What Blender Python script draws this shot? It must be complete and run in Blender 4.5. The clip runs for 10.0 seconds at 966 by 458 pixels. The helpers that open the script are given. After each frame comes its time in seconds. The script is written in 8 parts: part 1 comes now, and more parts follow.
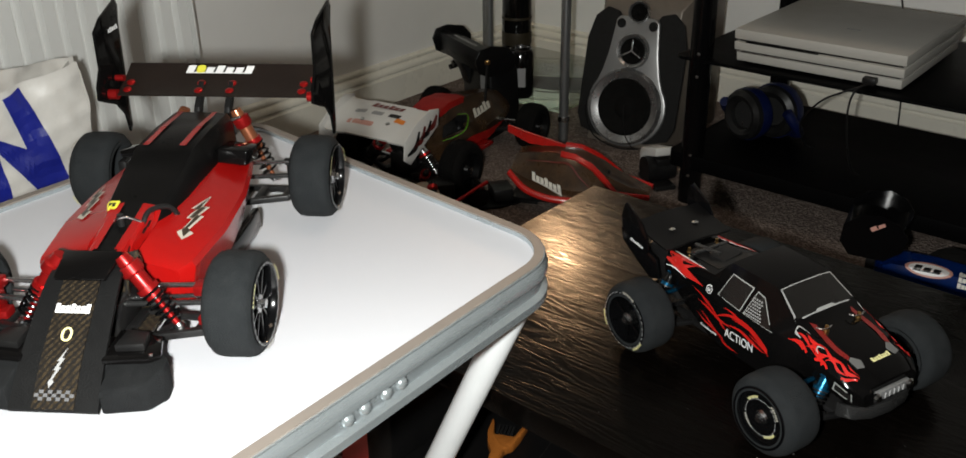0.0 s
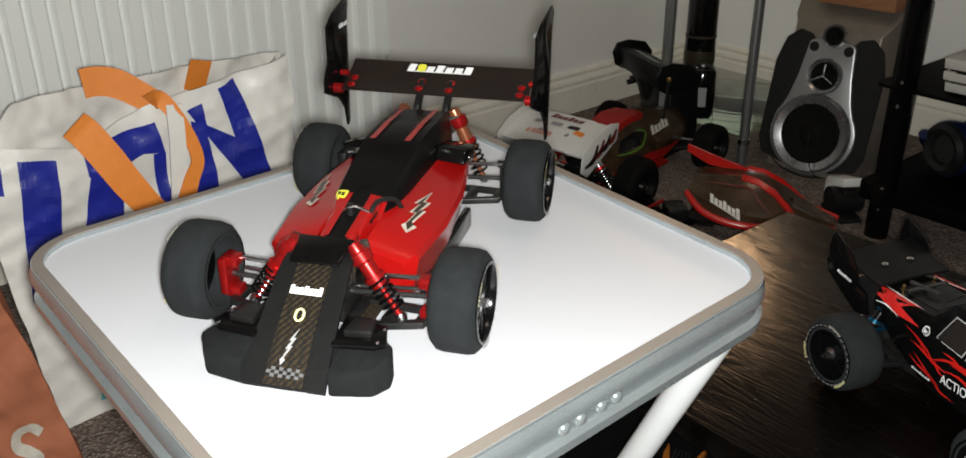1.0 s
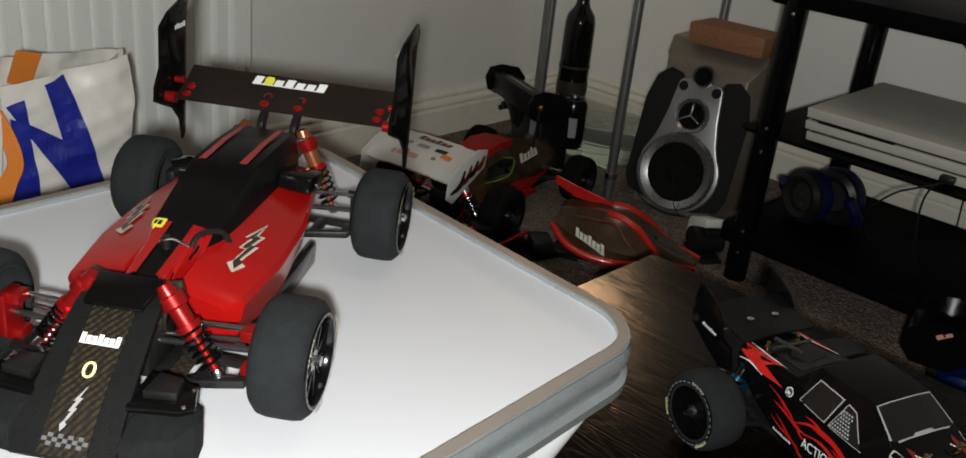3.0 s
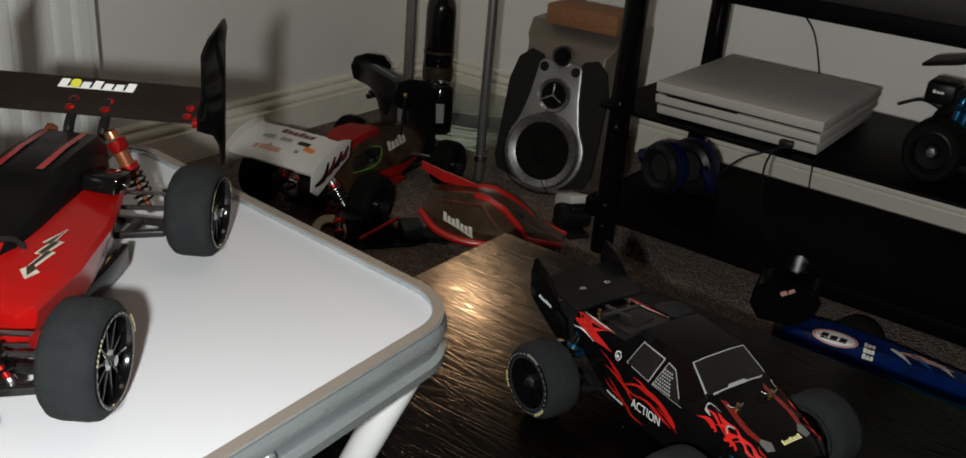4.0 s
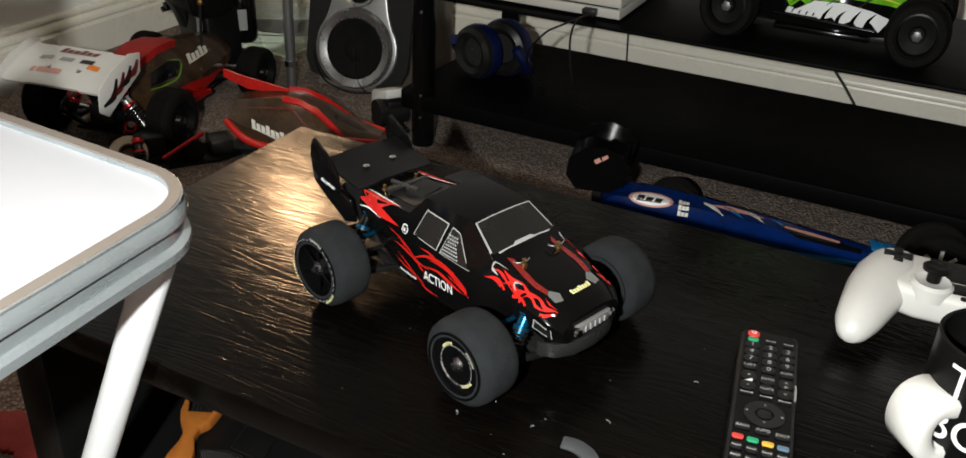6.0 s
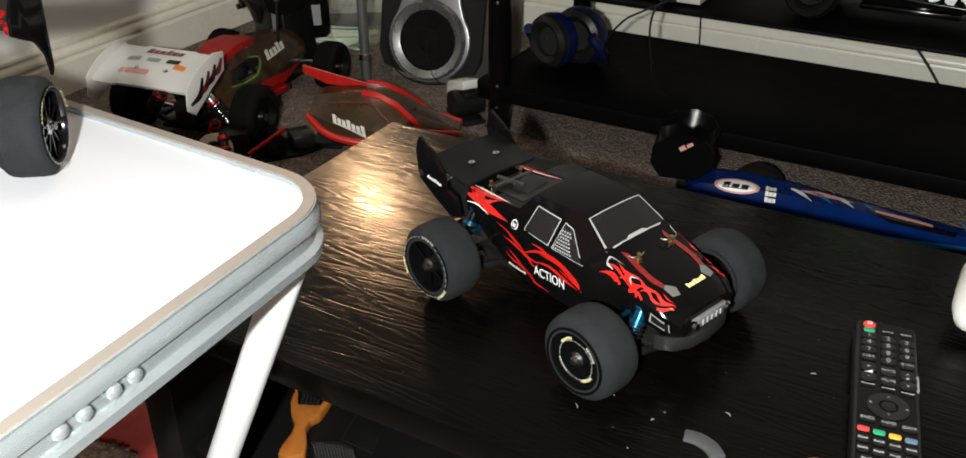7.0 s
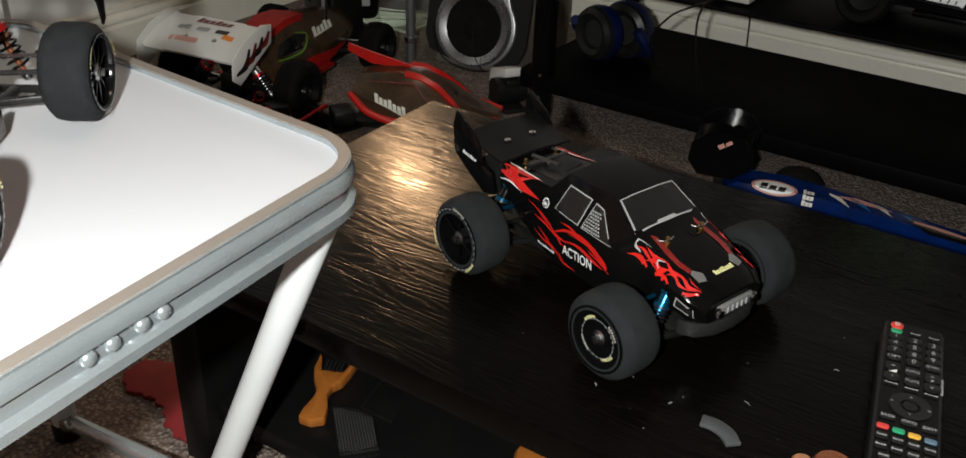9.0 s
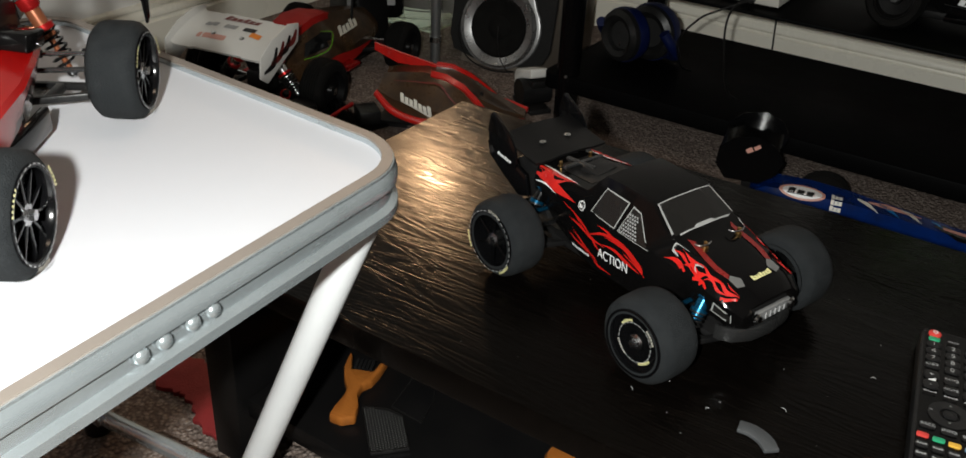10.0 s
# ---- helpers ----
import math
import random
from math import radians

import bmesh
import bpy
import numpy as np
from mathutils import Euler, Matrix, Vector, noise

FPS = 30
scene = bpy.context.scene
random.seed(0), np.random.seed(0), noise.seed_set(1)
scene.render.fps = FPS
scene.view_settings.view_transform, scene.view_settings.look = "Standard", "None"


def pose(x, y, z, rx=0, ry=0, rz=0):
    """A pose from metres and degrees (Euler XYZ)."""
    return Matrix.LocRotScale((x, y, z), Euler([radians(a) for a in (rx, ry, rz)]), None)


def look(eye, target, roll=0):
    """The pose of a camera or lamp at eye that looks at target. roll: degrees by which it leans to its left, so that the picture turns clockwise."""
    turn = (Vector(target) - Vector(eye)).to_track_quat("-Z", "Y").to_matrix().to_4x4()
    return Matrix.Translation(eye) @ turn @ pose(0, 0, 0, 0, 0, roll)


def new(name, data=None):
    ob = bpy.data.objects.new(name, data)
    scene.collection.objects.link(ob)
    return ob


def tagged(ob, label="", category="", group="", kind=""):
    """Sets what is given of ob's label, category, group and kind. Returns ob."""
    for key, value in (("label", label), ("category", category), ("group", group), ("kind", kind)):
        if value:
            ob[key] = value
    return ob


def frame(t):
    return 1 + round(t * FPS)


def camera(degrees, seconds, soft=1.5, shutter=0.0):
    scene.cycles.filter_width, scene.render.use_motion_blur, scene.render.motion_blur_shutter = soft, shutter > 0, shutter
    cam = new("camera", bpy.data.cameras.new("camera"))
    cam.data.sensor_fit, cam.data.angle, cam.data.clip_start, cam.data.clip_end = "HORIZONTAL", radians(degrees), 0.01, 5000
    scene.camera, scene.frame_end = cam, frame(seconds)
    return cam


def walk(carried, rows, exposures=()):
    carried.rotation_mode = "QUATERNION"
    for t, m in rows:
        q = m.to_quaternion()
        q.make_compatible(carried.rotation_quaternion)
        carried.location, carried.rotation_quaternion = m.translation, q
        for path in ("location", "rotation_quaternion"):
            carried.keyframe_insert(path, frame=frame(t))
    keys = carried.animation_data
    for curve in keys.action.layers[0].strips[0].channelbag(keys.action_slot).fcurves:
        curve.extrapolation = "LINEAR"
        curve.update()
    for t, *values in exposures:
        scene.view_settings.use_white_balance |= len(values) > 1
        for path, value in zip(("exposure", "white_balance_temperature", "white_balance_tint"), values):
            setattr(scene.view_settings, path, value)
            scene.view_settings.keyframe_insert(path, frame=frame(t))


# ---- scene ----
cam = camera(54.5, 10.0, 1.6)
PATH = [
    (0, (0.1531, 0.0980, 0.7663), (-0.5714, 0.9284, 0.2241), -0.8),
    (0.5, (0.1297, 0.0821, 0.7669), (-0.6810, 0.8367, 0.2370), -1.0),
    (1, (0.1125, 0.0657, 0.7595), (-0.7481, 0.7676, 0.2358), -0.4),
    (1.5, (0.0922, 0.0474, 0.7564), (-0.8057, 0.7052, 0.2382), 0.3),
    (2, (0.0648, 0.0377, 0.7454), (-0.8133, 0.7259, 0.2315), 2.2),
    (2.5, (0.0524, 0.0772, 0.7454), (-0.7667, 0.8390, 0.2382), 4.8),
    (2.7, (0.0540, 0.0995, 0.7423), (-0.7346, 0.8956, 0.2407), 5.7),
    (3.8, (0.1125, 0.1470, 0.7577), (-0.5608, 1.0451, 0.2597), 5.3),
    (4, (0.1210, 0.1518, 0.7552), (-0.5284, 1.0662, 0.2548), 5.2),
    (4.5, (0.1450, 0.1769, 0.7380), (-0.4293, 1.1232, 0.2057), 4.3),
    (5, (0.1554, 0.1924, 0.7251), (-0.3700, 1.1515, 0.1658), 3.8),
    (5.5, (0.1646, 0.2065, 0.7116), (-0.3298, 1.1775, 0.1455), 3.1),
    (5.7, (0.1715, 0.2161, 0.7055), (-0.3004, 1.1930, 0.1308), 3.1),
    (6.8, (0.1456, 0.1941, 0.7159), (-0.3458, 1.1423, 0.1093), 0.9),
    (7, (0.1304, 0.1893, 0.7172), (-0.3941, 1.1197, 0.1111), -0.0),
    (7.5, (0.1299, 0.1810, 0.6975), (-0.4173, 1.0958, 0.0884), -0.1),
    (8, (0.1323, 0.1694, 0.7061), (-0.4168, 1.0815, 0.0946), 1.2),
    (8.5, (0.1330, 0.1661, 0.7055), (-0.4205, 1.0770, 0.0958), 2.1),
    (9, (0.1408, 0.1800, 0.7043), (-0.4219, 1.0848, 0.0933), 2.5),
    (9.5, (0.1330, 0.1728, 0.6963), (-0.4367, 1.0738, 0.0872), 2.7),
    (10, (0.1253, 0.1700, 0.7055), (-0.4519, 1.0646, 0.0933), 2.8),
]
EXPOSURES = [(0, -0.34), (0.5, -0.32), (1, -0.31), (1.5, -0.24), (2, -0.36), (2.5, -0.6), (4, -0.75), (4.5, -0.82), (5, -0.4), (5.5, 0.0), (7, 0.5), (7.5, 0.45), (8, 0.38), (8.5, 0.18), (9, -0.2), (9.5, -0.25), (10, -0.22)]
walk(cam, [(t, look(eye, target, roll)) for t, eye, target, roll in PATH], EXPOSURES)

# ---- light: the phone's torch beside the lens, a warm room lamp, an added unseen spot, and little else
world = bpy.data.worlds.new("room_dusk")
scene.world = world
world.use_nodes = True
world.node_tree.nodes["Background"].inputs[0].default_value = (0.9, 0.75, 0.6, 1)
world.node_tree.nodes["Background"].inputs[1].default_value = 0.006


def lamp(name, kind, m, watts, colour, size):
    data = bpy.data.lights.new(name, kind)
    data.energy, data.color = watts, colour
    if kind == "AREA":
        data.size = size
    else:
        data.shadow_soft_size = size
    ob = new(name, data)
    ob.matrix_world = m
    return ob


torch = lamp("phone_torch", "SPOT", look((0.11, 0.074, 0.75), (-0.38, 1.1, 0.14)), 60.0, (0.985, 1.0, 0.96), 0.012)
torch.data.spot_size, torch.data.spot_blend = radians(165), 0.4
# unseen narrow warm spot, added to throw the warm sheen on the coffee table
sheen_spot = lamp("corner_sheen_spot", "SPOT", look((-1.49, 2.14, 0.68), (-0.62, 1.1, 0.26)), 30.0, (1.0, 0.6, 0.31), 0.05)
sheen_spot.data.spot_size, sheen_spot.data.spot_blend = radians(34), 0.9
ceiling_lamp = lamp("dim_ceiling_lamp", "AREA", look((-0.2, 0.9, 2.38), (-0.2, 0.92, 0)), 4.2, (1.0, 0.77, 0.58), 0.4)
scene.view_settings.exposure = 0.0

# ---- building helpers
def part(name, bm, material, parent=None, label="", smooth=40):
    me = bpy.data.meshes.new(name)
    bmesh.ops.recalc_face_normals(bm, faces=bm.faces)
    bm.to_mesh(me)
    bm.free()
    me.materials.append(material)
    if smooth:
        me.shade_smooth()
        me.set_sharp_from_angle(angle=radians(smooth))
    ob = new(name, me)
    if parent:
        ob.parent = parent
    if label:
        ob["label"] = label
    return ob


def thing(name, m, label, category, group="", kind=""):
    ob = new(name)
    ob.empty_display_size = 0.02
    ob.matrix_world = m
    return tagged(ob, label, category, group, kind)


def B():
    return bmesh.new()


def merge(bm, other, m=None):
    me = bpy.data.meshes.new("tmp")
    other.to_mesh(me)
    other.free()
    if m is not None:
        me.transform(m)
    bm.from_mesh(me)
    bpy.data.meshes.remove(me)
    return bm


def box(bm, c, s, bevel=0.0, m=None, seg=2):
    """A box of size s round c, edges rounded by bevel, then moved by m."""
    t = bmesh.new()
    bmesh.ops.create_cube(t, size=1, matrix=Matrix.Translation(c) @ Matrix.Diagonal((*s, 1)))
    if bevel:
        bmesh.ops.bevel(t, geom=t.edges[:], offset=min(bevel, min(s) * 0.45), segments=seg, profile=0.5, affect="EDGES")
    return merge(bm, t, m)


def frame_of(a, b):
    a, b = Vector(a), Vector(b)
    return Matrix.Translation(a) @ (b - a).to_track_quat("Z", "Y").to_matrix().to_4x4(), (b - a).length


def rod(bm, a, b, r0, r1=None, seg=16):
    """A round bar from a to b."""
    m, n = frame_of(a, b)
    return lathe(bm, [(0, 0), (r0, 0), (r0 if r1 is None else r1, n), (0, n)], m, seg)


def lathe(bm, profile, m=None, seg=32):
    """Turns (radius, height) points round z."""
    rings = []
    for r, z in profile:
        if r < 1e-6:
            rings.append([bm.verts.new((0, 0, z))])
        else:
            rings.append([bm.verts.new((r * math.cos(2 * math.pi * k / seg), r * math.sin(2 * math.pi * k / seg), z)) for k in range(seg)])
    for a, b in zip(rings, rings[1:]):
        for k in range(seg):
            q = (k + 1) % seg
            if len(a) == 1 and len(b) == 1:
                continue
            if len(a) == 1:
                bm.faces.new((a[0], b[k], b[q]))
            elif len(b) == 1:
                bm.faces.new((a[k], a[q], b[0]))
            else:
                bm.faces.new((a[k], a[q], b[q], b[k]))
    if m is not None:
        bmesh.ops.transform(bm, matrix=m, verts=[v for ring in rings for v in ring])
    return bm


def prism(bm, outline, depth, m=None, bevel=0.0, seg=2):
    """An outline in x, y raised along z from 0 to depth."""
    t = bmesh.new()
    f = t.faces.new([t.verts.new((x, y, 0)) for x, y in outline])
    up = bmesh.ops.extrude_face_region(t, geom=[f])
    bmesh.ops.translate(t, vec=(0, 0, depth), verts=[g for g in up["geom"] if isinstance(g, bmesh.types.BMVert)])
    if bevel:
        bmesh.ops.bevel(t, geom=t.edges[:], offset=bevel, segments=seg, profile=0.5, affect="EDGES")
    return merge(bm, t, m)


def loft(bm, rings, close=True, caps=True, m=None):
    """Skins rings of points, each of the same count."""
    rows = [[bm.verts.new(p) for p in ring] for ring in rings]
    n = len(rows[0])
    for a, b in zip(rows, rows[1:]):
        for k in range(n if close else n - 1):
            q = (k + 1) % n
            bm.faces.new((a[k], a[q], b[q], b[k]))
    if caps and close:
        bm.faces.new(rows[0])
        bm.faces.new(rows[-1][::-1])
    if m is not None:
        bmesh.ops.transform(bm, matrix=m, verts=[v for r in rows for v in r])
    return bm


def smooth_path(points, n=8):
    """A Catmull-Rom line through the points."""
    p = [Vector(q) for q in points]
    p = [p[0] * 2 - p[1]] + p + [p[-1] * 2 - p[-2]]
    out = []
    for i in range(1, len(p) - 2):
        for k in range(n):
            t = k / n
            a, b, c, d = p[i - 1:i + 3]
            out.append(0.5 * ((2 * b) + (c - a) * t + (2 * a - 5 * b + 4 * c - d) * t * t + (3 * b - a - 3 * c + d) * t ** 3))
    return out + [p[-2]]


def tube(bm, points, r, seg=8, n=8):
    """A round cable or bent bar along the points."""
    path = smooth_path(points, n) if n > 1 else [Vector(q) for q in points]
    rings, side = [], None
    for i, q in enumerate(path):
        d = (path[min(i + 1, len(path) - 1)] - path[max(i - 1, 0)]).normalized()
        side = (side - d * side.dot(d)).normalized() if side else d.orthogonal().normalized()
        up = d.cross(side)
        rings.append([q + r * (math.cos(2 * math.pi * k / seg) * side + math.sin(2 * math.pi * k / seg) * up) for k in range(seg)])
    return loft(bm, rings)


def rounded(w, h, r, n=5):
    """The outline of a rounded rectangle about the origin."""
    out = []
    for cx, cy, a in ((w / 2 - r, h / 2 - r, 0), (-w / 2 + r, h / 2 - r, 90), (-w / 2 + r, -h / 2 + r, 180), (w / 2 - r, -h / 2 + r, 270)):
        for k in range(n + 1):
            q = radians(a + 90 * k / n)
            out.append((cx + r * math.cos(q), cy + r * math.sin(q)))
    return out


def letters(text, size, depth=0.0004, width=None):
    """Words as a mesh about the origin in x, y."""
    data = bpy.data.curves.new("word", "FONT")
    data.body, data.size, data.extrude, data.align_x, data.align_y = text, size, depth, "CENTER", "CENTER"
    ob = new("word", data)
    me = bpy.data.meshes.new_from_object(ob.evaluated_get(bpy.context.evaluated_depsgraph_get()))
    bpy.data.objects.remove(ob)
    bpy.data.curves.remove(data)
    bm = bmesh.new()
    bm.from_mesh(me)
    bpy.data.meshes.remove(me)
    if width:
        xs = [v.co.x for v in bm.verts]
        bmesh.ops.scale(bm, vec=(width / (max(xs) - min(xs)), 1, 1), verts=bm.verts)
    return bm


def moved(bm, m):
    bmesh.ops.transform(bm, matrix=m, verts=bm.verts)
    return bm


from mathutils.bvhtree import BVHTree


def tree_of(*obs):
    """A search tree over the meshes of parts that lie unmoved in their thing."""
    verts, faces = [], []
    for ob in obs:
        k = len(verts)
        verts += [v.co.copy() for v in ob.data.vertices]
        faces += [[k + i for i in p.vertices] for p in ob.data.polygons]
    return BVHTree.FromPolygons(verts, faces)


def decal(name, outlines, m, tree, material, parent, label="", lift=0.0003, cuts=2, bm=None):
    """A thin printed film: outlines in the plane of m, pressed along its -z onto a surface."""
    if bm is None:
        bm = bmesh.new()
        for line in outlines:
            bm.faces.new([bm.verts.new((x, y, 0)) for x, y in line])
        bmesh.ops.remove_doubles(bm, verts=bm.verts, dist=2e-6)
    bmesh.ops.triangulate(bm, faces=bm.faces)
    if cuts:
        bmesh.ops.subdivide_edges(bm, edges=bm.edges[:], cuts=cuts, use_grid_fill=True)
    bmesh.ops.triangulate(bm, faces=bm.faces)
    way = (m.to_3x3() @ Vector((0, 0, -1))).normalized()
    lost = []
    for v in bm.verts:
        q = m @ v.co
        place, normal, _, _ = tree.ray_cast(q - way * 0.05, way, 0.14)
        if place is None:
            lost.append(v)
            continue
        v.co = place - way * lift
    bmesh.ops.delete(bm, geom=lost, context="VERTS")
    me = bpy.data.meshes.new(name)
    bm.to_mesh(me)
    bm.free()
    me.materials.append(material)
    ob = new(name, me)
    ob.parent = parent
    if label:
        ob["label"] = label
    return ob


def ribbon(points, widths, n=6):
    """The outline of a tapering stroke through points of the plane."""
    p = [q.xy for q in smooth_path([(*a, 0) for a in points], n)]
    w = np.interp(np.linspace(0, 1, len(p)), np.linspace(0, 1, len(widths)), widths)
    left, right = [], []
    for i, q in enumerate(p):
        d = (p[min(i + 1, len(p) - 1)] - p[max(i - 1, 0)]).normalized()
        s = Vector((-d.y, d.x)) * max(w[i], 0.00015) / 2
        left.append(tuple(q + s))
        right.append(tuple(q - s))
    return left + right[::-1]


def bars(w, h, n, gap=0.25, slant=0.0):
    """A plain notched block in place of a maker's name: quads that share their corners."""
    step, low, y0 = w / n, h * 0.14, -h / 2
    out = []
    foot, sole = slant * (low - h / 2), -slant * h / 2
    for k in range(n):
        x0 = -w / 2 + k * step
        x1, x2 = x0 + step * (1 - gap), x0 + step
        top = h * (1.0 if k % 3 == 0 else 0.78)
        lean = slant * (top - h / 2)
        out.append([(x0 + sole, y0), (x1 + sole, y0), (x1 + foot, y0 + low), (x0 + foot, y0 + low)])
        out.append([(x0 + foot, y0 + low), (x1 + foot, y0 + low), (x1 + lean, y0 + top), (x0 + lean, y0 + top)])
        if k < n - 1:
            out.append([(x1 + sole, y0), (x2 + sole, y0), (x2 + foot, y0 + low), (x1 + foot, y0 + low)])
    return out


def flash(s, w):
    """A jagged lightning stroke of three leaning strokes that ends in a lozenge."""
    def stroke(a, b, w0, w1):
        return [((a[0]) * s - w0 / 2, a[1] * s), (a[0] * s + w0 / 2, a[1] * s), (b[0] * s + w1 / 2, b[1] * s), (b[0] * s - w1 / 2, b[1] * s)]
    return [stroke((0.16, 0.5), (0.0, 0.16), w * 0.06, w * 0.9), stroke((0.1, 0.24), (-0.05, -0.06), w * 0.9, w * 0.85), stroke((0.05, 0.02), (-0.1, -0.28), w * 0.85, w * 0.6), [(-0.1 * s - w * 0.8, -0.34 * s), (-0.1 * s, -0.24 * s), (-0.1 * s + w * 0.8, -0.34 * s), (-0.13 * s, -0.48 * s)]]


FLIP = {1: Matrix.Rotation(radians(90), 4, "Y"), -1: Matrix.Rotation(radians(-90), 4, "Y")}


def wheel(parent, c, side, D, W, rim_r, spokes=10, lettered=True, disc=False, lean=0.0, tyre=None, rim=None, red_hub=False):
    """Foam tyre on a dished rim; side is the way its outer face looks along x."""
    m = Matrix.Translation(c) @ pose(0, 0, 0, 0, lean, 0) @ FLIP[side]
    R, h = D / 2, W / 2
    e = 0.14 * W
    prof = [(rim_r, -h), (R - 2.2 * e, -h), (R - 0.9 * e, -h + 0.3 * e), (R - 0.2 * e, -h + e), (R, -h + 2.0 * e), (R, h - 2.0 * e), (R - 0.2 * e, h - e), (R - 0.9 * e, h - 0.3 * e), (R - 2.2 * e, h), (rim_r, h), (rim_r, -h)]
    w = part("wheel", lathe(B(), prof, m, 48), tyre or RUBBER, parent, "black foam tyre on a black rim")
    q = rim_r
    rim_prof = [(q + 0.0004, -h), (q + 0.0006, h + 0.0004), (q - 0.0012, h + 0.0006), (q - 0.002, h - 0.001), (q * 0.9, h - 0.004), (q * 0.88, h - 0.35 * W), (q * 0.3, h - 0.35 * W), (0, h - 0.35 * W)]
    if disc:
        rim_prof = [(q + 0.0004, -h), (q + 0.0006, h + 0.0004), (q - 0.0012, h + 0.0006), (q - 0.002, h - 0.001), (q * 0.9, h - 0.003), (q * 0.74, h - 0.004), (q * 0.7, h - 0.006), (q * 0.3, h - 0.007), (q * 0.25, h - 0.004), (0, h - 0.004)]
    part("rim", lathe(B(), rim_prof, m, 48), rim or BLACKGLOSS, w, "glossy black rim")
    if not disc:
        bm = B()
        t = bmesh.new()
        box(t, (q * 0.55, 0, h - 0.12 * W), (q * 0.74, q * 0.07, W * 0.05), 0.0004)
        me = bpy.data.meshes.new("spoke")
        t.to_mesh(me)
        t.free()
        me.materials.append(rim or BLACKGLOSS)
        for k in range(spokes):
            o = new("spoke", me)
            o.parent = w
            o.matrix_basis = m @ pose(0, 0, 0, 0, 0, 360 * k / spokes)
    part("axle_cap", lathe(B(), [(0, h - 0.3 * W), (q * 0.27, h - 0.3 * W), (q * 0.25, h - 0.1 * W), (q * 0.13, h - 0.08 * W), (q * 0.12, h + 0.02 * W), (0, h + 0.02 * W)], m, 6), STEEL if not red_hub else REDALU, w, "bright steel axle nut", 30)
    if lettered:
        r = q * (0.6 if disc else 0.985)
        ring_h = h - 0.0035 if disc else h + 0.0009
        if disc:
            part("rim_print", ring_strip(r, 0.0006, m, ring_h + 0.0012, 24, 0.72), GREYPRINT, w, "thin pale printed ring")
        else:
            part("rim_print", ring_strip(r + 0.0004, 0.0007, m, ring_h, 30, 0.6), GREYPRINT, w, "thin pale printed ring")
        for k in range(3 if not disc else 4):
            part("maker_mark", ring_blocks(r + (0.0022 if not disc else 0.0015), 0.0019, m, ring_h + 0.0003, 120 * k + 35 if not disc else 90 * k + 20, 30 if not disc else 40, 6), FLASHGREY if k % 2 else NUMBER, w, "small yellow-white printed mark")
    return w


def ring_strip(r, w, m, z, n=24, share=1.0):
    bm = B()
    for k in range(n):
        a0, a1 = 2 * math.pi * k / n, 2 * math.pi * (k + share) / n
        v = [bm.verts.new((q * math.cos(a), q * math.sin(a), z)) for q, a in ((r - w / 2, a0), (r + w / 2, a0), (r + w / 2, a1), (r - w / 2, a1))]
        bm.faces.new(v)
    return moved(bm, m)


def ring_blocks(r, h, m, z, start, span, n):
    """A notched arc in one piece, in place of a maker's name round a rim."""
    bm = B()
    inner, outer, low = [], [], []
    steps = 2 * n - 1
    for k in range(steps + 1):
        a = radians(start + span * k / steps)
        c, q = math.cos(a), math.sin(a)
        low.append(bm.verts.new((c * (r - h / 2), q * (r - h / 2), z)))
        inner.append(bm.verts.new((c * (r - h * 0.34), q * (r - h * 0.34), z)))
        outer.append(bm.verts.new((c * (r + h / 2), q * (r + h / 2), z)))
    for k in range(steps):
        bm.faces.new((low[k], low[k + 1], inner[k + 1], inner[k]))
        if k % 2 == 0:
            bm.faces.new((inner[k], inner[k + 1], outer[k + 1], outer[k]))
    bmesh.ops.delete(bm, geom=[v for v in bm.verts if not v.link_faces], context="VERTS")
    return moved(bm, m)


def shock(parent, top, bottom, r, collar, spring_mat=None, body=None):
    """A coil-over damper: body, two collars, spring and foot."""
    m, n = frame_of(top, bottom)
    s = part("shock_absorber", lathe(B(), [(0, -r), (r * 0.7, -r), (r * 0.9, 0), (r * 0.9, n * 0.55), (r * 0.35, n * 0.57), (r * 0.35, n), (0, n)], m, 16), body or BLACKGLOSS, parent, "coil-over shock absorber")
    part("collar", lathe(B(), [(r * 0.8, 0), (r * 1.25, n * 0.02), (r * 1.25, n * 0.14), (r * 1.0, n * 0.17), (r * 0.8, n * 0.17)], m, 18), collar, s, "anodised collar")
    part("lower_collar", lathe(B(), [(r * 0.8, n * 0.36), (r * 1.2, n * 0.36), (r * 1.2, n * 0.43), (r * 0.8, n * 0.43)], m, 18), collar, s, "anodised collar")
    turns, pts = 6, []
    for k in range(turns * 10 + 1):
        a = 2 * math.pi * k / 10
        pts.append(m @ Vector((r * 1.15 * math.cos(a), r * 1.15 * math.sin(a), n * (0.42 + 0.48 * k / (turns * 10)))))
    part("spring", tube(B(), pts, r * 0.16, 5, 1), spring_mat or BLACKPLASTIC, s, "black coil spring")
    part("ball_end", lathe(B(), [(0, n - r * 0.6), (r * 0.6, n - r * 0.4), (r * 0.7, n), (r * 0.5, n + r * 0.5), (0, n + r * 0.7)], m, 12), STEEL, s, "bright ball end")
    return s


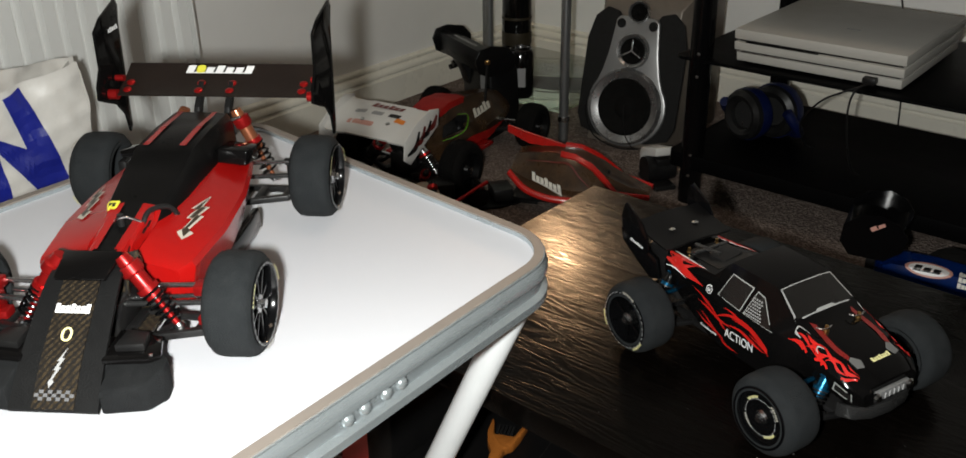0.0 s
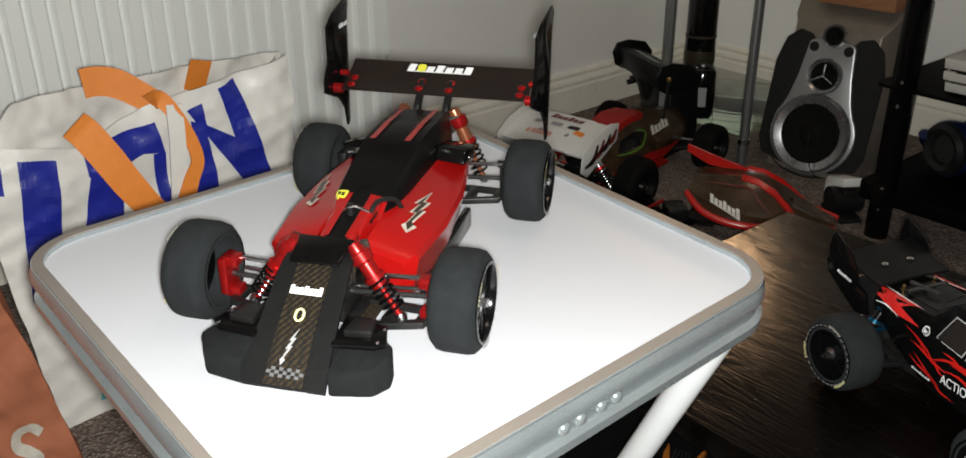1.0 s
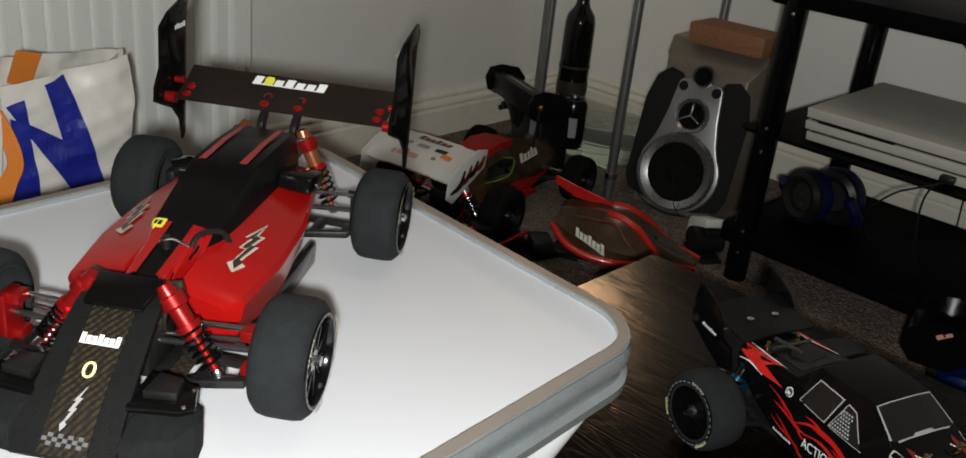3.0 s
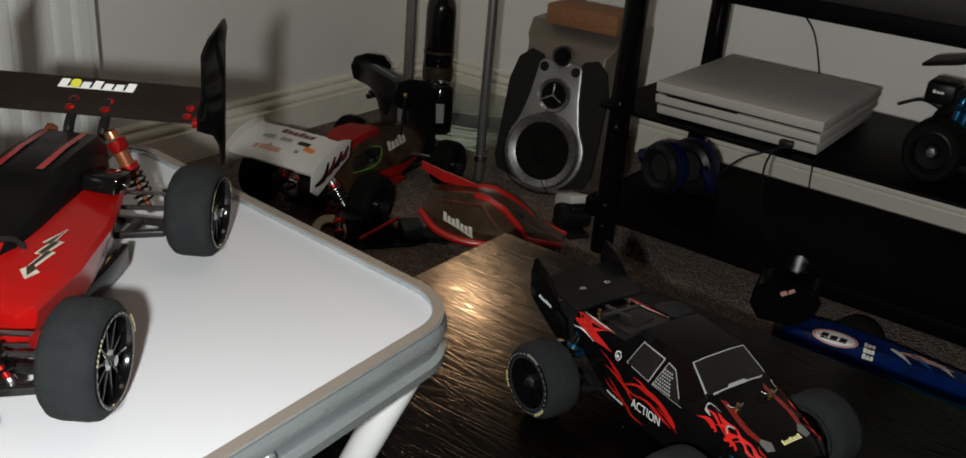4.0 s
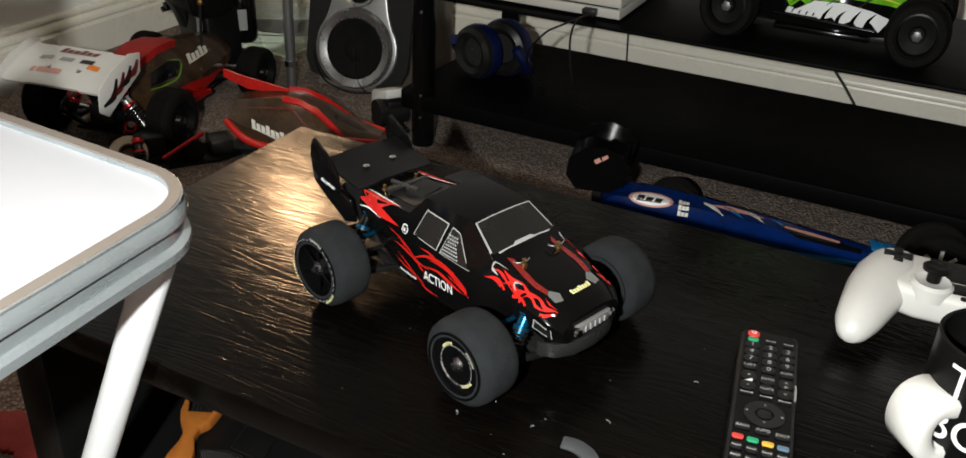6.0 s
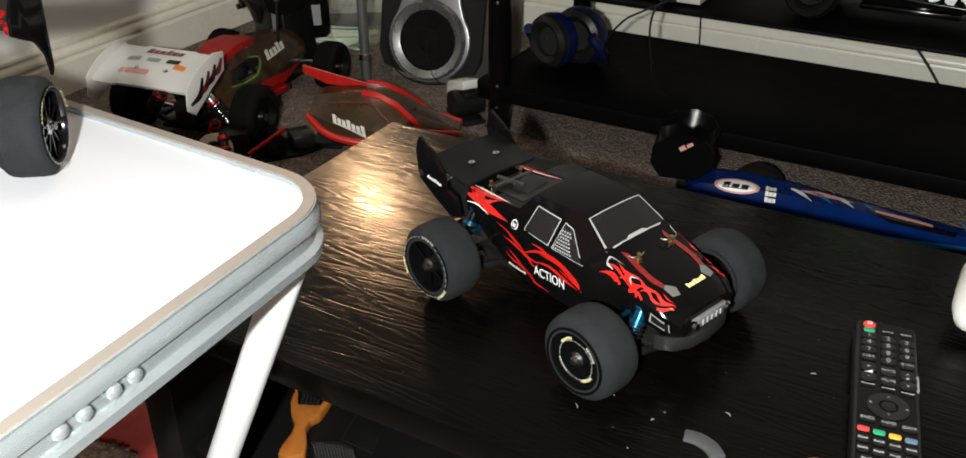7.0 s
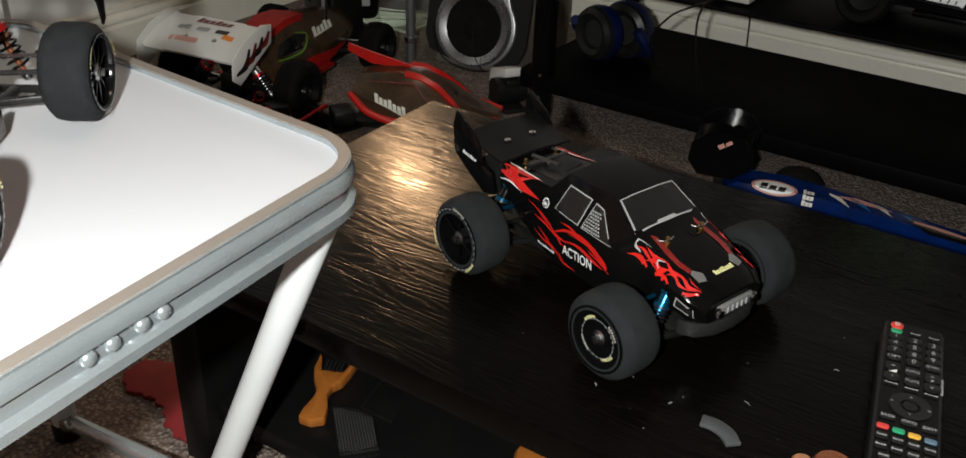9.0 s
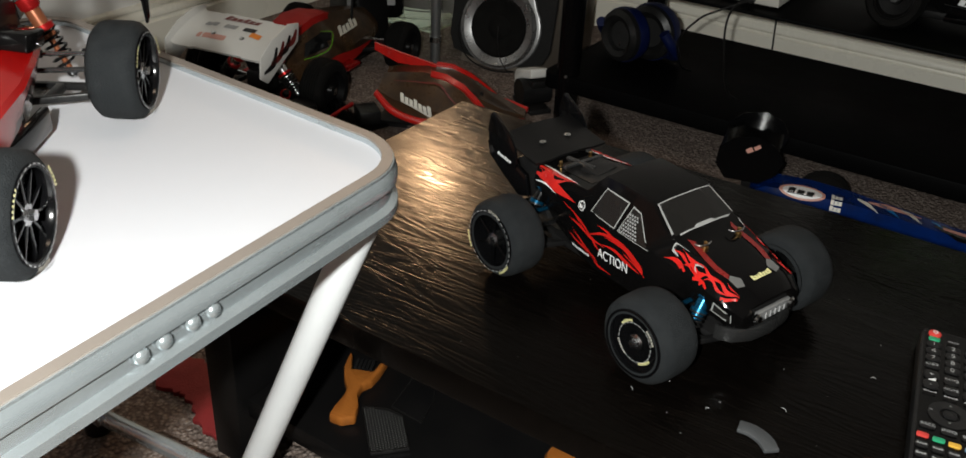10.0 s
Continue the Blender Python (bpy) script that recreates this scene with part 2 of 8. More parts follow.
def arm(parent, a, b, w0, w1, t, material, name="suspension_arm"):
    """A flat tapering arm with a window from a to b."""
    a, b = Vector(a), Vector(b)
    d = b - a
    bm = B()
    for s in (-1, 1):
        p0, p1 = a + Vector((0, s * w0 / 2, 0)), b + Vector((0, s * w1 / 2, 0))
        mm, n = frame_of(p0, p1)
        box(bm, (0, 0, n / 2), (t, t, n), t * 0.2, mm)
    for f, w in ((0.05, w0), (0.5, (w0 + w1) / 2), (0.95, w1)):
        c = a + d * f
        box(bm, c, (t * 1.4, w, t), t * 0.2)
    return part(name, bm, material, parent, "black moulded suspension arm")


def rounded_at(cx, cy, w, h, r):
    return [(cx + x, cy + y) for x, y in rounded(w, h, r, 3)]


def quad_bars(outlines, depth=0.0003):
    bm = B()
    for line in outlines:
        bm.faces.new([bm.verts.new((x, y, 0)) for x, y in line])
    return bm


def moved_to(bm, tree, m, lift=0.0004):
    """Letters pressed onto a surface along -z of m."""
    way = (m.to_3x3() @ Vector((0, 0, -1))).normalized()
    for v in bm.verts:
        q = m @ Vector((v.co.x, v.co.y, 0))
        place = tree.ray_cast(q - way * 0.05, way, 0.15)[0]
        v.co = (place if place is not None else q + way * 0.03) - way * (lift + max(0, v.co.z))
    return bm

# ---- materials
def mat(name, colour, rough=0.5, metal=0.0, second=None, scale=20.0, amount=0.5, bump=0.0, bump_scale=None, spec=0.5, coat=0.0, stretch=(1, 1, 1), rough_var=0.12):
    """A surface with a colour that drifts to a second one, uneven gloss, and fine relief."""
    m = bpy.data.materials.new(name)
    m.use_nodes = True
    nt = m.node_tree
    p = nt.nodes["Principled BSDF"]
    p.inputs["Roughness"].default_value = rough
    p.inputs["Metallic"].default_value = metal
    p.inputs["Specular IOR Level"].default_value = spec
    p.inputs["Coat Weight"].default_value = coat
    p.inputs["Coat Roughness"].default_value = 0.08
    co = nt.nodes.new("ShaderNodeTexCoord")
    mp = nt.nodes.new("ShaderNodeMapping")
    mp.inputs["Scale"].default_value = stretch
    nt.links.new(co.outputs["Object"], mp.inputs["Vector"])
    n = nt.nodes.new("ShaderNodeTexNoise")
    n.inputs["Scale"].default_value, n.inputs["Detail"].default_value, n.inputs["Roughness"].default_value = scale, 8, 0.65
    nt.links.new(mp.outputs["Vector"], n.inputs["Vector"])
    second = second or tuple(c * 0.75 for c in colour)
    mix = nt.nodes.new("ShaderNodeMix")
    mix.data_type = "RGBA"
    mix.inputs["A"].default_value, mix.inputs["B"].default_value = (*colour, 1), (*second, 1)
    ramp = nt.nodes.new("ShaderNodeMapRange")
    ramp.inputs["From Min"].default_value, ramp.inputs["From Max"].default_value = 0.5 - 0.25 / max(amount, 0.01) * 0.5, 0.5 + 0.25 / max(amount, 0.01) * 0.5
    nt.links.new(n.outputs["Fac"], ramp.inputs["Value"])
    nt.links.new(ramp.outputs["Result"], mix.inputs["Factor"])
    nt.links.new(mix.outputs["Result"], p.inputs["Base Color"])
    if rough_var:
        rr = nt.nodes.new("ShaderNodeMapRange")
        rr.inputs["To Min"].default_value, rr.inputs["To Max"].default_value = max(0.02, rough - rough_var), min(1, rough + rough_var)
        nt.links.new(n.outputs["Fac"], rr.inputs["Value"])
        nt.links.new(rr.outputs["Result"], p.inputs["Roughness"])
    if bump:
        f = nt.nodes.new("ShaderNodeTexNoise")
        f.inputs["Scale"].default_value, f.inputs["Detail"].default_value = bump_scale or scale * 8, 5
        nt.links.new(mp.outputs["Vector"], f.inputs["Vector"])
        b = nt.nodes.new("ShaderNodeBump")
        b.inputs["Strength"].default_value, b.inputs["Distance"].default_value = bump, 0.002
        nt.links.new(f.outputs["Fac"], b.inputs["Height"])
        nt.links.new(b.outputs["Normal"], p.inputs["Normal"])
    return m


def glass(name, colour, rough=0.0):
    m = bpy.data.materials.new(name)
    m.use_nodes = True
    p = m.node_tree.nodes["Principled BSDF"]
    p.inputs["Base Color"].default_value = (*colour, 1)
    p.inputs["Transmission Weight"].default_value, p.inputs["Roughness"].default_value, p.inputs["IOR"].default_value = 1.0, rough, 1.45
    return m


def woodgrain(name, dark, light, rough, bump, gap=(9, 1, 1), coat=0.0, fineness=60, spec=0.22, deep=0.0015):
    """Stained ash: long wavering grain along x with raised ridges."""
    m = bpy.data.materials.new(name)
    m.use_nodes = True
    nt = m.node_tree
    p = nt.nodes["Principled BSDF"]
    co = nt.nodes.new("ShaderNodeTexCoord")
    mp = nt.nodes.new("ShaderNodeMapping")
    mp.inputs["Scale"].default_value = gap
    nt.links.new(co.outputs["Object"], mp.inputs["Vector"])
    big = nt.nodes.new("ShaderNodeTexNoise")
    big.inputs["Scale"].default_value, big.inputs["Detail"].default_value = 2.2, 2
    nt.links.new(mp.outputs["Vector"], big.inputs["Vector"])
    rings = nt.nodes.new("ShaderNodeMath")
    rings.operation = "MULTIPLY"
    rings.inputs[1].default_value = 26.0
    nt.links.new(big.outputs["Fac"], rings.inputs[0])
    fr = nt.nodes.new("ShaderNodeMath")
    fr.operation = "PINGPONG"
    fr.inputs[1].default_value = 0.5
    nt.links.new(rings.outputs[0], fr.inputs[0])
    fine = nt.nodes.new("ShaderNodeTexNoise")
    fine.inputs["Scale"].default_value, fine.inputs["Detail"].default_value = fineness, 6
    nt.links.new(mp.outputs["Vector"], fine.inputs["Vector"])
    add = nt.nodes.new("ShaderNodeMath")
    add.operation = "MULTIPLY_ADD"
    add.inputs[1].default_value = 0.7
    nt.links.new(fr.outputs[0], add.inputs[0])
    nt.links.new(fine.outputs["Fac"], add.inputs[2])
    mix = nt.nodes.new("ShaderNodeMix")
    mix.data_type = "RGBA"
    mix.inputs["A"].default_value, mix.inputs["B"].default_value = (*dark, 1), (*light, 1)
    nt.links.new(add.outputs[0], mix.inputs["Factor"])
    nt.links.new(mix.outputs["Result"], p.inputs["Base Color"])
    rr = nt.nodes.new("ShaderNodeMapRange")
    rr.inputs["To Min"].default_value, rr.inputs["To Max"].default_value = max(0.03, rough - 0.09), rough + 0.08
    nt.links.new(add.outputs[0], rr.inputs["Value"])
    nt.links.new(rr.outputs["Result"], p.inputs["Roughness"])
    b = nt.nodes.new("ShaderNodeBump")
    b.inputs["Strength"].default_value, b.inputs["Distance"].default_value = bump, deep
    ridge = nt.nodes.new("ShaderNodeMapRange")
    ridge.interpolation_type = "SMOOTHSTEP"
    ridge.inputs["From Min"].default_value, ridge.inputs["From Max"].default_value = 0.5, 0.85
    nt.links.new(add.outputs[0], ridge.inputs["Value"])
    nt.links.new(ridge.outputs["Result"], b.inputs["Height"])
    nt.links.new(b.outputs["Normal"], p.inputs["Normal"])
    p.inputs["Coat Weight"].default_value = coat
    p.inputs["Specular IOR Level"].default_value = spec
    return m


def carpet_mat(name, a, b):
    """Looped pile in small rows."""
    m = bpy.data.materials.new(name)
    m.use_nodes = True
    nt = m.node_tree
    p = nt.nodes["Principled BSDF"]
    p.inputs["Roughness"].default_value, p.inputs["Specular IOR Level"].default_value = 0.95, 0.1
    co = nt.nodes.new("ShaderNodeTexCoord")
    v = nt.nodes.new("ShaderNodeTexVoronoi")
    v.inputs["Scale"].default_value = 190
    nt.links.new(co.outputs["Object"], v.inputs["Vector"])
    n = nt.nodes.new("ShaderNodeTexNoise")
    n.inputs["Scale"].default_value, n.inputs["Detail"].default_value = 55, 4
    nt.links.new(co.outputs["Object"], n.inputs["Vector"])
    mul = nt.nodes.new("ShaderNodeMath")
    mul.operation = "MULTIPLY_ADD"
    mul.inputs[1].default_value, mul.inputs[2].default_value = 0.9, 0.0
    nt.links.new(v.outputs["Distance"], mul.inputs[0])
    mulb = nt.nodes.new("ShaderNodeMath")
    mulb.operation = "MULTIPLY_ADD"
    mulb.inputs[1].default_value = 0.9
    nt.links.new(n.outputs["Fac"], mulb.inputs[0])
    nt.links.new(mul.outputs[0], mulb.inputs[2])
    mix = nt.nodes.new("ShaderNodeMix")
    mix.data_type = "RGBA"
    mix.inputs["A"].default_value, mix.inputs["B"].default_value = (*a, 1), (*b, 1)
    nt.links.new(mulb.outputs[0], mix.inputs["Factor"])
    nt.links.new(mix.outputs["Result"], p.inputs["Base Color"])
    bp = nt.nodes.new("ShaderNodeBump")
    bp.inputs["Strength"].default_value, bp.inputs["Distance"].default_value, bp.invert = 1.0, 0.004, True
    nt.links.new(v.outputs["Distance"], bp.inputs["Height"])
    nt.links.new(bp.outputs["Normal"], p.inputs["Normal"])
    return m


WALL = mat("wall_paint", (0.86, 0.85, 0.825), 0.7, 0, (0.81, 0.8, 0.775), 6, 0.4, 0.15, 220)
CEIL = mat("ceiling_paint", (0.8, 0.79, 0.77), 0.85, 0, None, 5, 0.2)
GLOSSWHITE = mat("gloss_white_wood", (0.84, 0.81, 0.72), 0.28, 0, (0.77, 0.73, 0.63), 9, 0.4, 0.05, 60)
RADIATOR = mat("radiator_enamel", (0.83, 0.84, 0.82), 0.35, 0, (0.8, 0.81, 0.79), 8, 0.3)
CARPET = carpet_mat("grey_brown_carpet", (0.47, 0.39, 0.34), (0.13, 0.1, 0.085))
LAMINATE = mat("white_laminate", (0.54, 0.545, 0.575), 0.5, 0, (0.515, 0.52, 0.55), 14, 0.3, 0.03, 400)
RIMTOP = mat("dull_rim_band", (0.22, 0.19, 0.165), 0.5, 0.1, (0.18, 0.155, 0.135), 16, 0.5, 0.06, 300)
ALU = mat("brushed_aluminium", (0.5, 0.55, 0.57), 0.25, 0.75, (0.39, 0.43, 0.445), 22, 0.6, 0.03, 240, stretch=(1, 1, 4))
LEGWHITE = mat("white_enamel_tube", (0.72, 0.74, 0.75), 0.35, 0, None, 12, 0.2)
BLACKWOOD = woodgrain("black_brown_wood", (0.0006, 0.0005, 0.0004), (0.0018, 0.0013, 0.001), 0.21, 1.0, (1.1, 9, 1), 0.0, 34, 0.09, 0.00019)
SHELFBLACK = mat("black_shelf_lacquer", (0.002, 0.002, 0.0022), 0.5, 0, None, 20, 0.3, spec=0.04, rough_var=0.08)
BLACKGLOSS = mat("black_gloss", (0.0025, 0.0025, 0.0028), 0.14, 0, None, 20, 0.3, spec=0.3, rough_var=0.05)
BLACKSATIN = mat("black_satin", (0.0035, 0.0035, 0.0038), 0.34, 0, (0.006, 0.0056, 0.0054), 25, 0.4, 0.05, spec=0.14)
BLACKPLASTIC = mat("black_plastic", (0.0055, 0.0055, 0.006), 0.36, 0, (0.012, 0.0115, 0.011), 60, 0.5, 0.1, 500, spec=0.25)
RUBBER = mat("foam_rubber", (0.0075, 0.009, 0.01), 0.95, 0, (0.014, 0.0155, 0.0165), 90, 0.6, 0.5, 900, 0.2)
RED = mat("red_lacquer", (0.27, 0.004, 0.003), 0.22, 0, (0.21, 0.003, 0.003), 30, 0.4, coat=0.1)
REDALU = mat("red_anodised", (0.4, 0.012, 0.012), 0.3, 0.7, None, 40, 0.4)
BLUEALU = mat("blue_anodised", (0.008, 0.1, 0.2), 0.26, 0.8, None, 40, 0.4)
STEEL = mat("steel", (0.6, 0.6, 0.6), 0.25, 1.0, (0.45, 0.45, 0.46), 60, 0.5)
WHITEPLASTIC = mat("white_plastic", (0.66, 0.65, 0.62), 0.35, 0, (0.6, 0.59, 0.56), 18, 0.4)
SILVER = mat("silver_plastic", (0.32, 0.32, 0.32), 0.34, 0.6, (0.27, 0.27, 0.27), 40, 0.4)
PRINT = mat("pale_print", (0.72, 0.7, 0.62), 0.5, 0, None, 60, 0.2)
WHITEPRINT = mat("white_print", (0.8, 0.8, 0.8), 0.45, 0, None, 60, 0.2)
YELLOW = mat("yellow_print", (0.72, 0.68, 0.06), 0.45, 0, None, 60, 0.2)
GREYPRINT = mat("grey_print", (0.3, 0.3, 0.3), 0.5, 0, None, 60, 0.3)
SHINYBLACK = mat("black_lacquer", (0.002, 0.002, 0.002), 0.08, 0, (0.004, 0.0036, 0.0036), 24, 0.4, spec=0.12, rough_var=0.03)
CANOPYBLACK = mat("black_canopy_film", (0.002, 0.002, 0.002), 0.3, 0, (0.004, 0.0038, 0.0038), 30, 0.5, spec=0.12, rough_var=0.1)
MATTRED = mat("dull_red_paint", (0.34, 0.01, 0.008), 0.5, 0, (0.24, 0.008, 0.006), 40, 0.5, 0.05, 300, spec=0.15)
SMOKED = mat("smoked_window", (0.008, 0.0076, 0.007), 0.25, 0, (0.013, 0.012, 0.0112), 30, 0.4, spec=0.3)
FOAM = mat("black_foam", (0.0055, 0.006, 0.0064), 0.97, 0, (0.0105, 0.011, 0.0115), 140, 0.6, 0.6, 1200, 0.15)
TAPE = mat("black_cloth_tape", (0.004, 0.004, 0.0042), 0.6, 0, (0.007, 0.007, 0.007), 80, 0.4, 0.2, 900, spec=0.12)


def carbon(name):
    """Twill woven carbon under gloss."""
    m = bpy.data.materials.new(name)
    m.use_nodes = True
    nt = m.node_tree
    p = nt.nodes["Principled BSDF"]
    co = nt.nodes.new("ShaderNodeTexCoord")
    mp = nt.nodes.new("ShaderNodeMapping")
    mp.inputs["Rotation"].default_value = (0, 0, radians(45))
    nt.links.new(co.outputs["Object"], mp.inputs["Vector"])
    w = nt.nodes.new("ShaderNodeTexWave")
    w.inputs["Scale"].default_value, w.inputs["Distortion"].default_value = 110, 0.6
    nt.links.new(mp.outputs["Vector"], w.inputs["Vector"])
    c = nt.nodes.new("ShaderNodeTexChecker")
    c.inputs["Scale"].default_value = 330
    nt.links.new(co.outputs["Object"], c.inputs["Vector"])
    ml = nt.nodes.new("ShaderNodeMath")
    ml.operation = "MULTIPLY"
    nt.links.new(w.outputs["Fac"], ml.inputs[0])
    nt.links.new(c.outputs["Fac"], ml.inputs[1])
    ad = nt.nodes.new("ShaderNodeMath")
    ad.operation = "MULTIPLY_ADD"
    ad.inputs[1].default_value = 0.45
    nt.links.new(w.outputs["Fac"], ad.inputs[0])
    nt.links.new(ml.outputs[0], ad.inputs[2])
    mix = nt.nodes.new("ShaderNodeMix")
    mix.data_type = "RGBA"
    mix.inputs["A"].default_value, mix.inputs["B"].default_value = (0.004, 0.0035, 0.0035, 1), (0.034, 0.025, 0.015, 1)
    nt.links.new(ad.outputs[0], mix.inputs["Factor"])
    nt.links.new(mix.outputs["Result"], p.inputs["Base Color"])
    rr = nt.nodes.new("ShaderNodeMapRange")
    rr.inputs["To Min"].default_value, rr.inputs["To Max"].default_value = 0.5, 0.25
    nt.links.new(ad.outputs[0], rr.inputs["Value"])
    nt.links.new(rr.outputs["Result"], p.inputs["Roughness"])
    p.inputs["Coat Weight"].default_value, p.inputs["Coat Roughness"].default_value = 0.15, 0.1
    p.inputs["Specular IOR Level"].default_value = 0.3
    return m


CARBON = carbon("carbon_fibre")
WINGDARK = mat("dark_brown_wing", (0.014, 0.0095, 0.0075), 0.45, 0, (0.009, 0.006, 0.005), 30, 0.5, 0.1, 400, spec=0.2)
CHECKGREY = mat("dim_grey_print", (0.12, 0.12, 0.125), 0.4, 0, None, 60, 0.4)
FLASHGREY = mat("grey_print_outline", (0.46, 0.43, 0.36), 0.5, 0, None, 60, 0.2)
CREAMTAPE = mat("cream_tape", (0.5, 0.44, 0.34), 0.5, 0, (0.4, 0.33, 0.24), 30, 0.5)
BROWNCARD = mat("brown_card", (0.12, 0.065, 0.03), 0.8, 0, (0.08, 0.045, 0.02), 60, 0.5)
DIMGREY = mat("dim_grey_print", (0.13, 0.13, 0.125), 0.5, 0, None, 60, 0.3)
# blue set darker to hold the shade of the shelf above
HEADBLUE = mat("shelf_shaded_blue_plastic", (0.001, 0.006, 0.05), 0.45, 0, (0.001, 0.004, 0.035), 40, 0.4)
KEYPRINT = mat("worn_key_print", (0.34, 0.34, 0.34), 0.5, 0, (0.2, 0.2, 0.2), 90, 0.5)
DARKFLAME = mat("dull_red_print", (0.2, 0.012, 0.01), 0.3, 0, (0.1, 0.006, 0.005), 70, 0.5)
PADWHITE = mat("white_pad_plastic", (0.5, 0.49, 0.47), 0.4, 0, (0.45, 0.44, 0.42), 18, 0.4)
HUBNUT = mat("dull_steel_nut", (0.2, 0.2, 0.2), 0.45, 0.7, (0.08, 0.08, 0.08), 300, 0.6)
HEART = mat("dark_olive_print", (0.03, 0.02, 0.012), 0.4, 0, None, 60, 0.3)
DARKRED = mat("dark_red_print", (0.1, 0.012, 0.01), 0.35, 0, (0.16, 0.02, 0.015), 60, 0.4)
NUMBER = mat("pale_yellow_print", (0.78, 0.74, 0.35), 0.45, 0, None, 60, 0.2)
FLAME = mat("flame_print", (0.55, 0.014, 0.01), 0.25, 0, (0.35, 0.01, 0.008), 70, 0.5, coat=0.3)
BRASS = mat("brass", (0.55, 0.33, 0.12), 0.3, 1.0, None, 60, 0.4)
CHROME = mat("chrome", (0.7, 0.7, 0.7), 0.15, 1.0, (0.55, 0.55, 0.55), 60, 0.5)
GREYTAPE = mat("grey_outline", (0.34, 0.34, 0.33), 0.45, 0, None, 60, 0.3)
DARKCHROME = mat("dark_chrome", (0.16, 0.16, 0.16), 0.25, 0.9, (0.1, 0.1, 0.1), 60, 0.5)
GREENBODY = mat("green_lacquer", (0.18, 0.5, 0.02), 0.22, 0, (0.05, 0.22, 0.01), 40, 0.7, coat=0.4)
BLUEBODY = mat("blue_lacquer", (0.0016, 0.017, 0.115), 0.16, 0, (0.001, 0.007, 0.04), 24, 0.6, spec=0.2)
CYANEDGE = mat("pale_blue_lacquer", (0.01, 0.2, 0.5), 0.25, 0.2, None, 24, 0.4, coat=0.4)
BRONZE = mat("bronze_lacquer", (0.085, 0.046, 0.021), 0.3, 0.3, (0.014, 0.008, 0.005), 30, 0.6, coat=0.3)
SPEAKERGREY = mat("speaker_silver", (0.2, 0.17, 0.14), 0.42, 0.3, (0.16, 0.135, 0.11), 50, 0.4)
DRIVERRING = mat("brushed_driver_ring", (0.42, 0.42, 0.42), 0.28, 0.85, (0.3, 0.3, 0.3), 50, 0.5)
CONE = mat("speaker_cone", (0.005, 0.0049, 0.0047), 0.8, 0, (0.01, 0.0096, 0.009), 60, 0.5, 0.2, 400, spec=0.05)
CLOTHBLACK = mat("speaker_cloth", (0.007, 0.0065, 0.006), 0.95, 0, (0.004, 0.004, 0.004), 120, 0.5, 0.4, 900)
PALEWOOD = woodgrain("varnished_wood", (0.2, 0.06, 0.01), (0.3, 0.1, 0.018), 0.35, 0.15, (2, 12, 2), 0.2)
BRICKWOOD = woodgrain("brown_wood_block", (0.2, 0.085, 0.04), (0.3, 0.14, 0.07), 0.6, 0.3, (2, 9, 3))
BAGWHITE = mat("woven_white_plastic", (0.74, 0.72, 0.68), 0.45, 0, (0.62, 0.6, 0.56), 16, 0.5, 0.6, 45)
BAGBLUE = mat("blue_print", (0.012, 0.022, 0.3), 0.42, 0, (0.01, 0.016, 0.2), 20, 0.5, 0.2, 260)
BAGORANGE = mat("orange_webbing", (0.78, 0.24, 0.03), 0.6, 0, (0.66, 0.19, 0.02), 40, 0.4, 0.4, 600)
TERRACOTTA = mat("terracotta_cloth", (0.4, 0.135, 0.066), 0.8, 0, (0.31, 0.1, 0.048), 12, 0.5, 0.3, 420)
BAGPRINT = mat("pale_bag_print", (0.55, 0.52, 0.46), 0.6, 0, (0.4, 0.36, 0.3), 50, 0.6)
CYANPRINT = mat("cyan_print", (0.12, 0.5, 0.56), 0.5, 0, None, 30, 0.4)
REDCLOTH = mat("red_cloth", (0.22, 0.008, 0.009), 0.85, 0, (0.15, 0.006, 0.007), 30, 0.6, 0.5, 500)
BOTTLE = mat("dark_bottle", (0.004, 0.004, 0.004), 0.1, 0, None, 20, 0.3, rough_var=0.03)
GOLDPRINT = mat("dull_gold_print", (0.05, 0.04, 0.024), 0.45, 0.3, None, 40, 0.5)
GLASSGREEN = glass("green_glass", (0.75, 0.95, 0.86))
COPPER = mat("copper_cap", (0.3, 0.1, 0.045), 0.28, 0.6, (0.2, 0.065, 0.03), 40, 0.5)
GREYRUBBER = mat("grey_rubber", (0.035, 0.038, 0.04), 0.7, 0, (0.05, 0.052, 0.054), 60, 0.5)
REDKEY = mat("red_key", (0.6, 0.05, 0.04), 0.5, 0, None, 60, 0.2)
GREENKEY = mat("green_key", (0.02, 0.3, 0.14), 0.5, 0, None, 60, 0.2)
YELLOWKEY = mat("yellow_key", (0.7, 0.4, 0.05), 0.5, 0, None, 60, 0.2)
BLUEKEY = mat("blue_key", (0.1, 0.16, 0.22), 0.5, 0, None, 60, 0.2)
GREYTUBE = mat("grey_metal_tube", (0.3, 0.31, 0.31), 0.35, 0.8, (0.24, 0.24, 0.24), 40, 0.4)
CARKNOB = mat("ribbed_rubber", (0.0035, 0.0035, 0.0035), 0.85, 0, (0.007, 0.0065, 0.006), 90, 0.5, 0.6, 300, spec=0.08)
CONSOLE = mat("console_white", (0.5, 0.48, 0.44), 0.5, 0, (0.45, 0.43, 0.39), 20, 0.3, 0.05, 500)
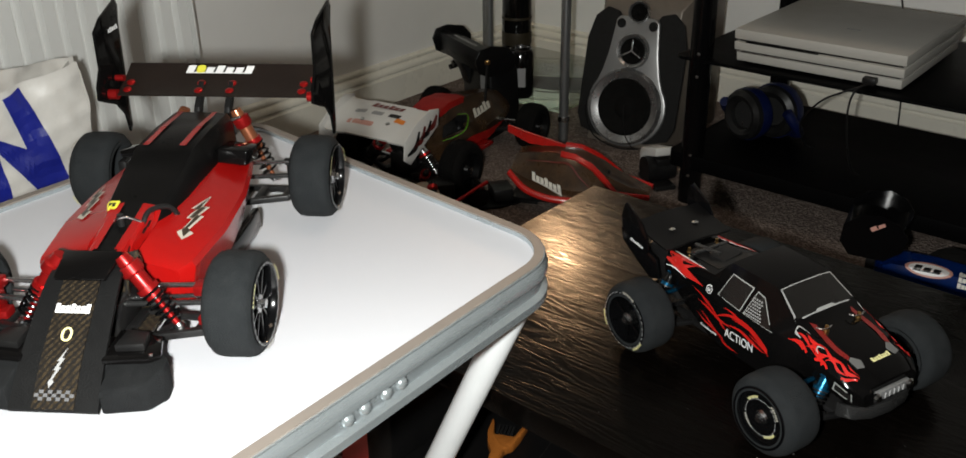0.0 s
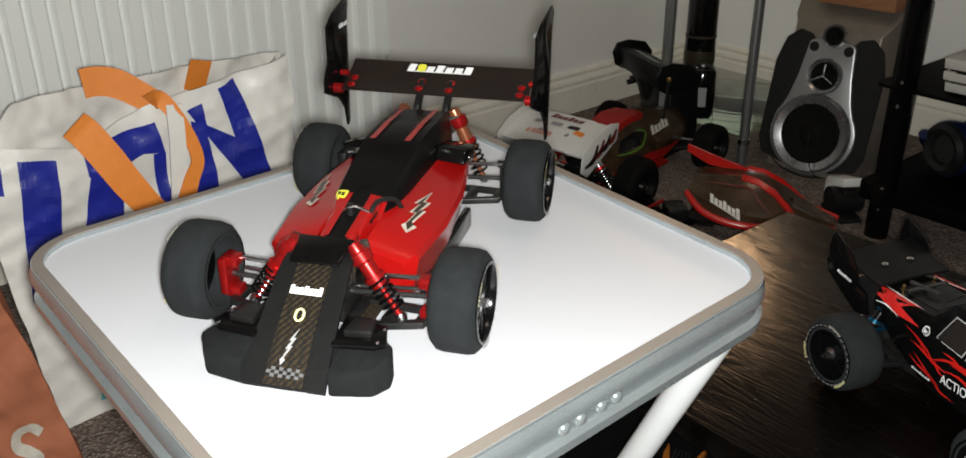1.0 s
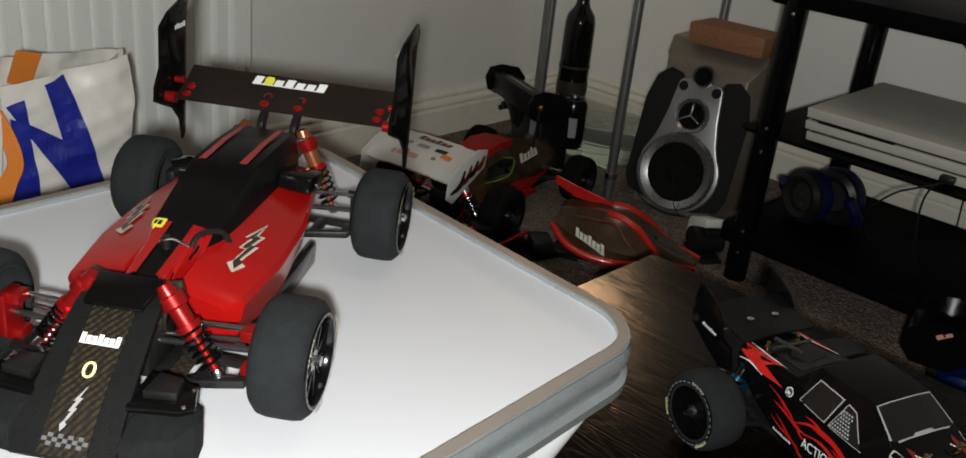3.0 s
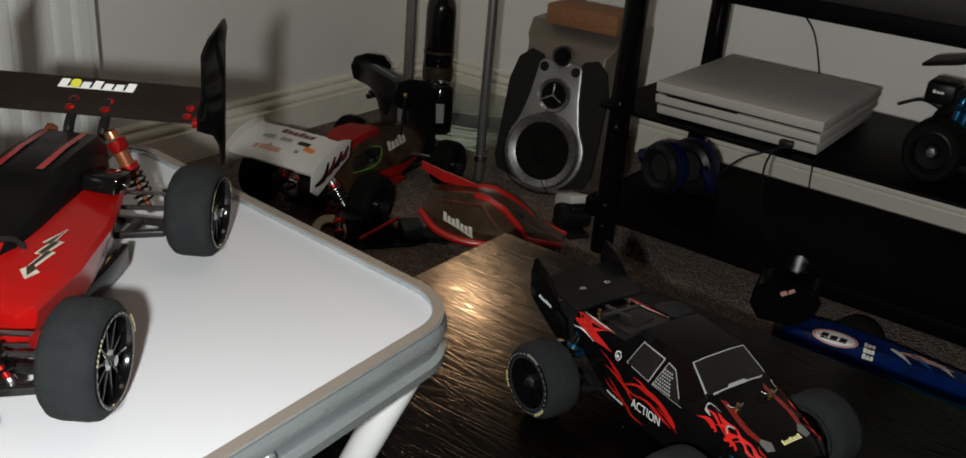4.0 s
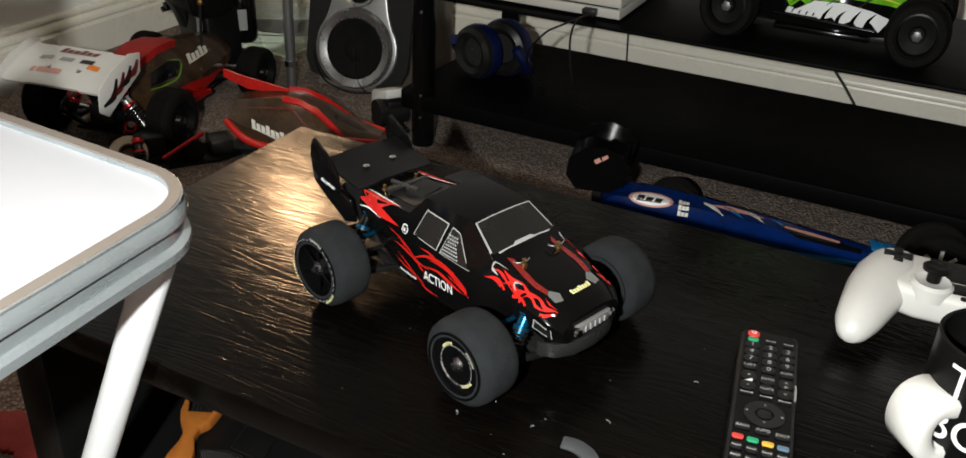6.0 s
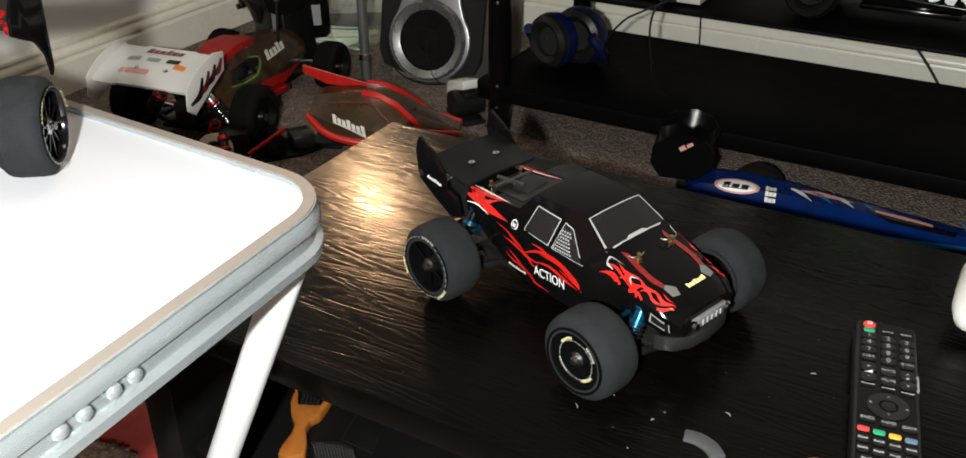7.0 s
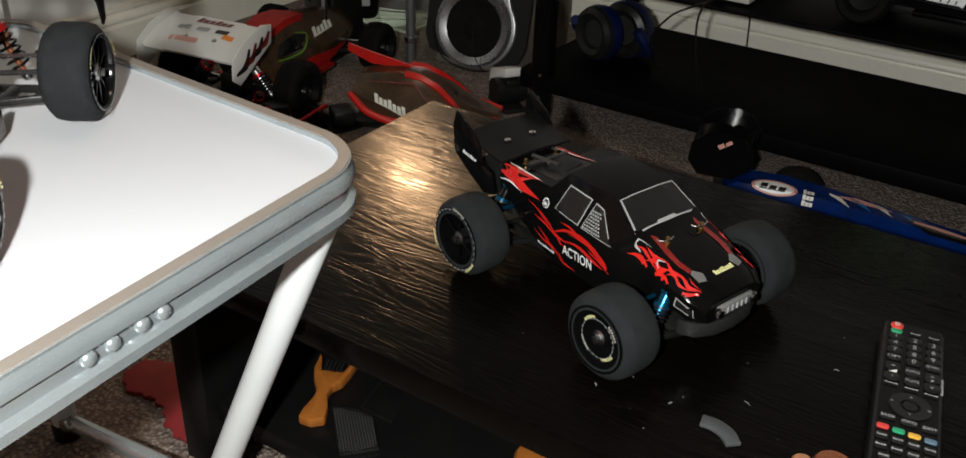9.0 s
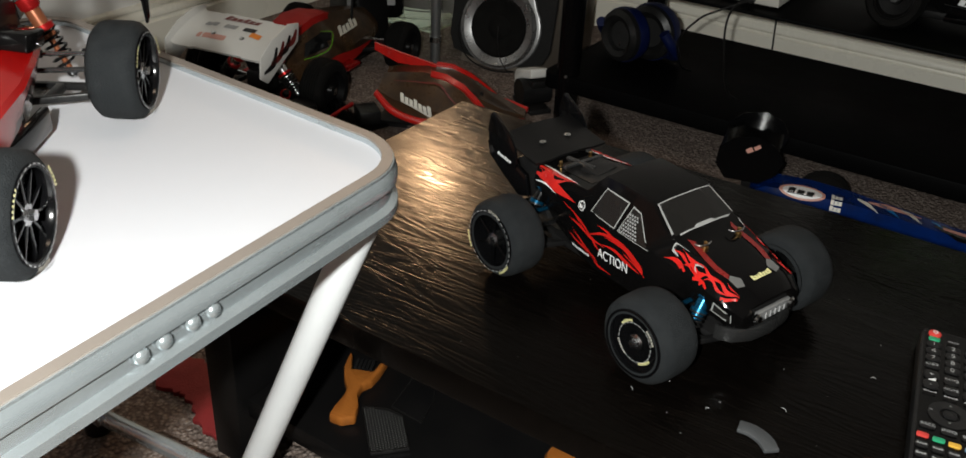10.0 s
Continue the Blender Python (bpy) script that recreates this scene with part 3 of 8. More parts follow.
SALMON = mat("salmon_print", (0.6, 0.3, 0.24), 0.5, 0, None, 40, 0.3)

# ---- the room
def slab(name, c, s, material, label, category, m=None):
    bm = box(B(), c, s)
    return tagged(part(name, bm, material if m is None else material, None), label, category, kind="structure") if m is None else tagged(part(name, moved(bm, m), material), label, category, kind="structure")


slab("floor", (0.9, 0.4, -0.05), (6.0, 4.6, 0.1), CARPET, "grey-brown looped pile carpet on the floor", "floor")
LEFT_TURN = pose(-1.535, 1.4, 0, 0, 0, 1.5)
slab("wall_left", (-0.06, -1.1, 1.2), (0.12, 4.1, 2.4), WALL, "plain off-white painted wall behind the radiator", "wall", LEFT_TURN)
slab("wall_back", (1.2, 2.28, 1.2), (5.8, 0.12, 2.4), WALL, "plain off-white painted wall behind the stand", "wall")
slab("wall_right", (3.75, 0.4, 1.2), (0.12, 4.2, 2.4), WALL, "plain off-white painted wall", "wall")
slab("wall_behind", (1.2, -1.7, 1.2), (5.8, 0.12, 2.4), WALL, "plain off-white painted wall", "wall")
slab("ceiling", (1.0, 0.4, 2.45), (6.2, 4.4, 0.1), CEIL, "plain white painted ceiling", "ceiling")


def skirting(name, length, m):
    """A moulded board: y is its run, x comes off the wall."""
    prof = [(0, 0), (0.018, 0), (0.018, 0.066), (0.013, 0.069), (0.012, 0.073), (0.017, 0.077), (0.0175, 0.083), (0.014, 0.089), (0.009, 0.092), (0.009, 0.095), (0.012, 0.098), (0.011, 0.103), (0.006, 0.106), (0, 0.107)]
    bm = loft(B(), [[(x, y, z) for x, z in prof] for y in (0, length)], m=m)
    return tagged(part(name, bm, GLOSSWHITE), "glossy cream painted skirting board along the wall", "skirting board", kind="structure")


skirting("baseboard_left", 3.7, LEFT_TURN @ pose(0, -2.9, 0))
skirting("baseboard_back", 5.2, pose(-1.6, 2.22, 0, 0, 0, -90))

# ---- white folding table
def folding_table():
    t = thing("folding_table", pose(-0.42, 0.406, 0), "white folding camping table with an aluminium rim", "table")
    W, D, Z = 0.434, 0.428, 0.438
    def taper(bm):
        """The frame is not quite square: its far edge runs wider than the near one."""
        for v in bm.verts:
            v.co.x, v.co.y = skew(v.co.x, v.co.y)
        return bm

    def skew(x, y):
        u, w = x / 0.4175 + 0.5, y / 0.4115 + 0.5
        near, far = Vector((-0.187 + 0.407 * u, -0.2025 + 0.001 * u)), Vector((-0.219 + 0.419 * u, 0.225 - 0.024 * u))
        return near + (far - near) * w

    bm = taper(prism(B(), rounded(W - 0.012, D - 0.012, 0.042, 10), 0.012, pose(0, 0, Z - 0.013)))
    part("tabletop", bm, LAMINATE, t, "white laminate top")
    prof = [(0.0, 0.0), (0.0005, 0.002), (-0.004, 0.0028), (-0.0085, 0.0018), (-0.0085, -0.004), (-0.003, -0.004), (0.0015, -0.008), (0.0015, -0.012), (-0.003, -0.016), (-0.003, -0.030), (0.0015, -0.034), (0.0015, -0.040), (-0.004, -0.044), (-0.011, -0.044), (-0.011, -0.0455), (-0.003, -0.0455), (0.0028, -0.041), (0.0028, -0.033), (-0.0015, -0.029), (-0.0015, -0.017), (0.0028, -0.013), (0.0028, -0.007), (0.0012, -0.003)]
    base = rounded(W, D, 0.048, 10)
    rings = []
    n = len(base)
    for i, (x, y) in enumerate(base):
        a, b = Vector((*base[i - 1], 0)), Vector((*base[(i + 1) % n], 0))
        d = (b - a).normalized()
        out = Vector((d.y, -d.x, 0))
        rings.append([(x + out.x * o, y + out.y * o, Z + 0.001 + z * (0.76 if z < 0 else 1)) for o, z in prof])
    bm = loft(B(), rings + [rings[0]], caps=False)
    bmesh.ops.remove_doubles(bm, verts=bm.verts, dist=1e-6)
    part("rim", taper(bm), ALU, t, "grooved aluminium edging")
    inner, outer = rounded(W - 0.0165, D - 0.0165, 0.04, 10), rounded(W - 0.001, D - 0.001, 0.0475, 10)
    rings = [[(ix, iy, Z + 0.0012), (ix, iy, Z + 0.0042), (ox, oy, Z + 0.0042), (ox, oy, Z + 0.0012)] for (ix, iy), (ox, oy) in zip(inner, outer)]
    bm = loft(B(), rings + [rings[0]], caps=False)
    bmesh.ops.remove_doubles(bm, verts=bm.verts, dist=1e-6)
    part("rim_band", taper(bm), RIMTOP, t, "dull brownish top band of the edging")
    # round rivets through the edging, and the folding legs
    for x, sy in ((W / 2 - 0.0015, 1), (-W / 2 + 0.0015, 1)):
        for y in (-0.026, -0.0115, 0.0075, 0.0215):
            part("rivet", lathe(B(), [(0, 0.0012), (0.0045, 0.0012), (0.0046, 0.002), (0.0036, 0.0038), (0.0018, 0.0048), (0, 0.005)], pose(*skew(x, y), Z - 0.0145) @ FLIP[1 if x > 0 else -1], 18), ALU, t, "domed metal rivet")
    for y in (-0.178, 0.182):
        for x0, x1, s in ((0.184, 0.008, 1), (-0.2, -0.202, -1)):
            if s < 0 and y < 0:
                continue
            part("leg", tube(B(), [(x0, y, 0.412), (x0 - 0.006 * s, y, 0.39), (x1, y, 0.014)], 0.0125, 18, 1), LEGWHITE, t, "white enamelled tube leg")
            part("leg_foot", lathe(B(), [(0, 0), (0.0145, 0), (0.0145, 0.016), (0.0125, 0.02), (0, 0.02)], pose(x1, y, 0.0005), 18), BLACKPLASTIC, t, "black plastic foot")
        part("stretcher", rod(B(), (-0.2, y, 0.022), (0.0, y, 0.052), 0.009), ALU, t, "grey tube stretcher")
        part("stretcher_bolt", lathe(B(), [(0, 0), (0.008, 0), (0.0075, 0.003), (0.003, 0.005), (0, 0.0055)], pose(-0.188, y - 0.008, 0.026, 90, 0, 0), 16), STEEL, t, "domed steel bolt")
    return t


folding_table()


# ---- red open-wheeled model car on the white table
def red_car():
    t = thing("model_race_car", pose(-0.4145, 0.398, 0.4392, 0, 0, -143.6), "red and black radio-controlled race car on the white table", "model car")
    FY, RY = 0.093, -0.108
    # chassis and drive
    part("chassis", box(B(), (0, -0.012, 0.013), (0.062, 0.23, 0.003), 0.001), CARBON, t, "flat carbon chassis plate")
    for y in (FY - 0.004, RY + 0.004):
        part("gearbox", box(B(), (0, y, 0.024), (0.03, 0.034, 0.022), 0.003), BLACKPLASTIC, t, "black gearbox housing")
    # side pods: flat sloping tops, a crisp outer edge and undercut sides
    pods = []
    for s in (1, -1):
        rings = []
        for y, xi, zi, xo, zo, xb, zb in ((0.073, 0.017, 0.05, 0.044, 0.043, 0.04, 0.021), (0.066, 0.017, 0.055, 0.052, 0.047, 0.046, 0.016), (0.02, 0.017, 0.061, 0.0575, 0.05, 0.05, 0.013), (-0.03, 0.018, 0.063, 0.056, 0.053, 0.046, 0.013), (-0.07, 0.018, 0.063, 0.049, 0.056, 0.038, 0.016), (-0.1, 0.018, 0.061, 0.041, 0.056, 0.03, 0.024)):
            rings.append([(s * x, y, z) for x, z in ((xi, zb), (xb, zb), (xo, zo - 0.004), (xo - 0.002, zo), (xi, zi))])
        bm = loft(B(), rings)
        bmesh.ops.bevel(bm, geom=[e for e in bm.edges if e.is_manifold and e.calc_face_angle(0) > 0.5], offset=0.0012, segments=2, profile=0.5, affect="EDGES")
        pod = part("side_pod", bm, RED, t, "red lacquered side pod", 35)
        pods.append(pod)
        decal("side_fade", [[(-0.1 * s, 0.02), (0.0, 0.012), (0.04 * s, 0.016), (-0.02 * s, 0.037), (-0.1 * s, 0.05)]], pose(s * 0.08, 0, 0, 90, 0, 90 * s), tree_of(pod), SHINYBLACK, t, "black sprayed lower side", 0.0004, 5)
    skirt = []
    for s in (1, -1):
        skirt.append(part("side_skirt", box(B(), (s * 0.0475, -0.012, 0.0125), (0.006, 0.12, 0.017), 0.002), SHINYBLACK, t, "black lower side skirt"))
    # canopy
    rings = []
    for y, w, z0, z in ((0.085, 0.011, 0.046, 0.056), (0.06, 0.0135, 0.05, 0.061), (0.036, 0.016, 0.054, 0.0655), (0.024, 0.0205, 0.056, 0.0685), (-0.004, 0.0225, 0.058, 0.0765), (-0.028, 0.0232, 0.058, 0.0828), (-0.031, 0.0234, 0.058, 0.0848), (-0.07, 0.0238, 0.058, 0.0862), (-0.108, 0.0232, 0.056, 0.0852), (-0.118, 0.021, 0.052, 0.079)):
        rings.append([(-w - 0.003, y, z0 - 0.012), (-w - 0.002, y, z0), (-w, y, z0 + (z - z0) * 0.8), (-w * 0.9, y, z), (0, y, z + 0.0006), (w * 0.9, y, z), (w, y, z0 + (z - z0) * 0.8), (w + 0.002, y, z0), (w + 0.003, y, z0 - 0.012)])
    bm = loft(B(), rings)
    bmesh.ops.bevel(bm, geom=[e for e in bm.edges if e.is_manifold and e.calc_face_angle(0) > 0.45], offset=0.0015, segments=2, profile=0.5, affect="EDGES")
    canopy = part("canopy", bm, CANOPYBLACK, t, "black film-covered canopy", 35)
    tree = tree_of(canopy, *pods)
    top = pose(0, 0, 0.09)
    for x in (0.0145, -0.0125):
        decal("stripe", [[(x - 0.0018, -0.106), (x + 0.0018, -0.106), (x + 0.0024, -0.034), (x - 0.0024, -0.034)]], top, tree, RED, t, "red stripe", 0.0013, 5)
    for s in (1, -1):
        decal("stripe", [[(s * 0.0055, 0.086), (s * 0.0165, 0.082), (s * 0.0185, 0.03), (s * 0.0065, 0.028)]], top, tree, RED, t, "red stripe", 0.0013, 5)
        # jagged flash, pale with a dark heart
        at = pose(0.045, -0.002, 0.09, 0, 0, 205) if s > 0 else pose(-0.0372, 0.02, 0.09, 0, 0, 196)
        decal("flash_outline", flash(0.057, 0.0066), at, tree, FLASHGREY, t, "pale outlined jagged flash", 0.0012, 9)
        decal("flash", flash(0.051, 0.0034), at, tree, HEART, t, "dark jagged flash", 0.0016, 9)
        at = pose(s * 0.06, -0.005, 0.024, 0, 90 * s, 0)
        decal("maker_mark", [[(y, x) for x, y in q] for q in bars(0.03, 0.006, 6)], at, tree_of(*skirt), WHITEPRINT, t, "white printed mark")
    decal("rear_quarter", [[(0.0225, -0.1), (0.0405, -0.1), (0.0485, -0.066), (0.0225, -0.054)]], top, tree, SHINYBLACK, t, "glossy black rear quarter", 0.0008, 6)
    decal("number_sticker", [rounded_at(0.0145, 0.031, 0.0095, 0.0085, 0.001)], top, tree, YELLOW, t, "small yellow sticker", 0.0018)
    decal("sticker_print", [[(0.0145 + x, 0.031 + y) for x, y in q] for q in bars(0.006, 0.004, 2)], top, tree, BLACKPLASTIC, t, "", 0.0021)
    part("body_clip", tube(B(), [(0.006, 0.048, 0.0625), (0.002, 0.052, 0.068), (-0.004, 0.05, 0.069), (-0.012, 0.047, 0.0645)], 0.0009), STEEL, t, "bent wire body clip")
    part("body_post", rod(B(), (0, 0.05, 0.055), (0, 0.05, 0.071), 0.003, 0.0022), BLACKPLASTIC, t, "black body post")
    part("aerial_stub", tube(B(), [(-0.012, 0.052, 0.056), (-0.014, 0.04, 0.068), (-0.022, 0.026, 0.066), (-0.026, 0.02, 0.056)], 0.0018), BLACKPLASTIC, t, "black cable loop")
    # exhaust-like box behind the pod
    bm = prism(B(), [(-0.013, -0.012), (0.011, -0.015), (0.013, 0.012), (-0.01, 0.015)], 0.012, pose(-0.0365, -0.076, 0.058, 8, -6, 4), 0.002)
    part("receiver_box", bm, SHINYBLACK, t, "glossy smoked black receiver box")
    bm = prism(B(), [(-0.01, -0.012), (0.011, -0.012), (0.011, 0.01), (-0.01, 0.012)], 0.006, pose(0.044, -0.084, 0.06, 10, 12, 0), 0.0015)
    part("receiver_cover", bm, SHINYBLACK, t, "glossy black cover plate")
    # nose: carbon centre strip between taped sides
    path = [(0.088, 0.058), (0.1, 0.0585), (0.112, 0.053), (0.13, 0.04), (0.15, 0.024), (0.169, 0.0045)]
    line = smooth_path([(0, y, z) for y, z in path], 5)

    def strip(x0, x1, lift, thick):
        rings = []
        for i, p in enumerate(line):
            f = i / (len(line) - 1)
            a, b = x0[0] + (x0[1] - x0[0]) * f, x1[0] + (x1[1] - x1[0]) * f
            rings.append([(a, p.y, p.z + lift), (b, p.y, p.z + lift), (b, p.y - thick * 0.5, p.z + lift - thick), (a, p.y - thick * 0.5, p.z + lift - thick)])
        return loft(B(), rings)

    nose = part("nose_panel", strip((-0.0205, -0.0265), (0.0205, 0.0265), 0, 0.002), TAPE, t, "matt black taped nose panel", 50)
    centre = part("nose_strip", strip((-0.0105, -0.0125), (0.0105, 0.0125), 0.0012, 0.001), CARBON, t, "woven carbon nose strip", 50)
    ntree = tree_of(centre, nose)
    face = pose(0, 0.1735, 0.07, 38, 0, 180)
    part("nose_number", moved_to(letters("0", 0.0125, 0.0002, 0.0068), ntree, face @ pose(0, 0.0065, 0)), NUMBER, t, "pale yellow number zero")
    decal("maker_mark", [[(x, y + 0.023) for x, y in q] for q in bars(0.0215, 0.0058, 7, 0.18)], face, ntree, WHITEPRINT, t, "white printed mark", 0.0005)
    decal("flash_outline", [[(x - 0.001, y - 0.013) for x, y in q] for q in flash(0.024, 0.0022)], face, ntree, GREYPRINT, t, "pale jagged flash", 0.0004)
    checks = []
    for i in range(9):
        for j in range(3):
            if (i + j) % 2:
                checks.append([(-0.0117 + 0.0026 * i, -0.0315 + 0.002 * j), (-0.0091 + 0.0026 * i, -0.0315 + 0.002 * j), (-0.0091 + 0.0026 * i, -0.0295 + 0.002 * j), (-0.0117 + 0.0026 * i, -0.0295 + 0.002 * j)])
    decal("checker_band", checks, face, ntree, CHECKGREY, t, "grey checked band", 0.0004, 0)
    bm = prism(B(), [(-0.0185, -0.011), (0.0185, -0.011), (0.016, 0.013), (-0.016, 0.013)], 0.003, pose(0, 0.1, 0.06, -16, 0, 0), 0.0014)
    part("nose_cover", bm, SHINYBLACK, t, "glossy black folded cover")
    # bumper
    out = [(-0.058, 0.137), (-0.0605, 0.15), (-0.053, 0.162), (-0.027, 0.167), (-0.0265, 0.148), (0.0265, 0.148), (0.027, 0.167), (0.053, 0.162), (0.0605, 0.15), (0.058, 0.137), (0.045, 0.126), (-0.045, 0.126)]
    bm = prism(B(), out, 0.022, pose(0, 0, 0.0005), 0.0025)
    for v in bm.verts:
        if v.co.z > 0.015 and v.co.y > 0.15:
            v.co.z -= 0.006 * (v.co.y - 0.15) / 0.017
    part("bumper", bm, FOAM, t, "black foam rubber bumper")
    for s in (1, -1):
        plate = [(s * 0.022, 0.118), (s * 0.05, 0.124), (s * 0.056, 0.142), (s * 0.05, 0.147), (s * 0.024, 0.15)]
        part("bumper_plate", prism(B(), plate, 0.004, pose(0, 0, 0.0232), 0.0008), SHINYBLACK, t, "glossy black bumper plate")
        part("bumper_lug", prism(B(), [(s * 0.03, 0.124), (s * 0.044, 0.126), (s * 0.046, 0.14), (s * 0.029, 0.142)], 0.005, pose(0, 0, 0.027), 0.001), BLACKPLASTIC, t, "black raised lug")
        for q in ((s * 0.05, 0.129), (s * 0.051, 0.144)):
            part("screw", lathe(B(), [(0, 0), (0.0014, 0), (0.0012, 0.001), (0, 0.0012)], pose(*q, 0.027), 10), STEEL, t, "small steel screw")
    # shock towers
    for y, w, z in ((FY - 0.006, 0.05, 0.064), (RY - 0.014, 0.052, 0.078)):
        pts = [(-w / 2, z), (-w / 2 - 0.002, z - 0.008), (-0.016, z - 0.022), (-0.014, 0.02), (0.014, 0.02), (0.016, z - 0.022), (w / 2 + 0.002, z - 0.008), (w / 2, z), (w / 4, z - 0.004), (-w / 4, z - 0.004)]
        part("shock_tower", prism(B(), pts, 0.003, Matrix.Translation((0, y, 0)) @ Matrix.Rotation(radians(90), 4, "X"), 0.0006), CARBON, t, "carbon shock tower")
    for s in (1, -1):
        # dampers
        shock(t, (s * 0.022, FY + 0.002, 0.060), (s * 0.05, FY + 0.006, 0.019), 0.0058, REDALU, BLACKGLOSS, REDALU)
        shock(t, (s * 0.023, RY - 0.02, 0.076), (s * 0.046, RY - 0.022, 0.022), 0.006, REDALU, BLACKGLOSS, COPPER)
        for y in (FY, RY):
            arm(t, (s * 0.016, y, 0.014), (s * 0.066, y, 0.017), 0.034, 0.016, 0.005, BLACKPLASTIC)
            part("upper_link", rod(B(), (s * 0.022, y - 0.006, 0.04), (s * 0.066, y - 0.004, 0.043), 0.0016), STEEL, t, "bright steel link")
            part("drive_shaft", rod(B(), (s * 0.014, y, 0.03), (s * 0.07, y, 0.033), 0.0019), DARKCHROME, t, "dark steel drive shaft")
            for xx, zz in ((0.026, 0.0405), (0.062, 0.0425)):
                part("ball_joint", rod(B(), (s * xx, y - 0.006, zz), (s * (xx + 0.008), y - 0.005, zz + 0.0006), 0.003), BLACKPLASTIC, t, "black ball joint")
        part("steering_rod", rod(B(), (s * 0.012, FY - 0.012, 0.027), (s * 0.066, FY - 0.014, 0.03), 0.0015), DARKCHROME, t, "dark steel steering rod")
        bm = box(B(), (s * 0.0705, FY, 0.033), (0.006, 0.017, 0.026), 0.0015)
        box(bm, (s * 0.0665, FY, 0.043), (0.01, 0.01, 0.007), 0.001)
        box(bm, (s * 0.0665, FY, 0.021), (0.01, 0.01, 0.007), 0.001)
        part("hub_carrier", bm, REDALU, t, "red anodised steering knuckle")
        part("hub_carrier", box(B(), (s * 0.0695, RY, 0.032), (0.007, 0.014, 0.026), 0.0015), BLACKPLASTIC, t, "black rear hub carrier")
        wheel(t, (s * 0.0885, FY, 0.033), s, 0.066, 0.031, 0.0255, 10, True)
        wheel(t, (s * 0.0885, RY, 0.033), s, 0.066, 0.033, 0.0255, 10, True)
    # wing on two struts
    for s in (1, -1):
        part("wing_strut", prism(B(), [(-0.128, 0.055), (-0.118, 0.055), (-0.132, 0.082), (-0.15, 0.098), (-0.158, 0.096), (-0.142, 0.08)], 0.0045, pose(s * 0.0125 - 0.00225, 0, 0, 90, 0, 90), 0.0006), BLACKPLASTIC, t, "black wing strut")
    prof = [(-0.135, 0.0905), (-0.143, 0.0925), (-0.153, 0.0965), (-0.163, 0.1015), (-0.172, 0.1065), (-0.1725, 0.105), (-0.163, 0.0998), (-0.153, 0.0948), (-0.143, 0.0908), (-0.1355, 0.0892)]
    wing = part("wing", loft(B(), [[(x, y, z) for y, z in prof] for x in (-0.08, -0.05, 0, 0.05, 0.08)]), WINGDARK, t, "dark brown rear wing blade", 50)
    wtree = tree_of(wing)
    wface = pose(0, -0.1535, 0.13, 24, 0, 180)
    logo = bars(0.058, 0.009, 7, 0.22, 0.15)
    decal("maker_mark", logo, wface, wtree, WHITEPRINT, t, "white printed mark", 0.0004)
    decal("maker_dot", [rounded_at(-0.017, 0.0002, 0.0074, 0.0088, 0.0026)], wface, wtree, YELLOW, t, "yellow-green printed mark", 0.0007)
    for x in (-0.073, -0.013, 0.013, 0.073):
        for y in (-0.142, -0.151):
            z = float(np.interp(y, [-0.153, -0.143, -0.135], [0.0965, 0.0925, 0.0905]))
            part("wing_screw", lathe(B(), [(0.0035, 0), (0.0035, 0.0008), (0.002, 0.0018), (0, 0.002)], pose(x, y, z, -22, 0, 0), 12), REDALU, t, "red anodised wing screw")
    for s in (1, -1):
        side = [(-0.119, 0.09), (-0.121, 0.101), (-0.131, 0.113), (-0.133, 0.142), (-0.148, 0.15), (-0.183, 0.158), (-0.187, 0.152), (-0.182, 0.138), (-0.18, 0.108), (-0.177, 0.08), (-0.174, 0.05), (-0.169, 0.046), (-0.165, 0.063), (-0.152, 0.076), (-0.135, 0.083)]
        part("end_plate", prism(B(), side, 0.0022, pose(s * 0.0812 - 0.0011, 0, 0, 90, 0, 90) @ pose(0, 0, 0, 0, 3 * s, 0), 0.0004), SHINYBLACK, t, "tall black wing end plate")
        part("end_plate_mark", moved(quad_bars(bars(0.018, 0.004, 5)), pose(s * 0.0812 + s * 0.0016, -0.155, 0.14, 90, 0, 90 * s)), WHITEPRINT, t, "small white printed mark")
        part("end_plate_boss", rod(B(), (s * 0.079, -0.137, 0.09), (s * 0.0865, -0.137, 0.09), 0.0042), REDALU, t, "red anodised boss")
        part("end_plate_boss", rod(B(), (s * 0.079, -0.153, 0.099), (s * 0.0865, -0.153, 0.099), 0.0026), REDALU, t, "red anodised boss")
    return t


red_car()


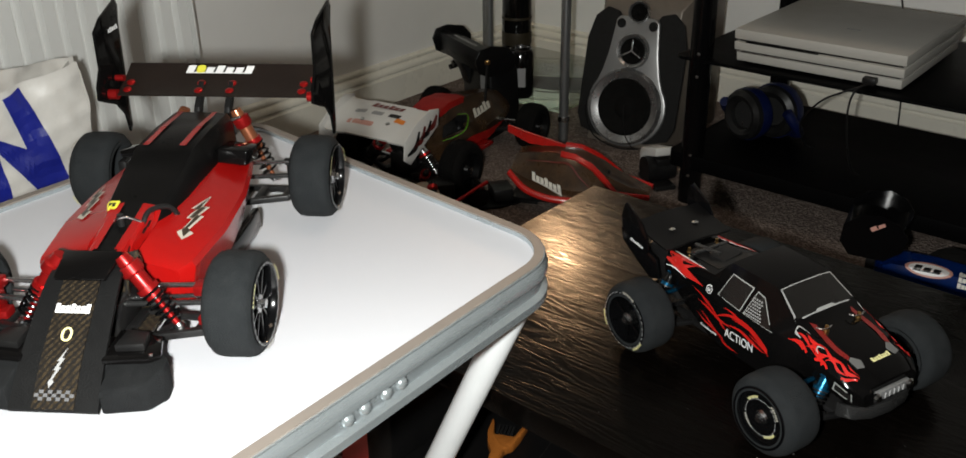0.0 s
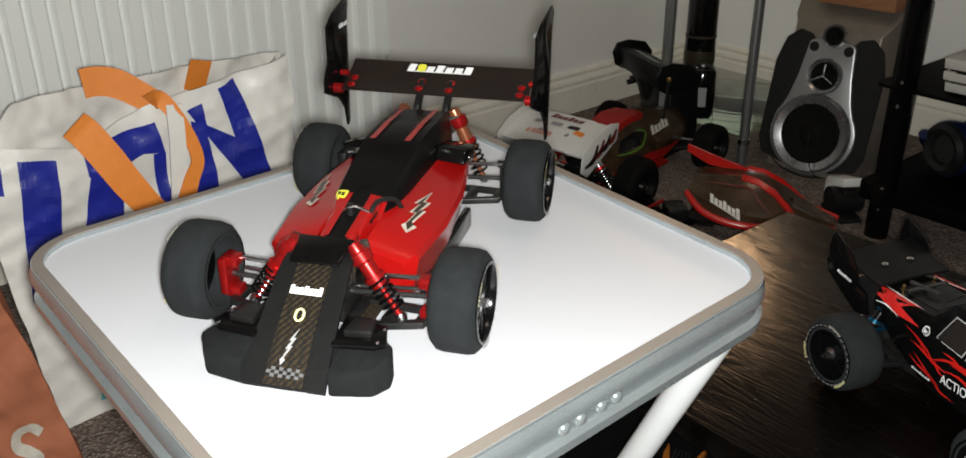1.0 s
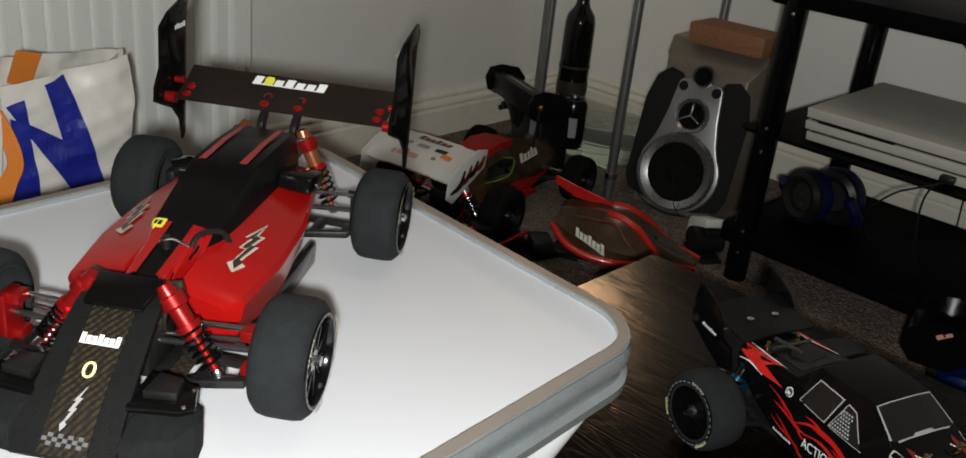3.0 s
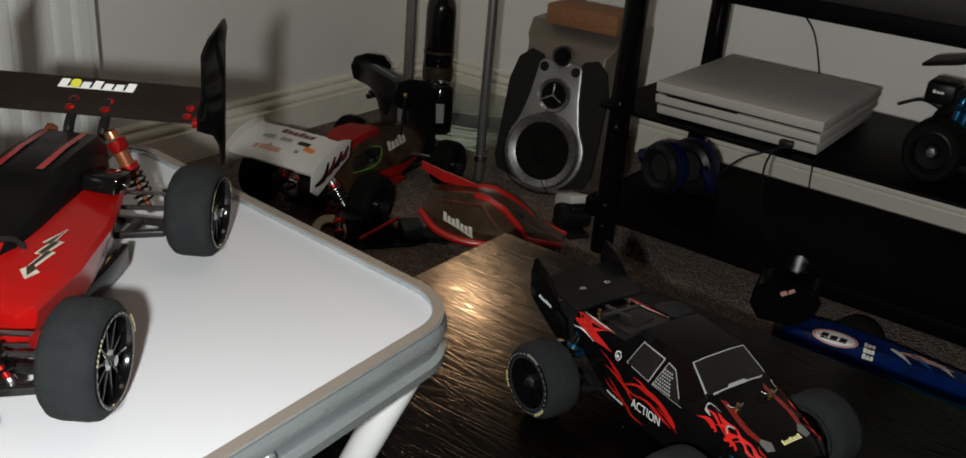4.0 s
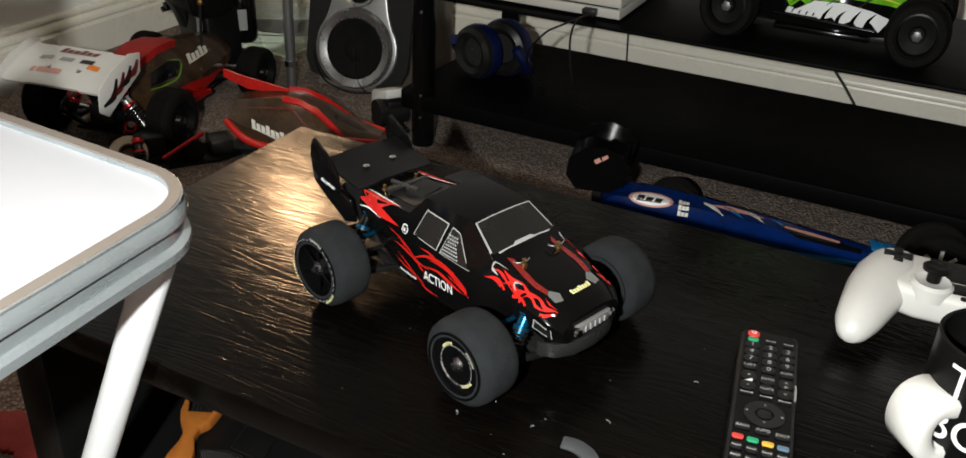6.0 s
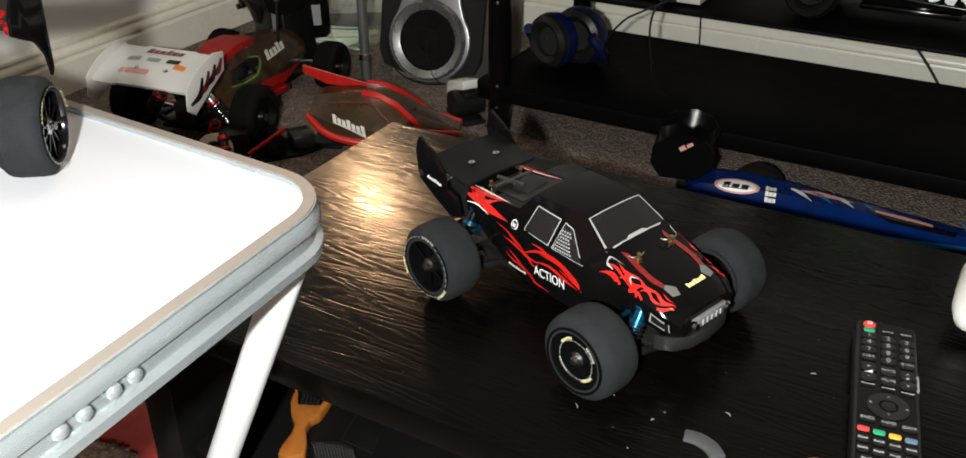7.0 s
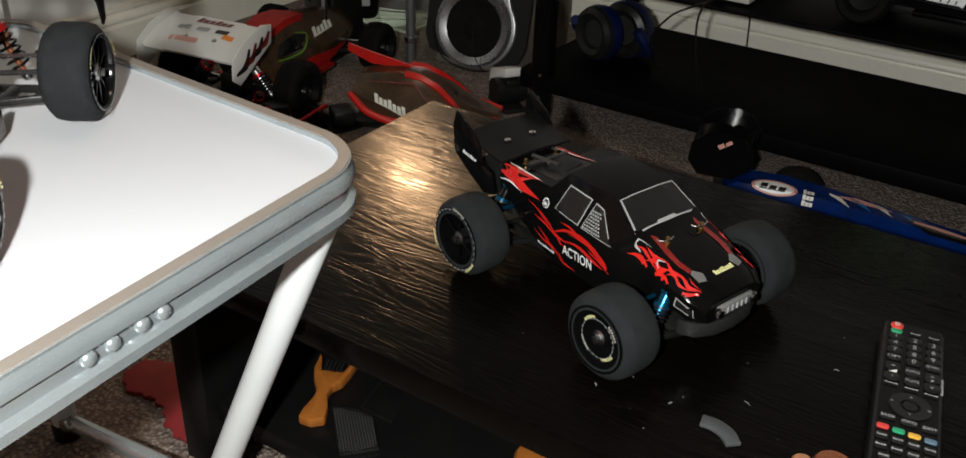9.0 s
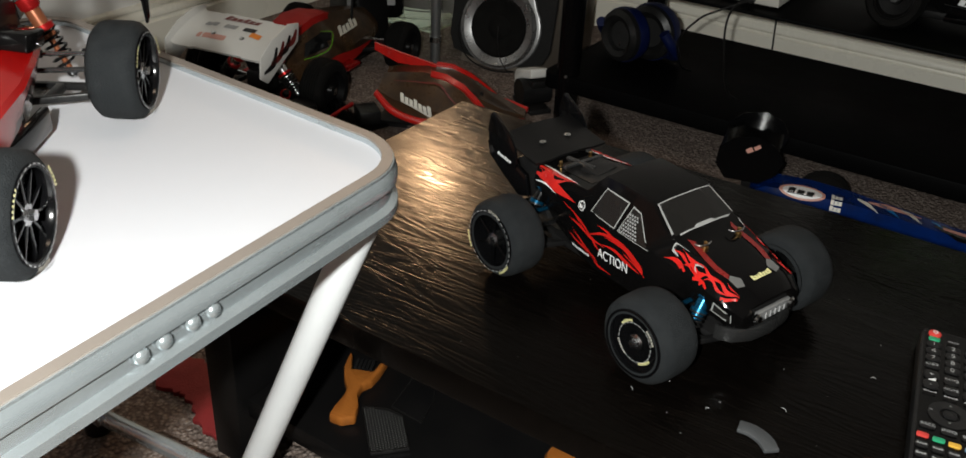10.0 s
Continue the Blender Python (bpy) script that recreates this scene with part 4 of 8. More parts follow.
# ---- black model truck with red flames on the coffee table
def truck():
    t = thing("model_truck", pose(-0.1275, 0.8235, 0.2585, 0, 0, -108.1), "black radio-controlled truck with red flames and foam tyres", "model car")
    FA, RA = 0.0815, -0.0935
    part("chassis", box(B(), (0, 0, 0.016), (0.05, 0.19, 0.006), 0.002), BLACKPLASTIC, t, "black chassis tub")
    rows = ((0.124, 0.026, 0.042, 0.033, 0.054, 0.025, 0.0605), (0.114, 0.03, 0.036, 0.0395, 0.06, 0.032, 0.0675), (0.07, 0.03, 0.042, 0.041, 0.068, 0.036, 0.081), (0.056, 0.032, 0.03, 0.042, 0.07, 0.037, 0.0855), (0.024, 0.036, 0.02, 0.043, 0.072, 0.031, 0.1065), (-0.028, 0.036, 0.02, 0.042, 0.072, 0.032, 0.107), (-0.046, 0.035, 0.023, 0.04, 0.071, 0.034, 0.087), (-0.085, 0.03, 0.036, 0.038, 0.07, 0.034, 0.083), (-0.112, 0.027, 0.05, 0.036, 0.07, 0.032, 0.082))
    rings = []
    for y, wb, zb, wm, zm, wt, zt in rows:
        rings.append([(-wb, y, zb), (-wb - (wm - wb) * 0.6, y, zb + (zm - zb) * 0.35), (-wm, y, zm), (-wt, y, zt), (-wt * 0.5, y, zt + 0.0012), (wt * 0.5, y, zt + 0.0012), (wt, y, zt), (wm, y, zm), (wb + (wm - wb) * 0.6, y, zb + (zm - zb) * 0.35), (wb, y, zb)])
    bm = loft(B(), rings)
    bmesh.ops.bevel(bm, geom=[e for e in bm.edges if e.is_manifold and e.calc_face_angle(0) > 0.3], offset=0.0022, segments=3, profile=0.5, affect="EDGES")
    body = part("body_shell", bm, SHINYBLACK, t, "glossy black bodyshell", 40)
    tree = tree_of(body)
    for s in (1, -1):
        side = pose(s * 0.06, 0, 0, 90, 0, 90 * s)
        f = s  # runs forward along the plane's x on one side, back on the other
        rear_w = [(-0.034, 0.0745), (-0.004, 0.072), (0.003, 0.097), (-0.0235, 0.099)]
        quarter = [(-0.0005, 0.0718), (0.034, 0.07), (0.0165, 0.094), (0.0075, 0.096)]
        for name, w in (("side_window", rear_w), ("quarter_window", quarter)):
            c = (sum(q[0] for q in w) / 4, sum(q[1] for q in w) / 4)
            ins = [(c[0] + (q[0] - c[0]) * 0.935, c[1] + (q[1] - c[1]) * 0.935) for q in w]
            decal("window_edge", [[(f * a, b) for a, b in w]], side, tree, GREYTAPE, t, "grey window outline", 0.0003)
            decal(name, [[(f * a, b) for a, b in ins]], side, tree, SMOKED, t, "smoked side window", 0.0006)
            if name == "quarter_window":
                net = []
                for i in range(9):
                    for j in range(7):
                        y, z = 0.002 + i * 0.0026 + (j % 2) * 0.0013, 0.0738 + j * 0.0026
                        if z < 0.0935 and 0.001 + (z - 0.0738) * 0.36 < y < 0.0205 - (z - 0.0738) * 0.3:
                            net.append([(f * (y - 0.0011), z), (f * y, z - 0.0011), (f * (y + 0.0011), z), (f * y, z + 0.0011)])
                decal("window_net", net, side, tree, GREYPRINT, t, "pale woven window net", 0.0009, 0)
        licks = (([(-0.0135, 0.0485), (-0.0313, 0.0503), (-0.0411, 0.0556), (-0.0533, 0.0622), (-0.0696, 0.0673)], [0, 0.0045, 0.006, 0.003, 0]),
                 ([(-0.0365, 0.0515), (-0.0486, 0.0545), (-0.0606, 0.0565)], [0.003, 0.003, 0]),
                 ([(0.0325, 0.043), (0.026, 0.0505), (0.0137, 0.0565), (-0.0009, 0.0612), (-0.0188, 0.0595), (-0.0367, 0.0503)], [0, 0.007, 0.011, 0.0075, 0.004, 0]),
                 ([(0.028, 0.0445), (0.012, 0.048), (-0.0034, 0.0521), (-0.0215, 0.0495)], [0, 0.005, 0.0032, 0]),
                 ([(-0.0055, 0.0245), (-0.0205, 0.0262), (-0.0271, 0.0318), (-0.039, 0.0355), (-0.0508, 0.0375), (-0.062, 0.042)], [0, 0.0034, 0.0046, 0.0042, 0.0026, 0]),
                 ([(-0.032, 0.0345), (-0.043, 0.0405), (-0.056, 0.0475)], [0.003, 0.0025, 0]),
                 ([(0.001, 0.0595), (-0.012, 0.0655), (-0.024, 0.066)], [0.004, 0.003, 0]),
                 ([(-0.0295, 0.0515), (-0.024, 0.0455), (-0.0165, 0.0425)], [0.0035, 0.0024, 0]))
        for k, (line, ws) in enumerate(licks):
            decal("flame", [ribbon([(f * a, b) for a, b in line], [q * 0.82 for q in ws], 6)], side, tree, FLAME, t, "red flame", 0.0003 + 0.00003 * k, 1)
        for line, w in (([(0.021, 0.0515), (0.0085, 0.0565), (-0.004, 0.0592)], 0.003), ([(0.0225, 0.0475), (0.011, 0.0515), (0.001, 0.0545)], 0.0018), ([(-0.034, 0.0515), (-0.0405, 0.0552), (-0.047, 0.0585)], 0.0016), ([(-0.004, 0.0605), (-0.016, 0.0592), (-0.028, 0.0548)], 0.0014), ([(-0.049, 0.0601), (-0.056, 0.0632), (-0.063, 0.0652)], 0.0008), ([(-0.017, 0.0258), (-0.027, 0.0315), (-0.037, 0.035)], 0.0014)):
            decal("flame_heart", [ribbon([(f * a, b) for a, b in line], [0, w, 0], 5)], side, tree, SHINYBLACK, t, "black flame heart", 0.0007, 1)
        part("lettering", moved_to(moved(letters("ACTION", 0.013, 0.0001, 0.035), pose(f * -0.003, 0.0415, 0, 0, 0, 2 * f)), tree, side, 0.0008), WHITEPRINT, t, "white printed word")
        decal("small_print", [[(f * a - f * 0.044, b + 0.0305) for a, b in q] for q in bars(0.024, 0.0026, 7)], side, tree, WHITEPRINT, t, "small white print", 0.0007, 0)
        decal("roundel", [[(f * -0.046 + 0.0042 * math.cos(a), 0.0735 + 0.0042 * math.sin(a)) for a in np.linspace(0, 2 * math.pi, 16, endpoint=False)]], side, tree, WHITEPRINT, t, "small white roundel", 0.0004, 1)
        decal("roundel_print", [[(f * -0.046 + 0.0034 * math.cos(a), 0.0735 + 0.0034 * math.sin(a)) for a in np.linspace(0, 2 * math.pi, 12, endpoint=False)]] , side, tree, BLACKPLASTIC, t, "", 0.0007, 1)
        decal("roundel_bars", [[(f * -0.046 + a, b + 0.0735) for a, b in q] for q in bars(0.004, 0.003, 3)], side, tree, WHITEPRINT, t, "", 0.001, 0)
        # head lamp
        decal("head_lamp_edge", [[(f * 0.097, 0.048), (f * 0.116, 0.046), (f * 0.116, 0.054), (f * 0.1, 0.058)]], side, tree, GREYTAPE, t, "grey lamp outline", 0.0004)
        decal("head_lamp", [[(f * 0.099, 0.0492), (f * 0.1155, 0.0475), (f * 0.1155, 0.053), (f * 0.101, 0.0568)]], side, tree, SMOKED, t, "dark printed head lamp", 0.0008)
        decal("flame", [ribbon([(f * -0.111, 0.0765), (f * -0.098, 0.0765), (f * -0.08, 0.0745), (f * -0.054, 0.0725)], [0.002, 0.007, 0.0075, 0.0], 6)], side, tree, FLAME, t, "red swept flame", 0.0004, 1)
        decal("flame_edge", [ribbon([(f * -0.109, 0.0705), (f * -0.096, 0.0725), (f * -0.078, 0.07)], [0.0004, 0.0013, 0.0002], 5)], side, tree, WHITEPRINT, t, "thin white flame edge", 0.0007, 0)
    # windscreen, bonnet print
    down = pose(0, 0, 0.13)
    edge = [(-0.0365, 0.052), (0.0365, 0.052), (0.0305, 0.0265), (-0.0305, 0.0265)]
    decal("window_edge", [edge], down, tree, GREYTAPE, t, "grey windscreen outline", 0.0004, 3)
    decal("windscreen", [[(-0.0345, 0.0512), (-0.012, 0.0512), (-0.009, 0.0495), (0.009, 0.0495), (0.012, 0.0512), (0.0345, 0.0512), (0.0293, 0.0275), (-0.0293, 0.0275)]], down, tree, SMOKED, t, "smoked windscreen", 0.0008, 3)
    for s in (1, -1):
        licks = (([(0.0325, 0.1155), (0.0385, 0.1075), (0.0415, 0.097), (0.0395, 0.086), (0.0415, 0.074), (0.04, 0.063), (0.0415, 0.05)], [0.0012, 0.0026, 0.003, 0.0022, 0.0028, 0.0018, 0]),
                 ([(0.0305, 0.1155), (0.0345, 0.107), (0.033, 0.0985), (0.0355, 0.09), (0.0335, 0.082), (0.0365, 0.073), (0.036, 0.062)], [0.001, 0.003, 0.0024, 0.0026, 0.002, 0.0018, 0]),
                 ([(0.0355, 0.109), (0.0375, 0.1), (0.036, 0.0935), (0.0385, 0.087)], [0, 0.0022, 0.0018, 0]),
                 ([(0.0345, 0.091), (0.0385, 0.082), (0.0375, 0.074), (0.0395, 0.067)], [0, 0.0026, 0.0016, 0]),
                 ([(0.0295, 0.1145), (0.0305, 0.107), (0.0288, 0.1015)], [0, 0.0022, 0]),
                 ([(0.0395, 0.0805), (0.0378, 0.0655), (0.0385, 0.056)], [0, 0.0014, 0]))
        for k, (line, ws) in enumerate(licks):
            decal("flame", [ribbon([(s * a, b) for a, b in line], [q * 0.8 for q in ws], 6)], down, tree, FLAME, t, "red flame", 0.0004 + 0.00004 * k, 1)
        decal("flame_edge", [ribbon([(s * 0.0335, 0.0665), (s * 0.0355, 0.058), (s * 0.0385, 0.0545), (s * 0.039, 0.061)], [0.0002, 0.0011, 0.0011, 0.0002], 5), ribbon([(s * 0.0345, 0.083), (s * 0.037, 0.0765), (s * 0.0385, 0.0795)], [0.0002, 0.0009, 0.0002], 4)], down, tree, GREYTAPE, t, "thin pale flame edge", 0.0007, 0)
        decal("bonnet_stripe", [[(s * 0.0215, 0.061), (s * 0.0255, 0.0565), (s * 0.0285, 0.078), (s * 0.0285, 0.09), (s * 0.0255, 0.0995), (s * 0.0215, 0.097), (s * 0.0235, 0.086)]], down, tree, DARKFLAME, t, "dull red bonnet stripe", 0.0006, 1)
        decal("bonnet_panel", [[(s * 0.0217, 0.0975), (s * 0.0255, 0.1), (s * 0.0255, 0.1085), (s * 0.0185, 0.1105), (s * 0.0155, 0.1035)]], down, tree, DIMGREY, t, "grey chequered bonnet panel", 0.0006, 1)
        part("body_post", lathe(B(), [(0, 0), (0.0026, 0), (0.0026, 0.004), (0.0016, 0.005), (0.0016, 0.0085), (0, 0.009)], pose(s * 0.02, 0.07, 0.0805), 12), BRASS, t, "brass body post")
        part("body_post", lathe(B(), [(0, 0), (0.0026, 0), (0.0026, 0.004), (0.0016, 0.005), (0.0016, 0.0085), (0, 0.009)], pose(s * 0.018, -0.098, 0.0795), 12), BRASS, t, "brass body post")
        part("body_pin", tube(B(), [(s * 0.02 - 0.006, 0.07, 0.0875), (s * 0.02, 0.072, 0.088), (s * 0.02 + 0.006, 0.07, 0.0875), (s * 0.02 + 0.008, 0.066, 0.0875)], 0.0007), STEEL, t, "wire body pin")
    logo = bars(0.022, 0.0042, 7, 0.22)
    decal("maker_mark", [[(-x - 0.004, 0.1075 + y * -1) for x, y in q] for q in logo], down, tree, NUMBER, t, "pale yellow printed mark", 0.0008, 0)
    # bed gear behind the cab
    for s in (1, -1):
        decal("deck_flame", [ribbon([(s * 0.031, -0.11), (s * 0.032, -0.096), (s * 0.0325, -0.08), (s * 0.0325, -0.06)], [0.002, 0.0075, 0.0065, 0], 5)], down, tree, FLAME, t, "red deck flame", 0.0006, 2)
        decal("deck_flame_edge", [ribbon([(s * 0.0275, -0.108), (s * 0.0285, -0.092), (s * 0.031, -0.072), (s * 0.033, -0.058)], [0.0004, 0.0016, 0.0012, 0], 5)], down, tree, WHITEPRINT, t, "thin white flame edge", 0.0009, 2)
    # flat black film, the shade of the bed recess painted on the shell
    decal("bed_recess_film", [[(-0.024, -0.052), (0.024, -0.052), (0.02, -0.1), (-0.02, -0.1)]], down, tree, BLACKPLASTIC, t, "black film painted for the shaded bed recess", 0.0004, 2)
    part("bed_bar", rod(B(), (-0.022, -0.088, 0.087), (0.022, -0.088, 0.087), 0.0022), DARKCHROME, t, "dark steel cross bar")
    part("bed_bar", rod(B(), (0.008, -0.1, 0.088), (0.004, -0.07, 0.089), 0.0022), DARKCHROME, t, "dark steel bar")
    part("bed_cover", prism(B(), rounded(0.03, 0.02, 0.004), 0.006, pose(-0.004, -0.072, 0.083, -6, 0, 10), 0.001), BLACKPLASTIC, t, "dark bed cover")
    # bumper and grille
    bm = loft(B(), [[(x, y + 0.0, z) for y, z in ((yy, 0.03), (yy + 0.004, 0.03), (yy + 0.006, 0.036), (yy + 0.004, 0.042), (yy, 0.042))] for x, yy in ((-0.04, 0.1), (-0.034, 0.109), (-0.02, 0.116), (0, 0.118), (0.02, 0.116), (0.034, 0.109), (0.04, 0.1))])
    part("bumper", moved(bm, pose(0, 0.006, 0)), DARKCHROME, t, "grey front bumper", 50)
    part("grille", box(B(), (0, 0.1255, 0.051), (0.04, 0.004, 0.009), 0.0012), SILVER, t, "chromed grille")
    for x in (-0.02, 0.02):
        part("fog_lamp", lathe(B(), [(0, 0), (0.004, 0), (0.0045, 0.002), (0.003, 0.004), (0, 0.0045)], pose(x, 0.1255, 0.051, -90, 0, 0), 14), CHROME, t, "round chromed lamp")
    bm = B()
    for k in range(5):
        box(bm, (-0.011 + k * 0.0055, 0.1282, 0.051), (0.0008, 0.001, 0.005))
    part("grille_bars", bm, GREYPRINT, t, "pale grille bars")
    # running gear
    for s in (1, -1):
        shock(t, (s * 0.03, FA + 0.006, 0.058), (s * 0.052, FA + 0.008, 0.022), 0.0055, BLUEALU, None, BLUEALU)
        shock(t, (s * 0.026, RA - 0.012, 0.066), (s * 0.05, RA - 0.014, 0.024), 0.0055, BLUEALU, None, BLACKGLOSS)
        for y in (FA, RA):
            arm(t, (s * 0.016, y, 0.016), (s * 0.057, y, 0.02), 0.034, 0.016, 0.005, BLACKPLASTIC)
            part("drive_shaft", rod(B(), (s * 0.014, y, 0.03), (s * 0.062, y, 0.035), 0.002), STEEL, t, "steel drive shaft")
            part("upper_link", rod(B(), (s * 0.022, y - 0.008, 0.042), (s * 0.058, y - 0.004, 0.047), 0.002), BLUEALU, t, "blue anodised link")
        part("hub_carrier", box(B(), (s * 0.0605, FA, 0.035), (0.006, 0.016, 0.026), 0.0015), BLUEALU, t, "blue anodised steering knuckle")
        part("hub_carrier", box(B(), (s * 0.0585, RA, 0.035), (0.006, 0.016, 0.026), 0.0015), BLACKPLASTIC, t, "black hub carrier")
        wheel(t, (s * 0.0835, FA, 0.035), s, 0.07, 0.038, 0.0265, 10, True, True)
        wheel(t, (s * 0.0795, RA, 0.035), s, 0.07, 0.038, 0.0275, 6, True)
    # rear wing
    prof = [(-0.104, 0.0895), (-0.12, 0.092), (-0.138, 0.0955), (-0.154, 0.1), (-0.1545, 0.098), (-0.138, 0.0935), (-0.12, 0.09), (-0.104, 0.0875)]
    part("wing", loft(B(), [[(x, y, z + 0.0012 * (abs(x) < 0.02)) for y, z in prof] for x in (-0.042, -0.024, -0.014, 0.014, 0.024, 0.042)]), BLACKSATIN, t, "black moulded rear wing", 50)
    for s in (1, -1):
        side = [(-0.163, 0.118), (-0.167, 0.114), (-0.17, 0.1), (-0.168, 0.09), (-0.16, 0.082), (-0.152, 0.077), (-0.13, 0.074), (-0.127, 0.08), (-0.131, 0.094), (-0.139, 0.104), (-0.15, 0.111)]
        part("end_plate", prism(B(), side, 0.0022, pose(s * 0.0435 - 0.0011, 0, 0, 90, 0, 90), 0.0005), BLACKGLOSS, t, "black pointed wing end plate")
        part("end_plate_mark", moved(quad_bars(bars(0.02, 0.0032, 6, 0.25, 0.3)), pose(s * 0.0435 + s * 0.0016, -0.1435, 0.0805, 90, 0, 90 * s) @ pose(0, 0, 0, 0, 0, -8 * s)), WHITEPRINT, t, "small white printed mark")
        part("wing_strut", box(B(), (s * 0.013, -0.118, 0.08), (0.005, 0.014, 0.022), 0.001, None), BLACKPLASTIC, t, "black wing strut")
        part("wing_screw", lathe(B(), [(0.0036, 0), (0.0036, 0.0008), (0.002, 0.002), (0, 0.0022)], pose(s * 0.015, -0.127, 0.0945, 12, 0, 0), 12), CHROME, t, "bright wing screw")
        part("tail_plate", prism(B(), [(-0.178, 0.083), (-0.17, 0.09), (-0.15, 0.078), (-0.122, 0.07), (-0.116, 0.05), (-0.13, 0.046), (-0.15, 0.056), (-0.174, 0.07)], 0.004, pose(s * 0.036 - 0.002, 0, 0, 90, 0, 90), 0.001), BLACKGLOSS, t, "glossy black tail plate")
        part("tail_bolt", rod(B(), (s * 0.037, -0.168, 0.078), (s * 0.041, -0.168, 0.078), 0.0035), DARKCHROME, t, "dark steel tail bolt")
    part("rear_bumper", prism(B(), rounded(0.07, 0.022, 0.006), 0.01, pose(0, -0.135, 0.026, 30, 0, 0), 0.002), BLACKPLASTIC, t, "black rear bumper")
    part("rear_brace", prism(B(), [(-0.12, 0.03), (-0.1, 0.03), (-0.12, 0.064), (-0.146, 0.076), (-0.154, 0.068), (-0.138, 0.056)], 0.05, pose(-0.025, 0, 0, 90, 0, 90), 0.002), BLACKPLASTIC, t, "black rear body mount")
    return t


truck()


# ---- coffee table
def coffee_table():
    x0, x1, y0, y1, Z = -0.498, 0.62, 0.63, 1.075, 0.258
    cx, cy = (x0 + x1) / 2, (y0 + y1) / 2
    t = thing("coffee_table", pose(cx, cy, 0), "low black-brown wood-grain coffee table with a lower shelf", "table")
    w, d = x1 - x0, y1 - y0
    part("tabletop", box(B(), (0, 0, Z - 0.0125), (w, d, 0.025), 0.0015), BLACKWOOD, t, "black-brown top with raised wood grain")
    for s in (1, -1):
        part("side_panel", box(B(), (s * (w / 2 - 0.022), 0, (Z - 0.025) / 2), (0.04, d - 0.02, Z - 0.0255), 0.0015), BLACKSATIN, t, "black side panel")
    part("lower_shelf", box(B(), (0, 0.005, 0.074), (w - 0.09, d - 0.03, 0.022), 0.0015), BLACKSATIN, t, "black lower shelf")
    part("back_panel", box(B(), (0, d / 2 - 0.02, 0.158), (w - 0.09, 0.012, 0.144), 0.001), BLACKSATIN, t, "black back panel")
    rnd = random.Random(8)
    bm = B()
    x = -0.05
    while x < w / 2 - 0.06:
        n = rnd.uniform(0.004, 0.03)
        box(bm, (x + n / 2, -d / 2 + 0.0004, Z - 0.0006), (n, 0.0008, rnd.uniform(0.0006, 0.0012)))
        x += n + rnd.uniform(0.0, 0.006)
    part("worn_edge", bm, GREYRUBBER, t, "pale worn front edge")
    return t


coffee_table()
TOP, SHELF = 0.2583, 0.0853


def wooden_scraper():
    m = pose(-0.3735, 0.7205, SHELF, 0, 0, 25.6) @ Matrix.Diagonal((0.68, 0.93, 0.9, 1))
    t = thing("wooden_massager", m, "carved orange wooden tool with short teeth on the lower shelf", "wooden tool")
    out = [(-0.019, -0.05), (0.0, -0.054), (0.019, -0.048), (0.017, -0.03), (0.009, -0.012), (0.01, 0.002), (0.022, 0.012), (0.029, 0.03), (0.036, 0.062), (0.029, 0.06), (0.018, 0.028), (-0.015, 0.028), (-0.022, 0.05), (-0.028, 0.058), (-0.028, 0.03), (-0.021, 0.012), (-0.01, -0.004), (-0.01, -0.018), (-0.017, -0.036)]
    part("handle", prism(B(), out, 0.013, None, 0.003), PALEWOOD, t, "varnished orange wood body")
    for k in range(5):
        x = -0.012 + k * 0.006
        part("tooth", loft(B(), [[(x + a * 0.0022, b, 0.0065 + c * 0.003) for a, c in ((-1, -1), (1, -1), (1, 1), (-1, 1))] for b in (0.034, 0.05)]), BLACKPLASTIC, t, "black tooth")
    return t


def mesh_patch():
    t = thing("mesh_panel", pose(-0.315, 0.692, SHELF), "small grey perforated mesh panel on the lower shelf", "mesh panel")
    out = [(-0.0385, 0.016), (0.011, -0.03), (0.0355, -0.003), (0.003, 0.029), (-0.014, 0.0285)]
    part("backing", prism(B(), out, 0.003, None, 0.0006), BLACKPLASTIC, t, "dark backing sheet")
    ring = []
    c = (sum(p[0] for p in out) / 5, sum(p[1] for p in out) / 5)
    for p in out:
        q = (c[0] + (p[0] - c[0]) * 0.94, c[1] + (p[1] - c[1]) * 0.94)
        ring.append([(p[0], p[1], 0.0032), (p[0], p[1], 0.0042), (q[0], q[1], 0.0042), (q[0], q[1], 0.0032)])
    part("edge_bead", loft(B(), ring + [ring[0]], caps=False), SMOKED, t, "pale grey edge bead")
    bm = B()
    turn = pose(-0.0385, 0.016, 0, 0, 0, -43)
    for i in range(22):
        for j in range(20):
            p = turn @ Vector((0.002 + i * 0.0032 + (j % 2) * 0.0016, 0.0018 + j * 0.0028, 0))
            sides = [(b[0] - a[0]) * (p.y - a[1]) - (b[1] - a[1]) * (p.x - a[0]) for a, b in zip(out, out[1:] + out[:1])]
            if min(sides) > 0.00006:
                bm.faces.new([bm.verts.new((p.x + 0.0007 * math.cos(a), p.y + 0.0007 * math.sin(a), 0.0036)) for a in (0, 1.05, 2.09, 3.14, 4.19, 5.24)])
    ob = part("perforation", bm, DIMGREY, t, "rows of pale perforations", 0)
    ob["kind"] = "stuff"
    return t


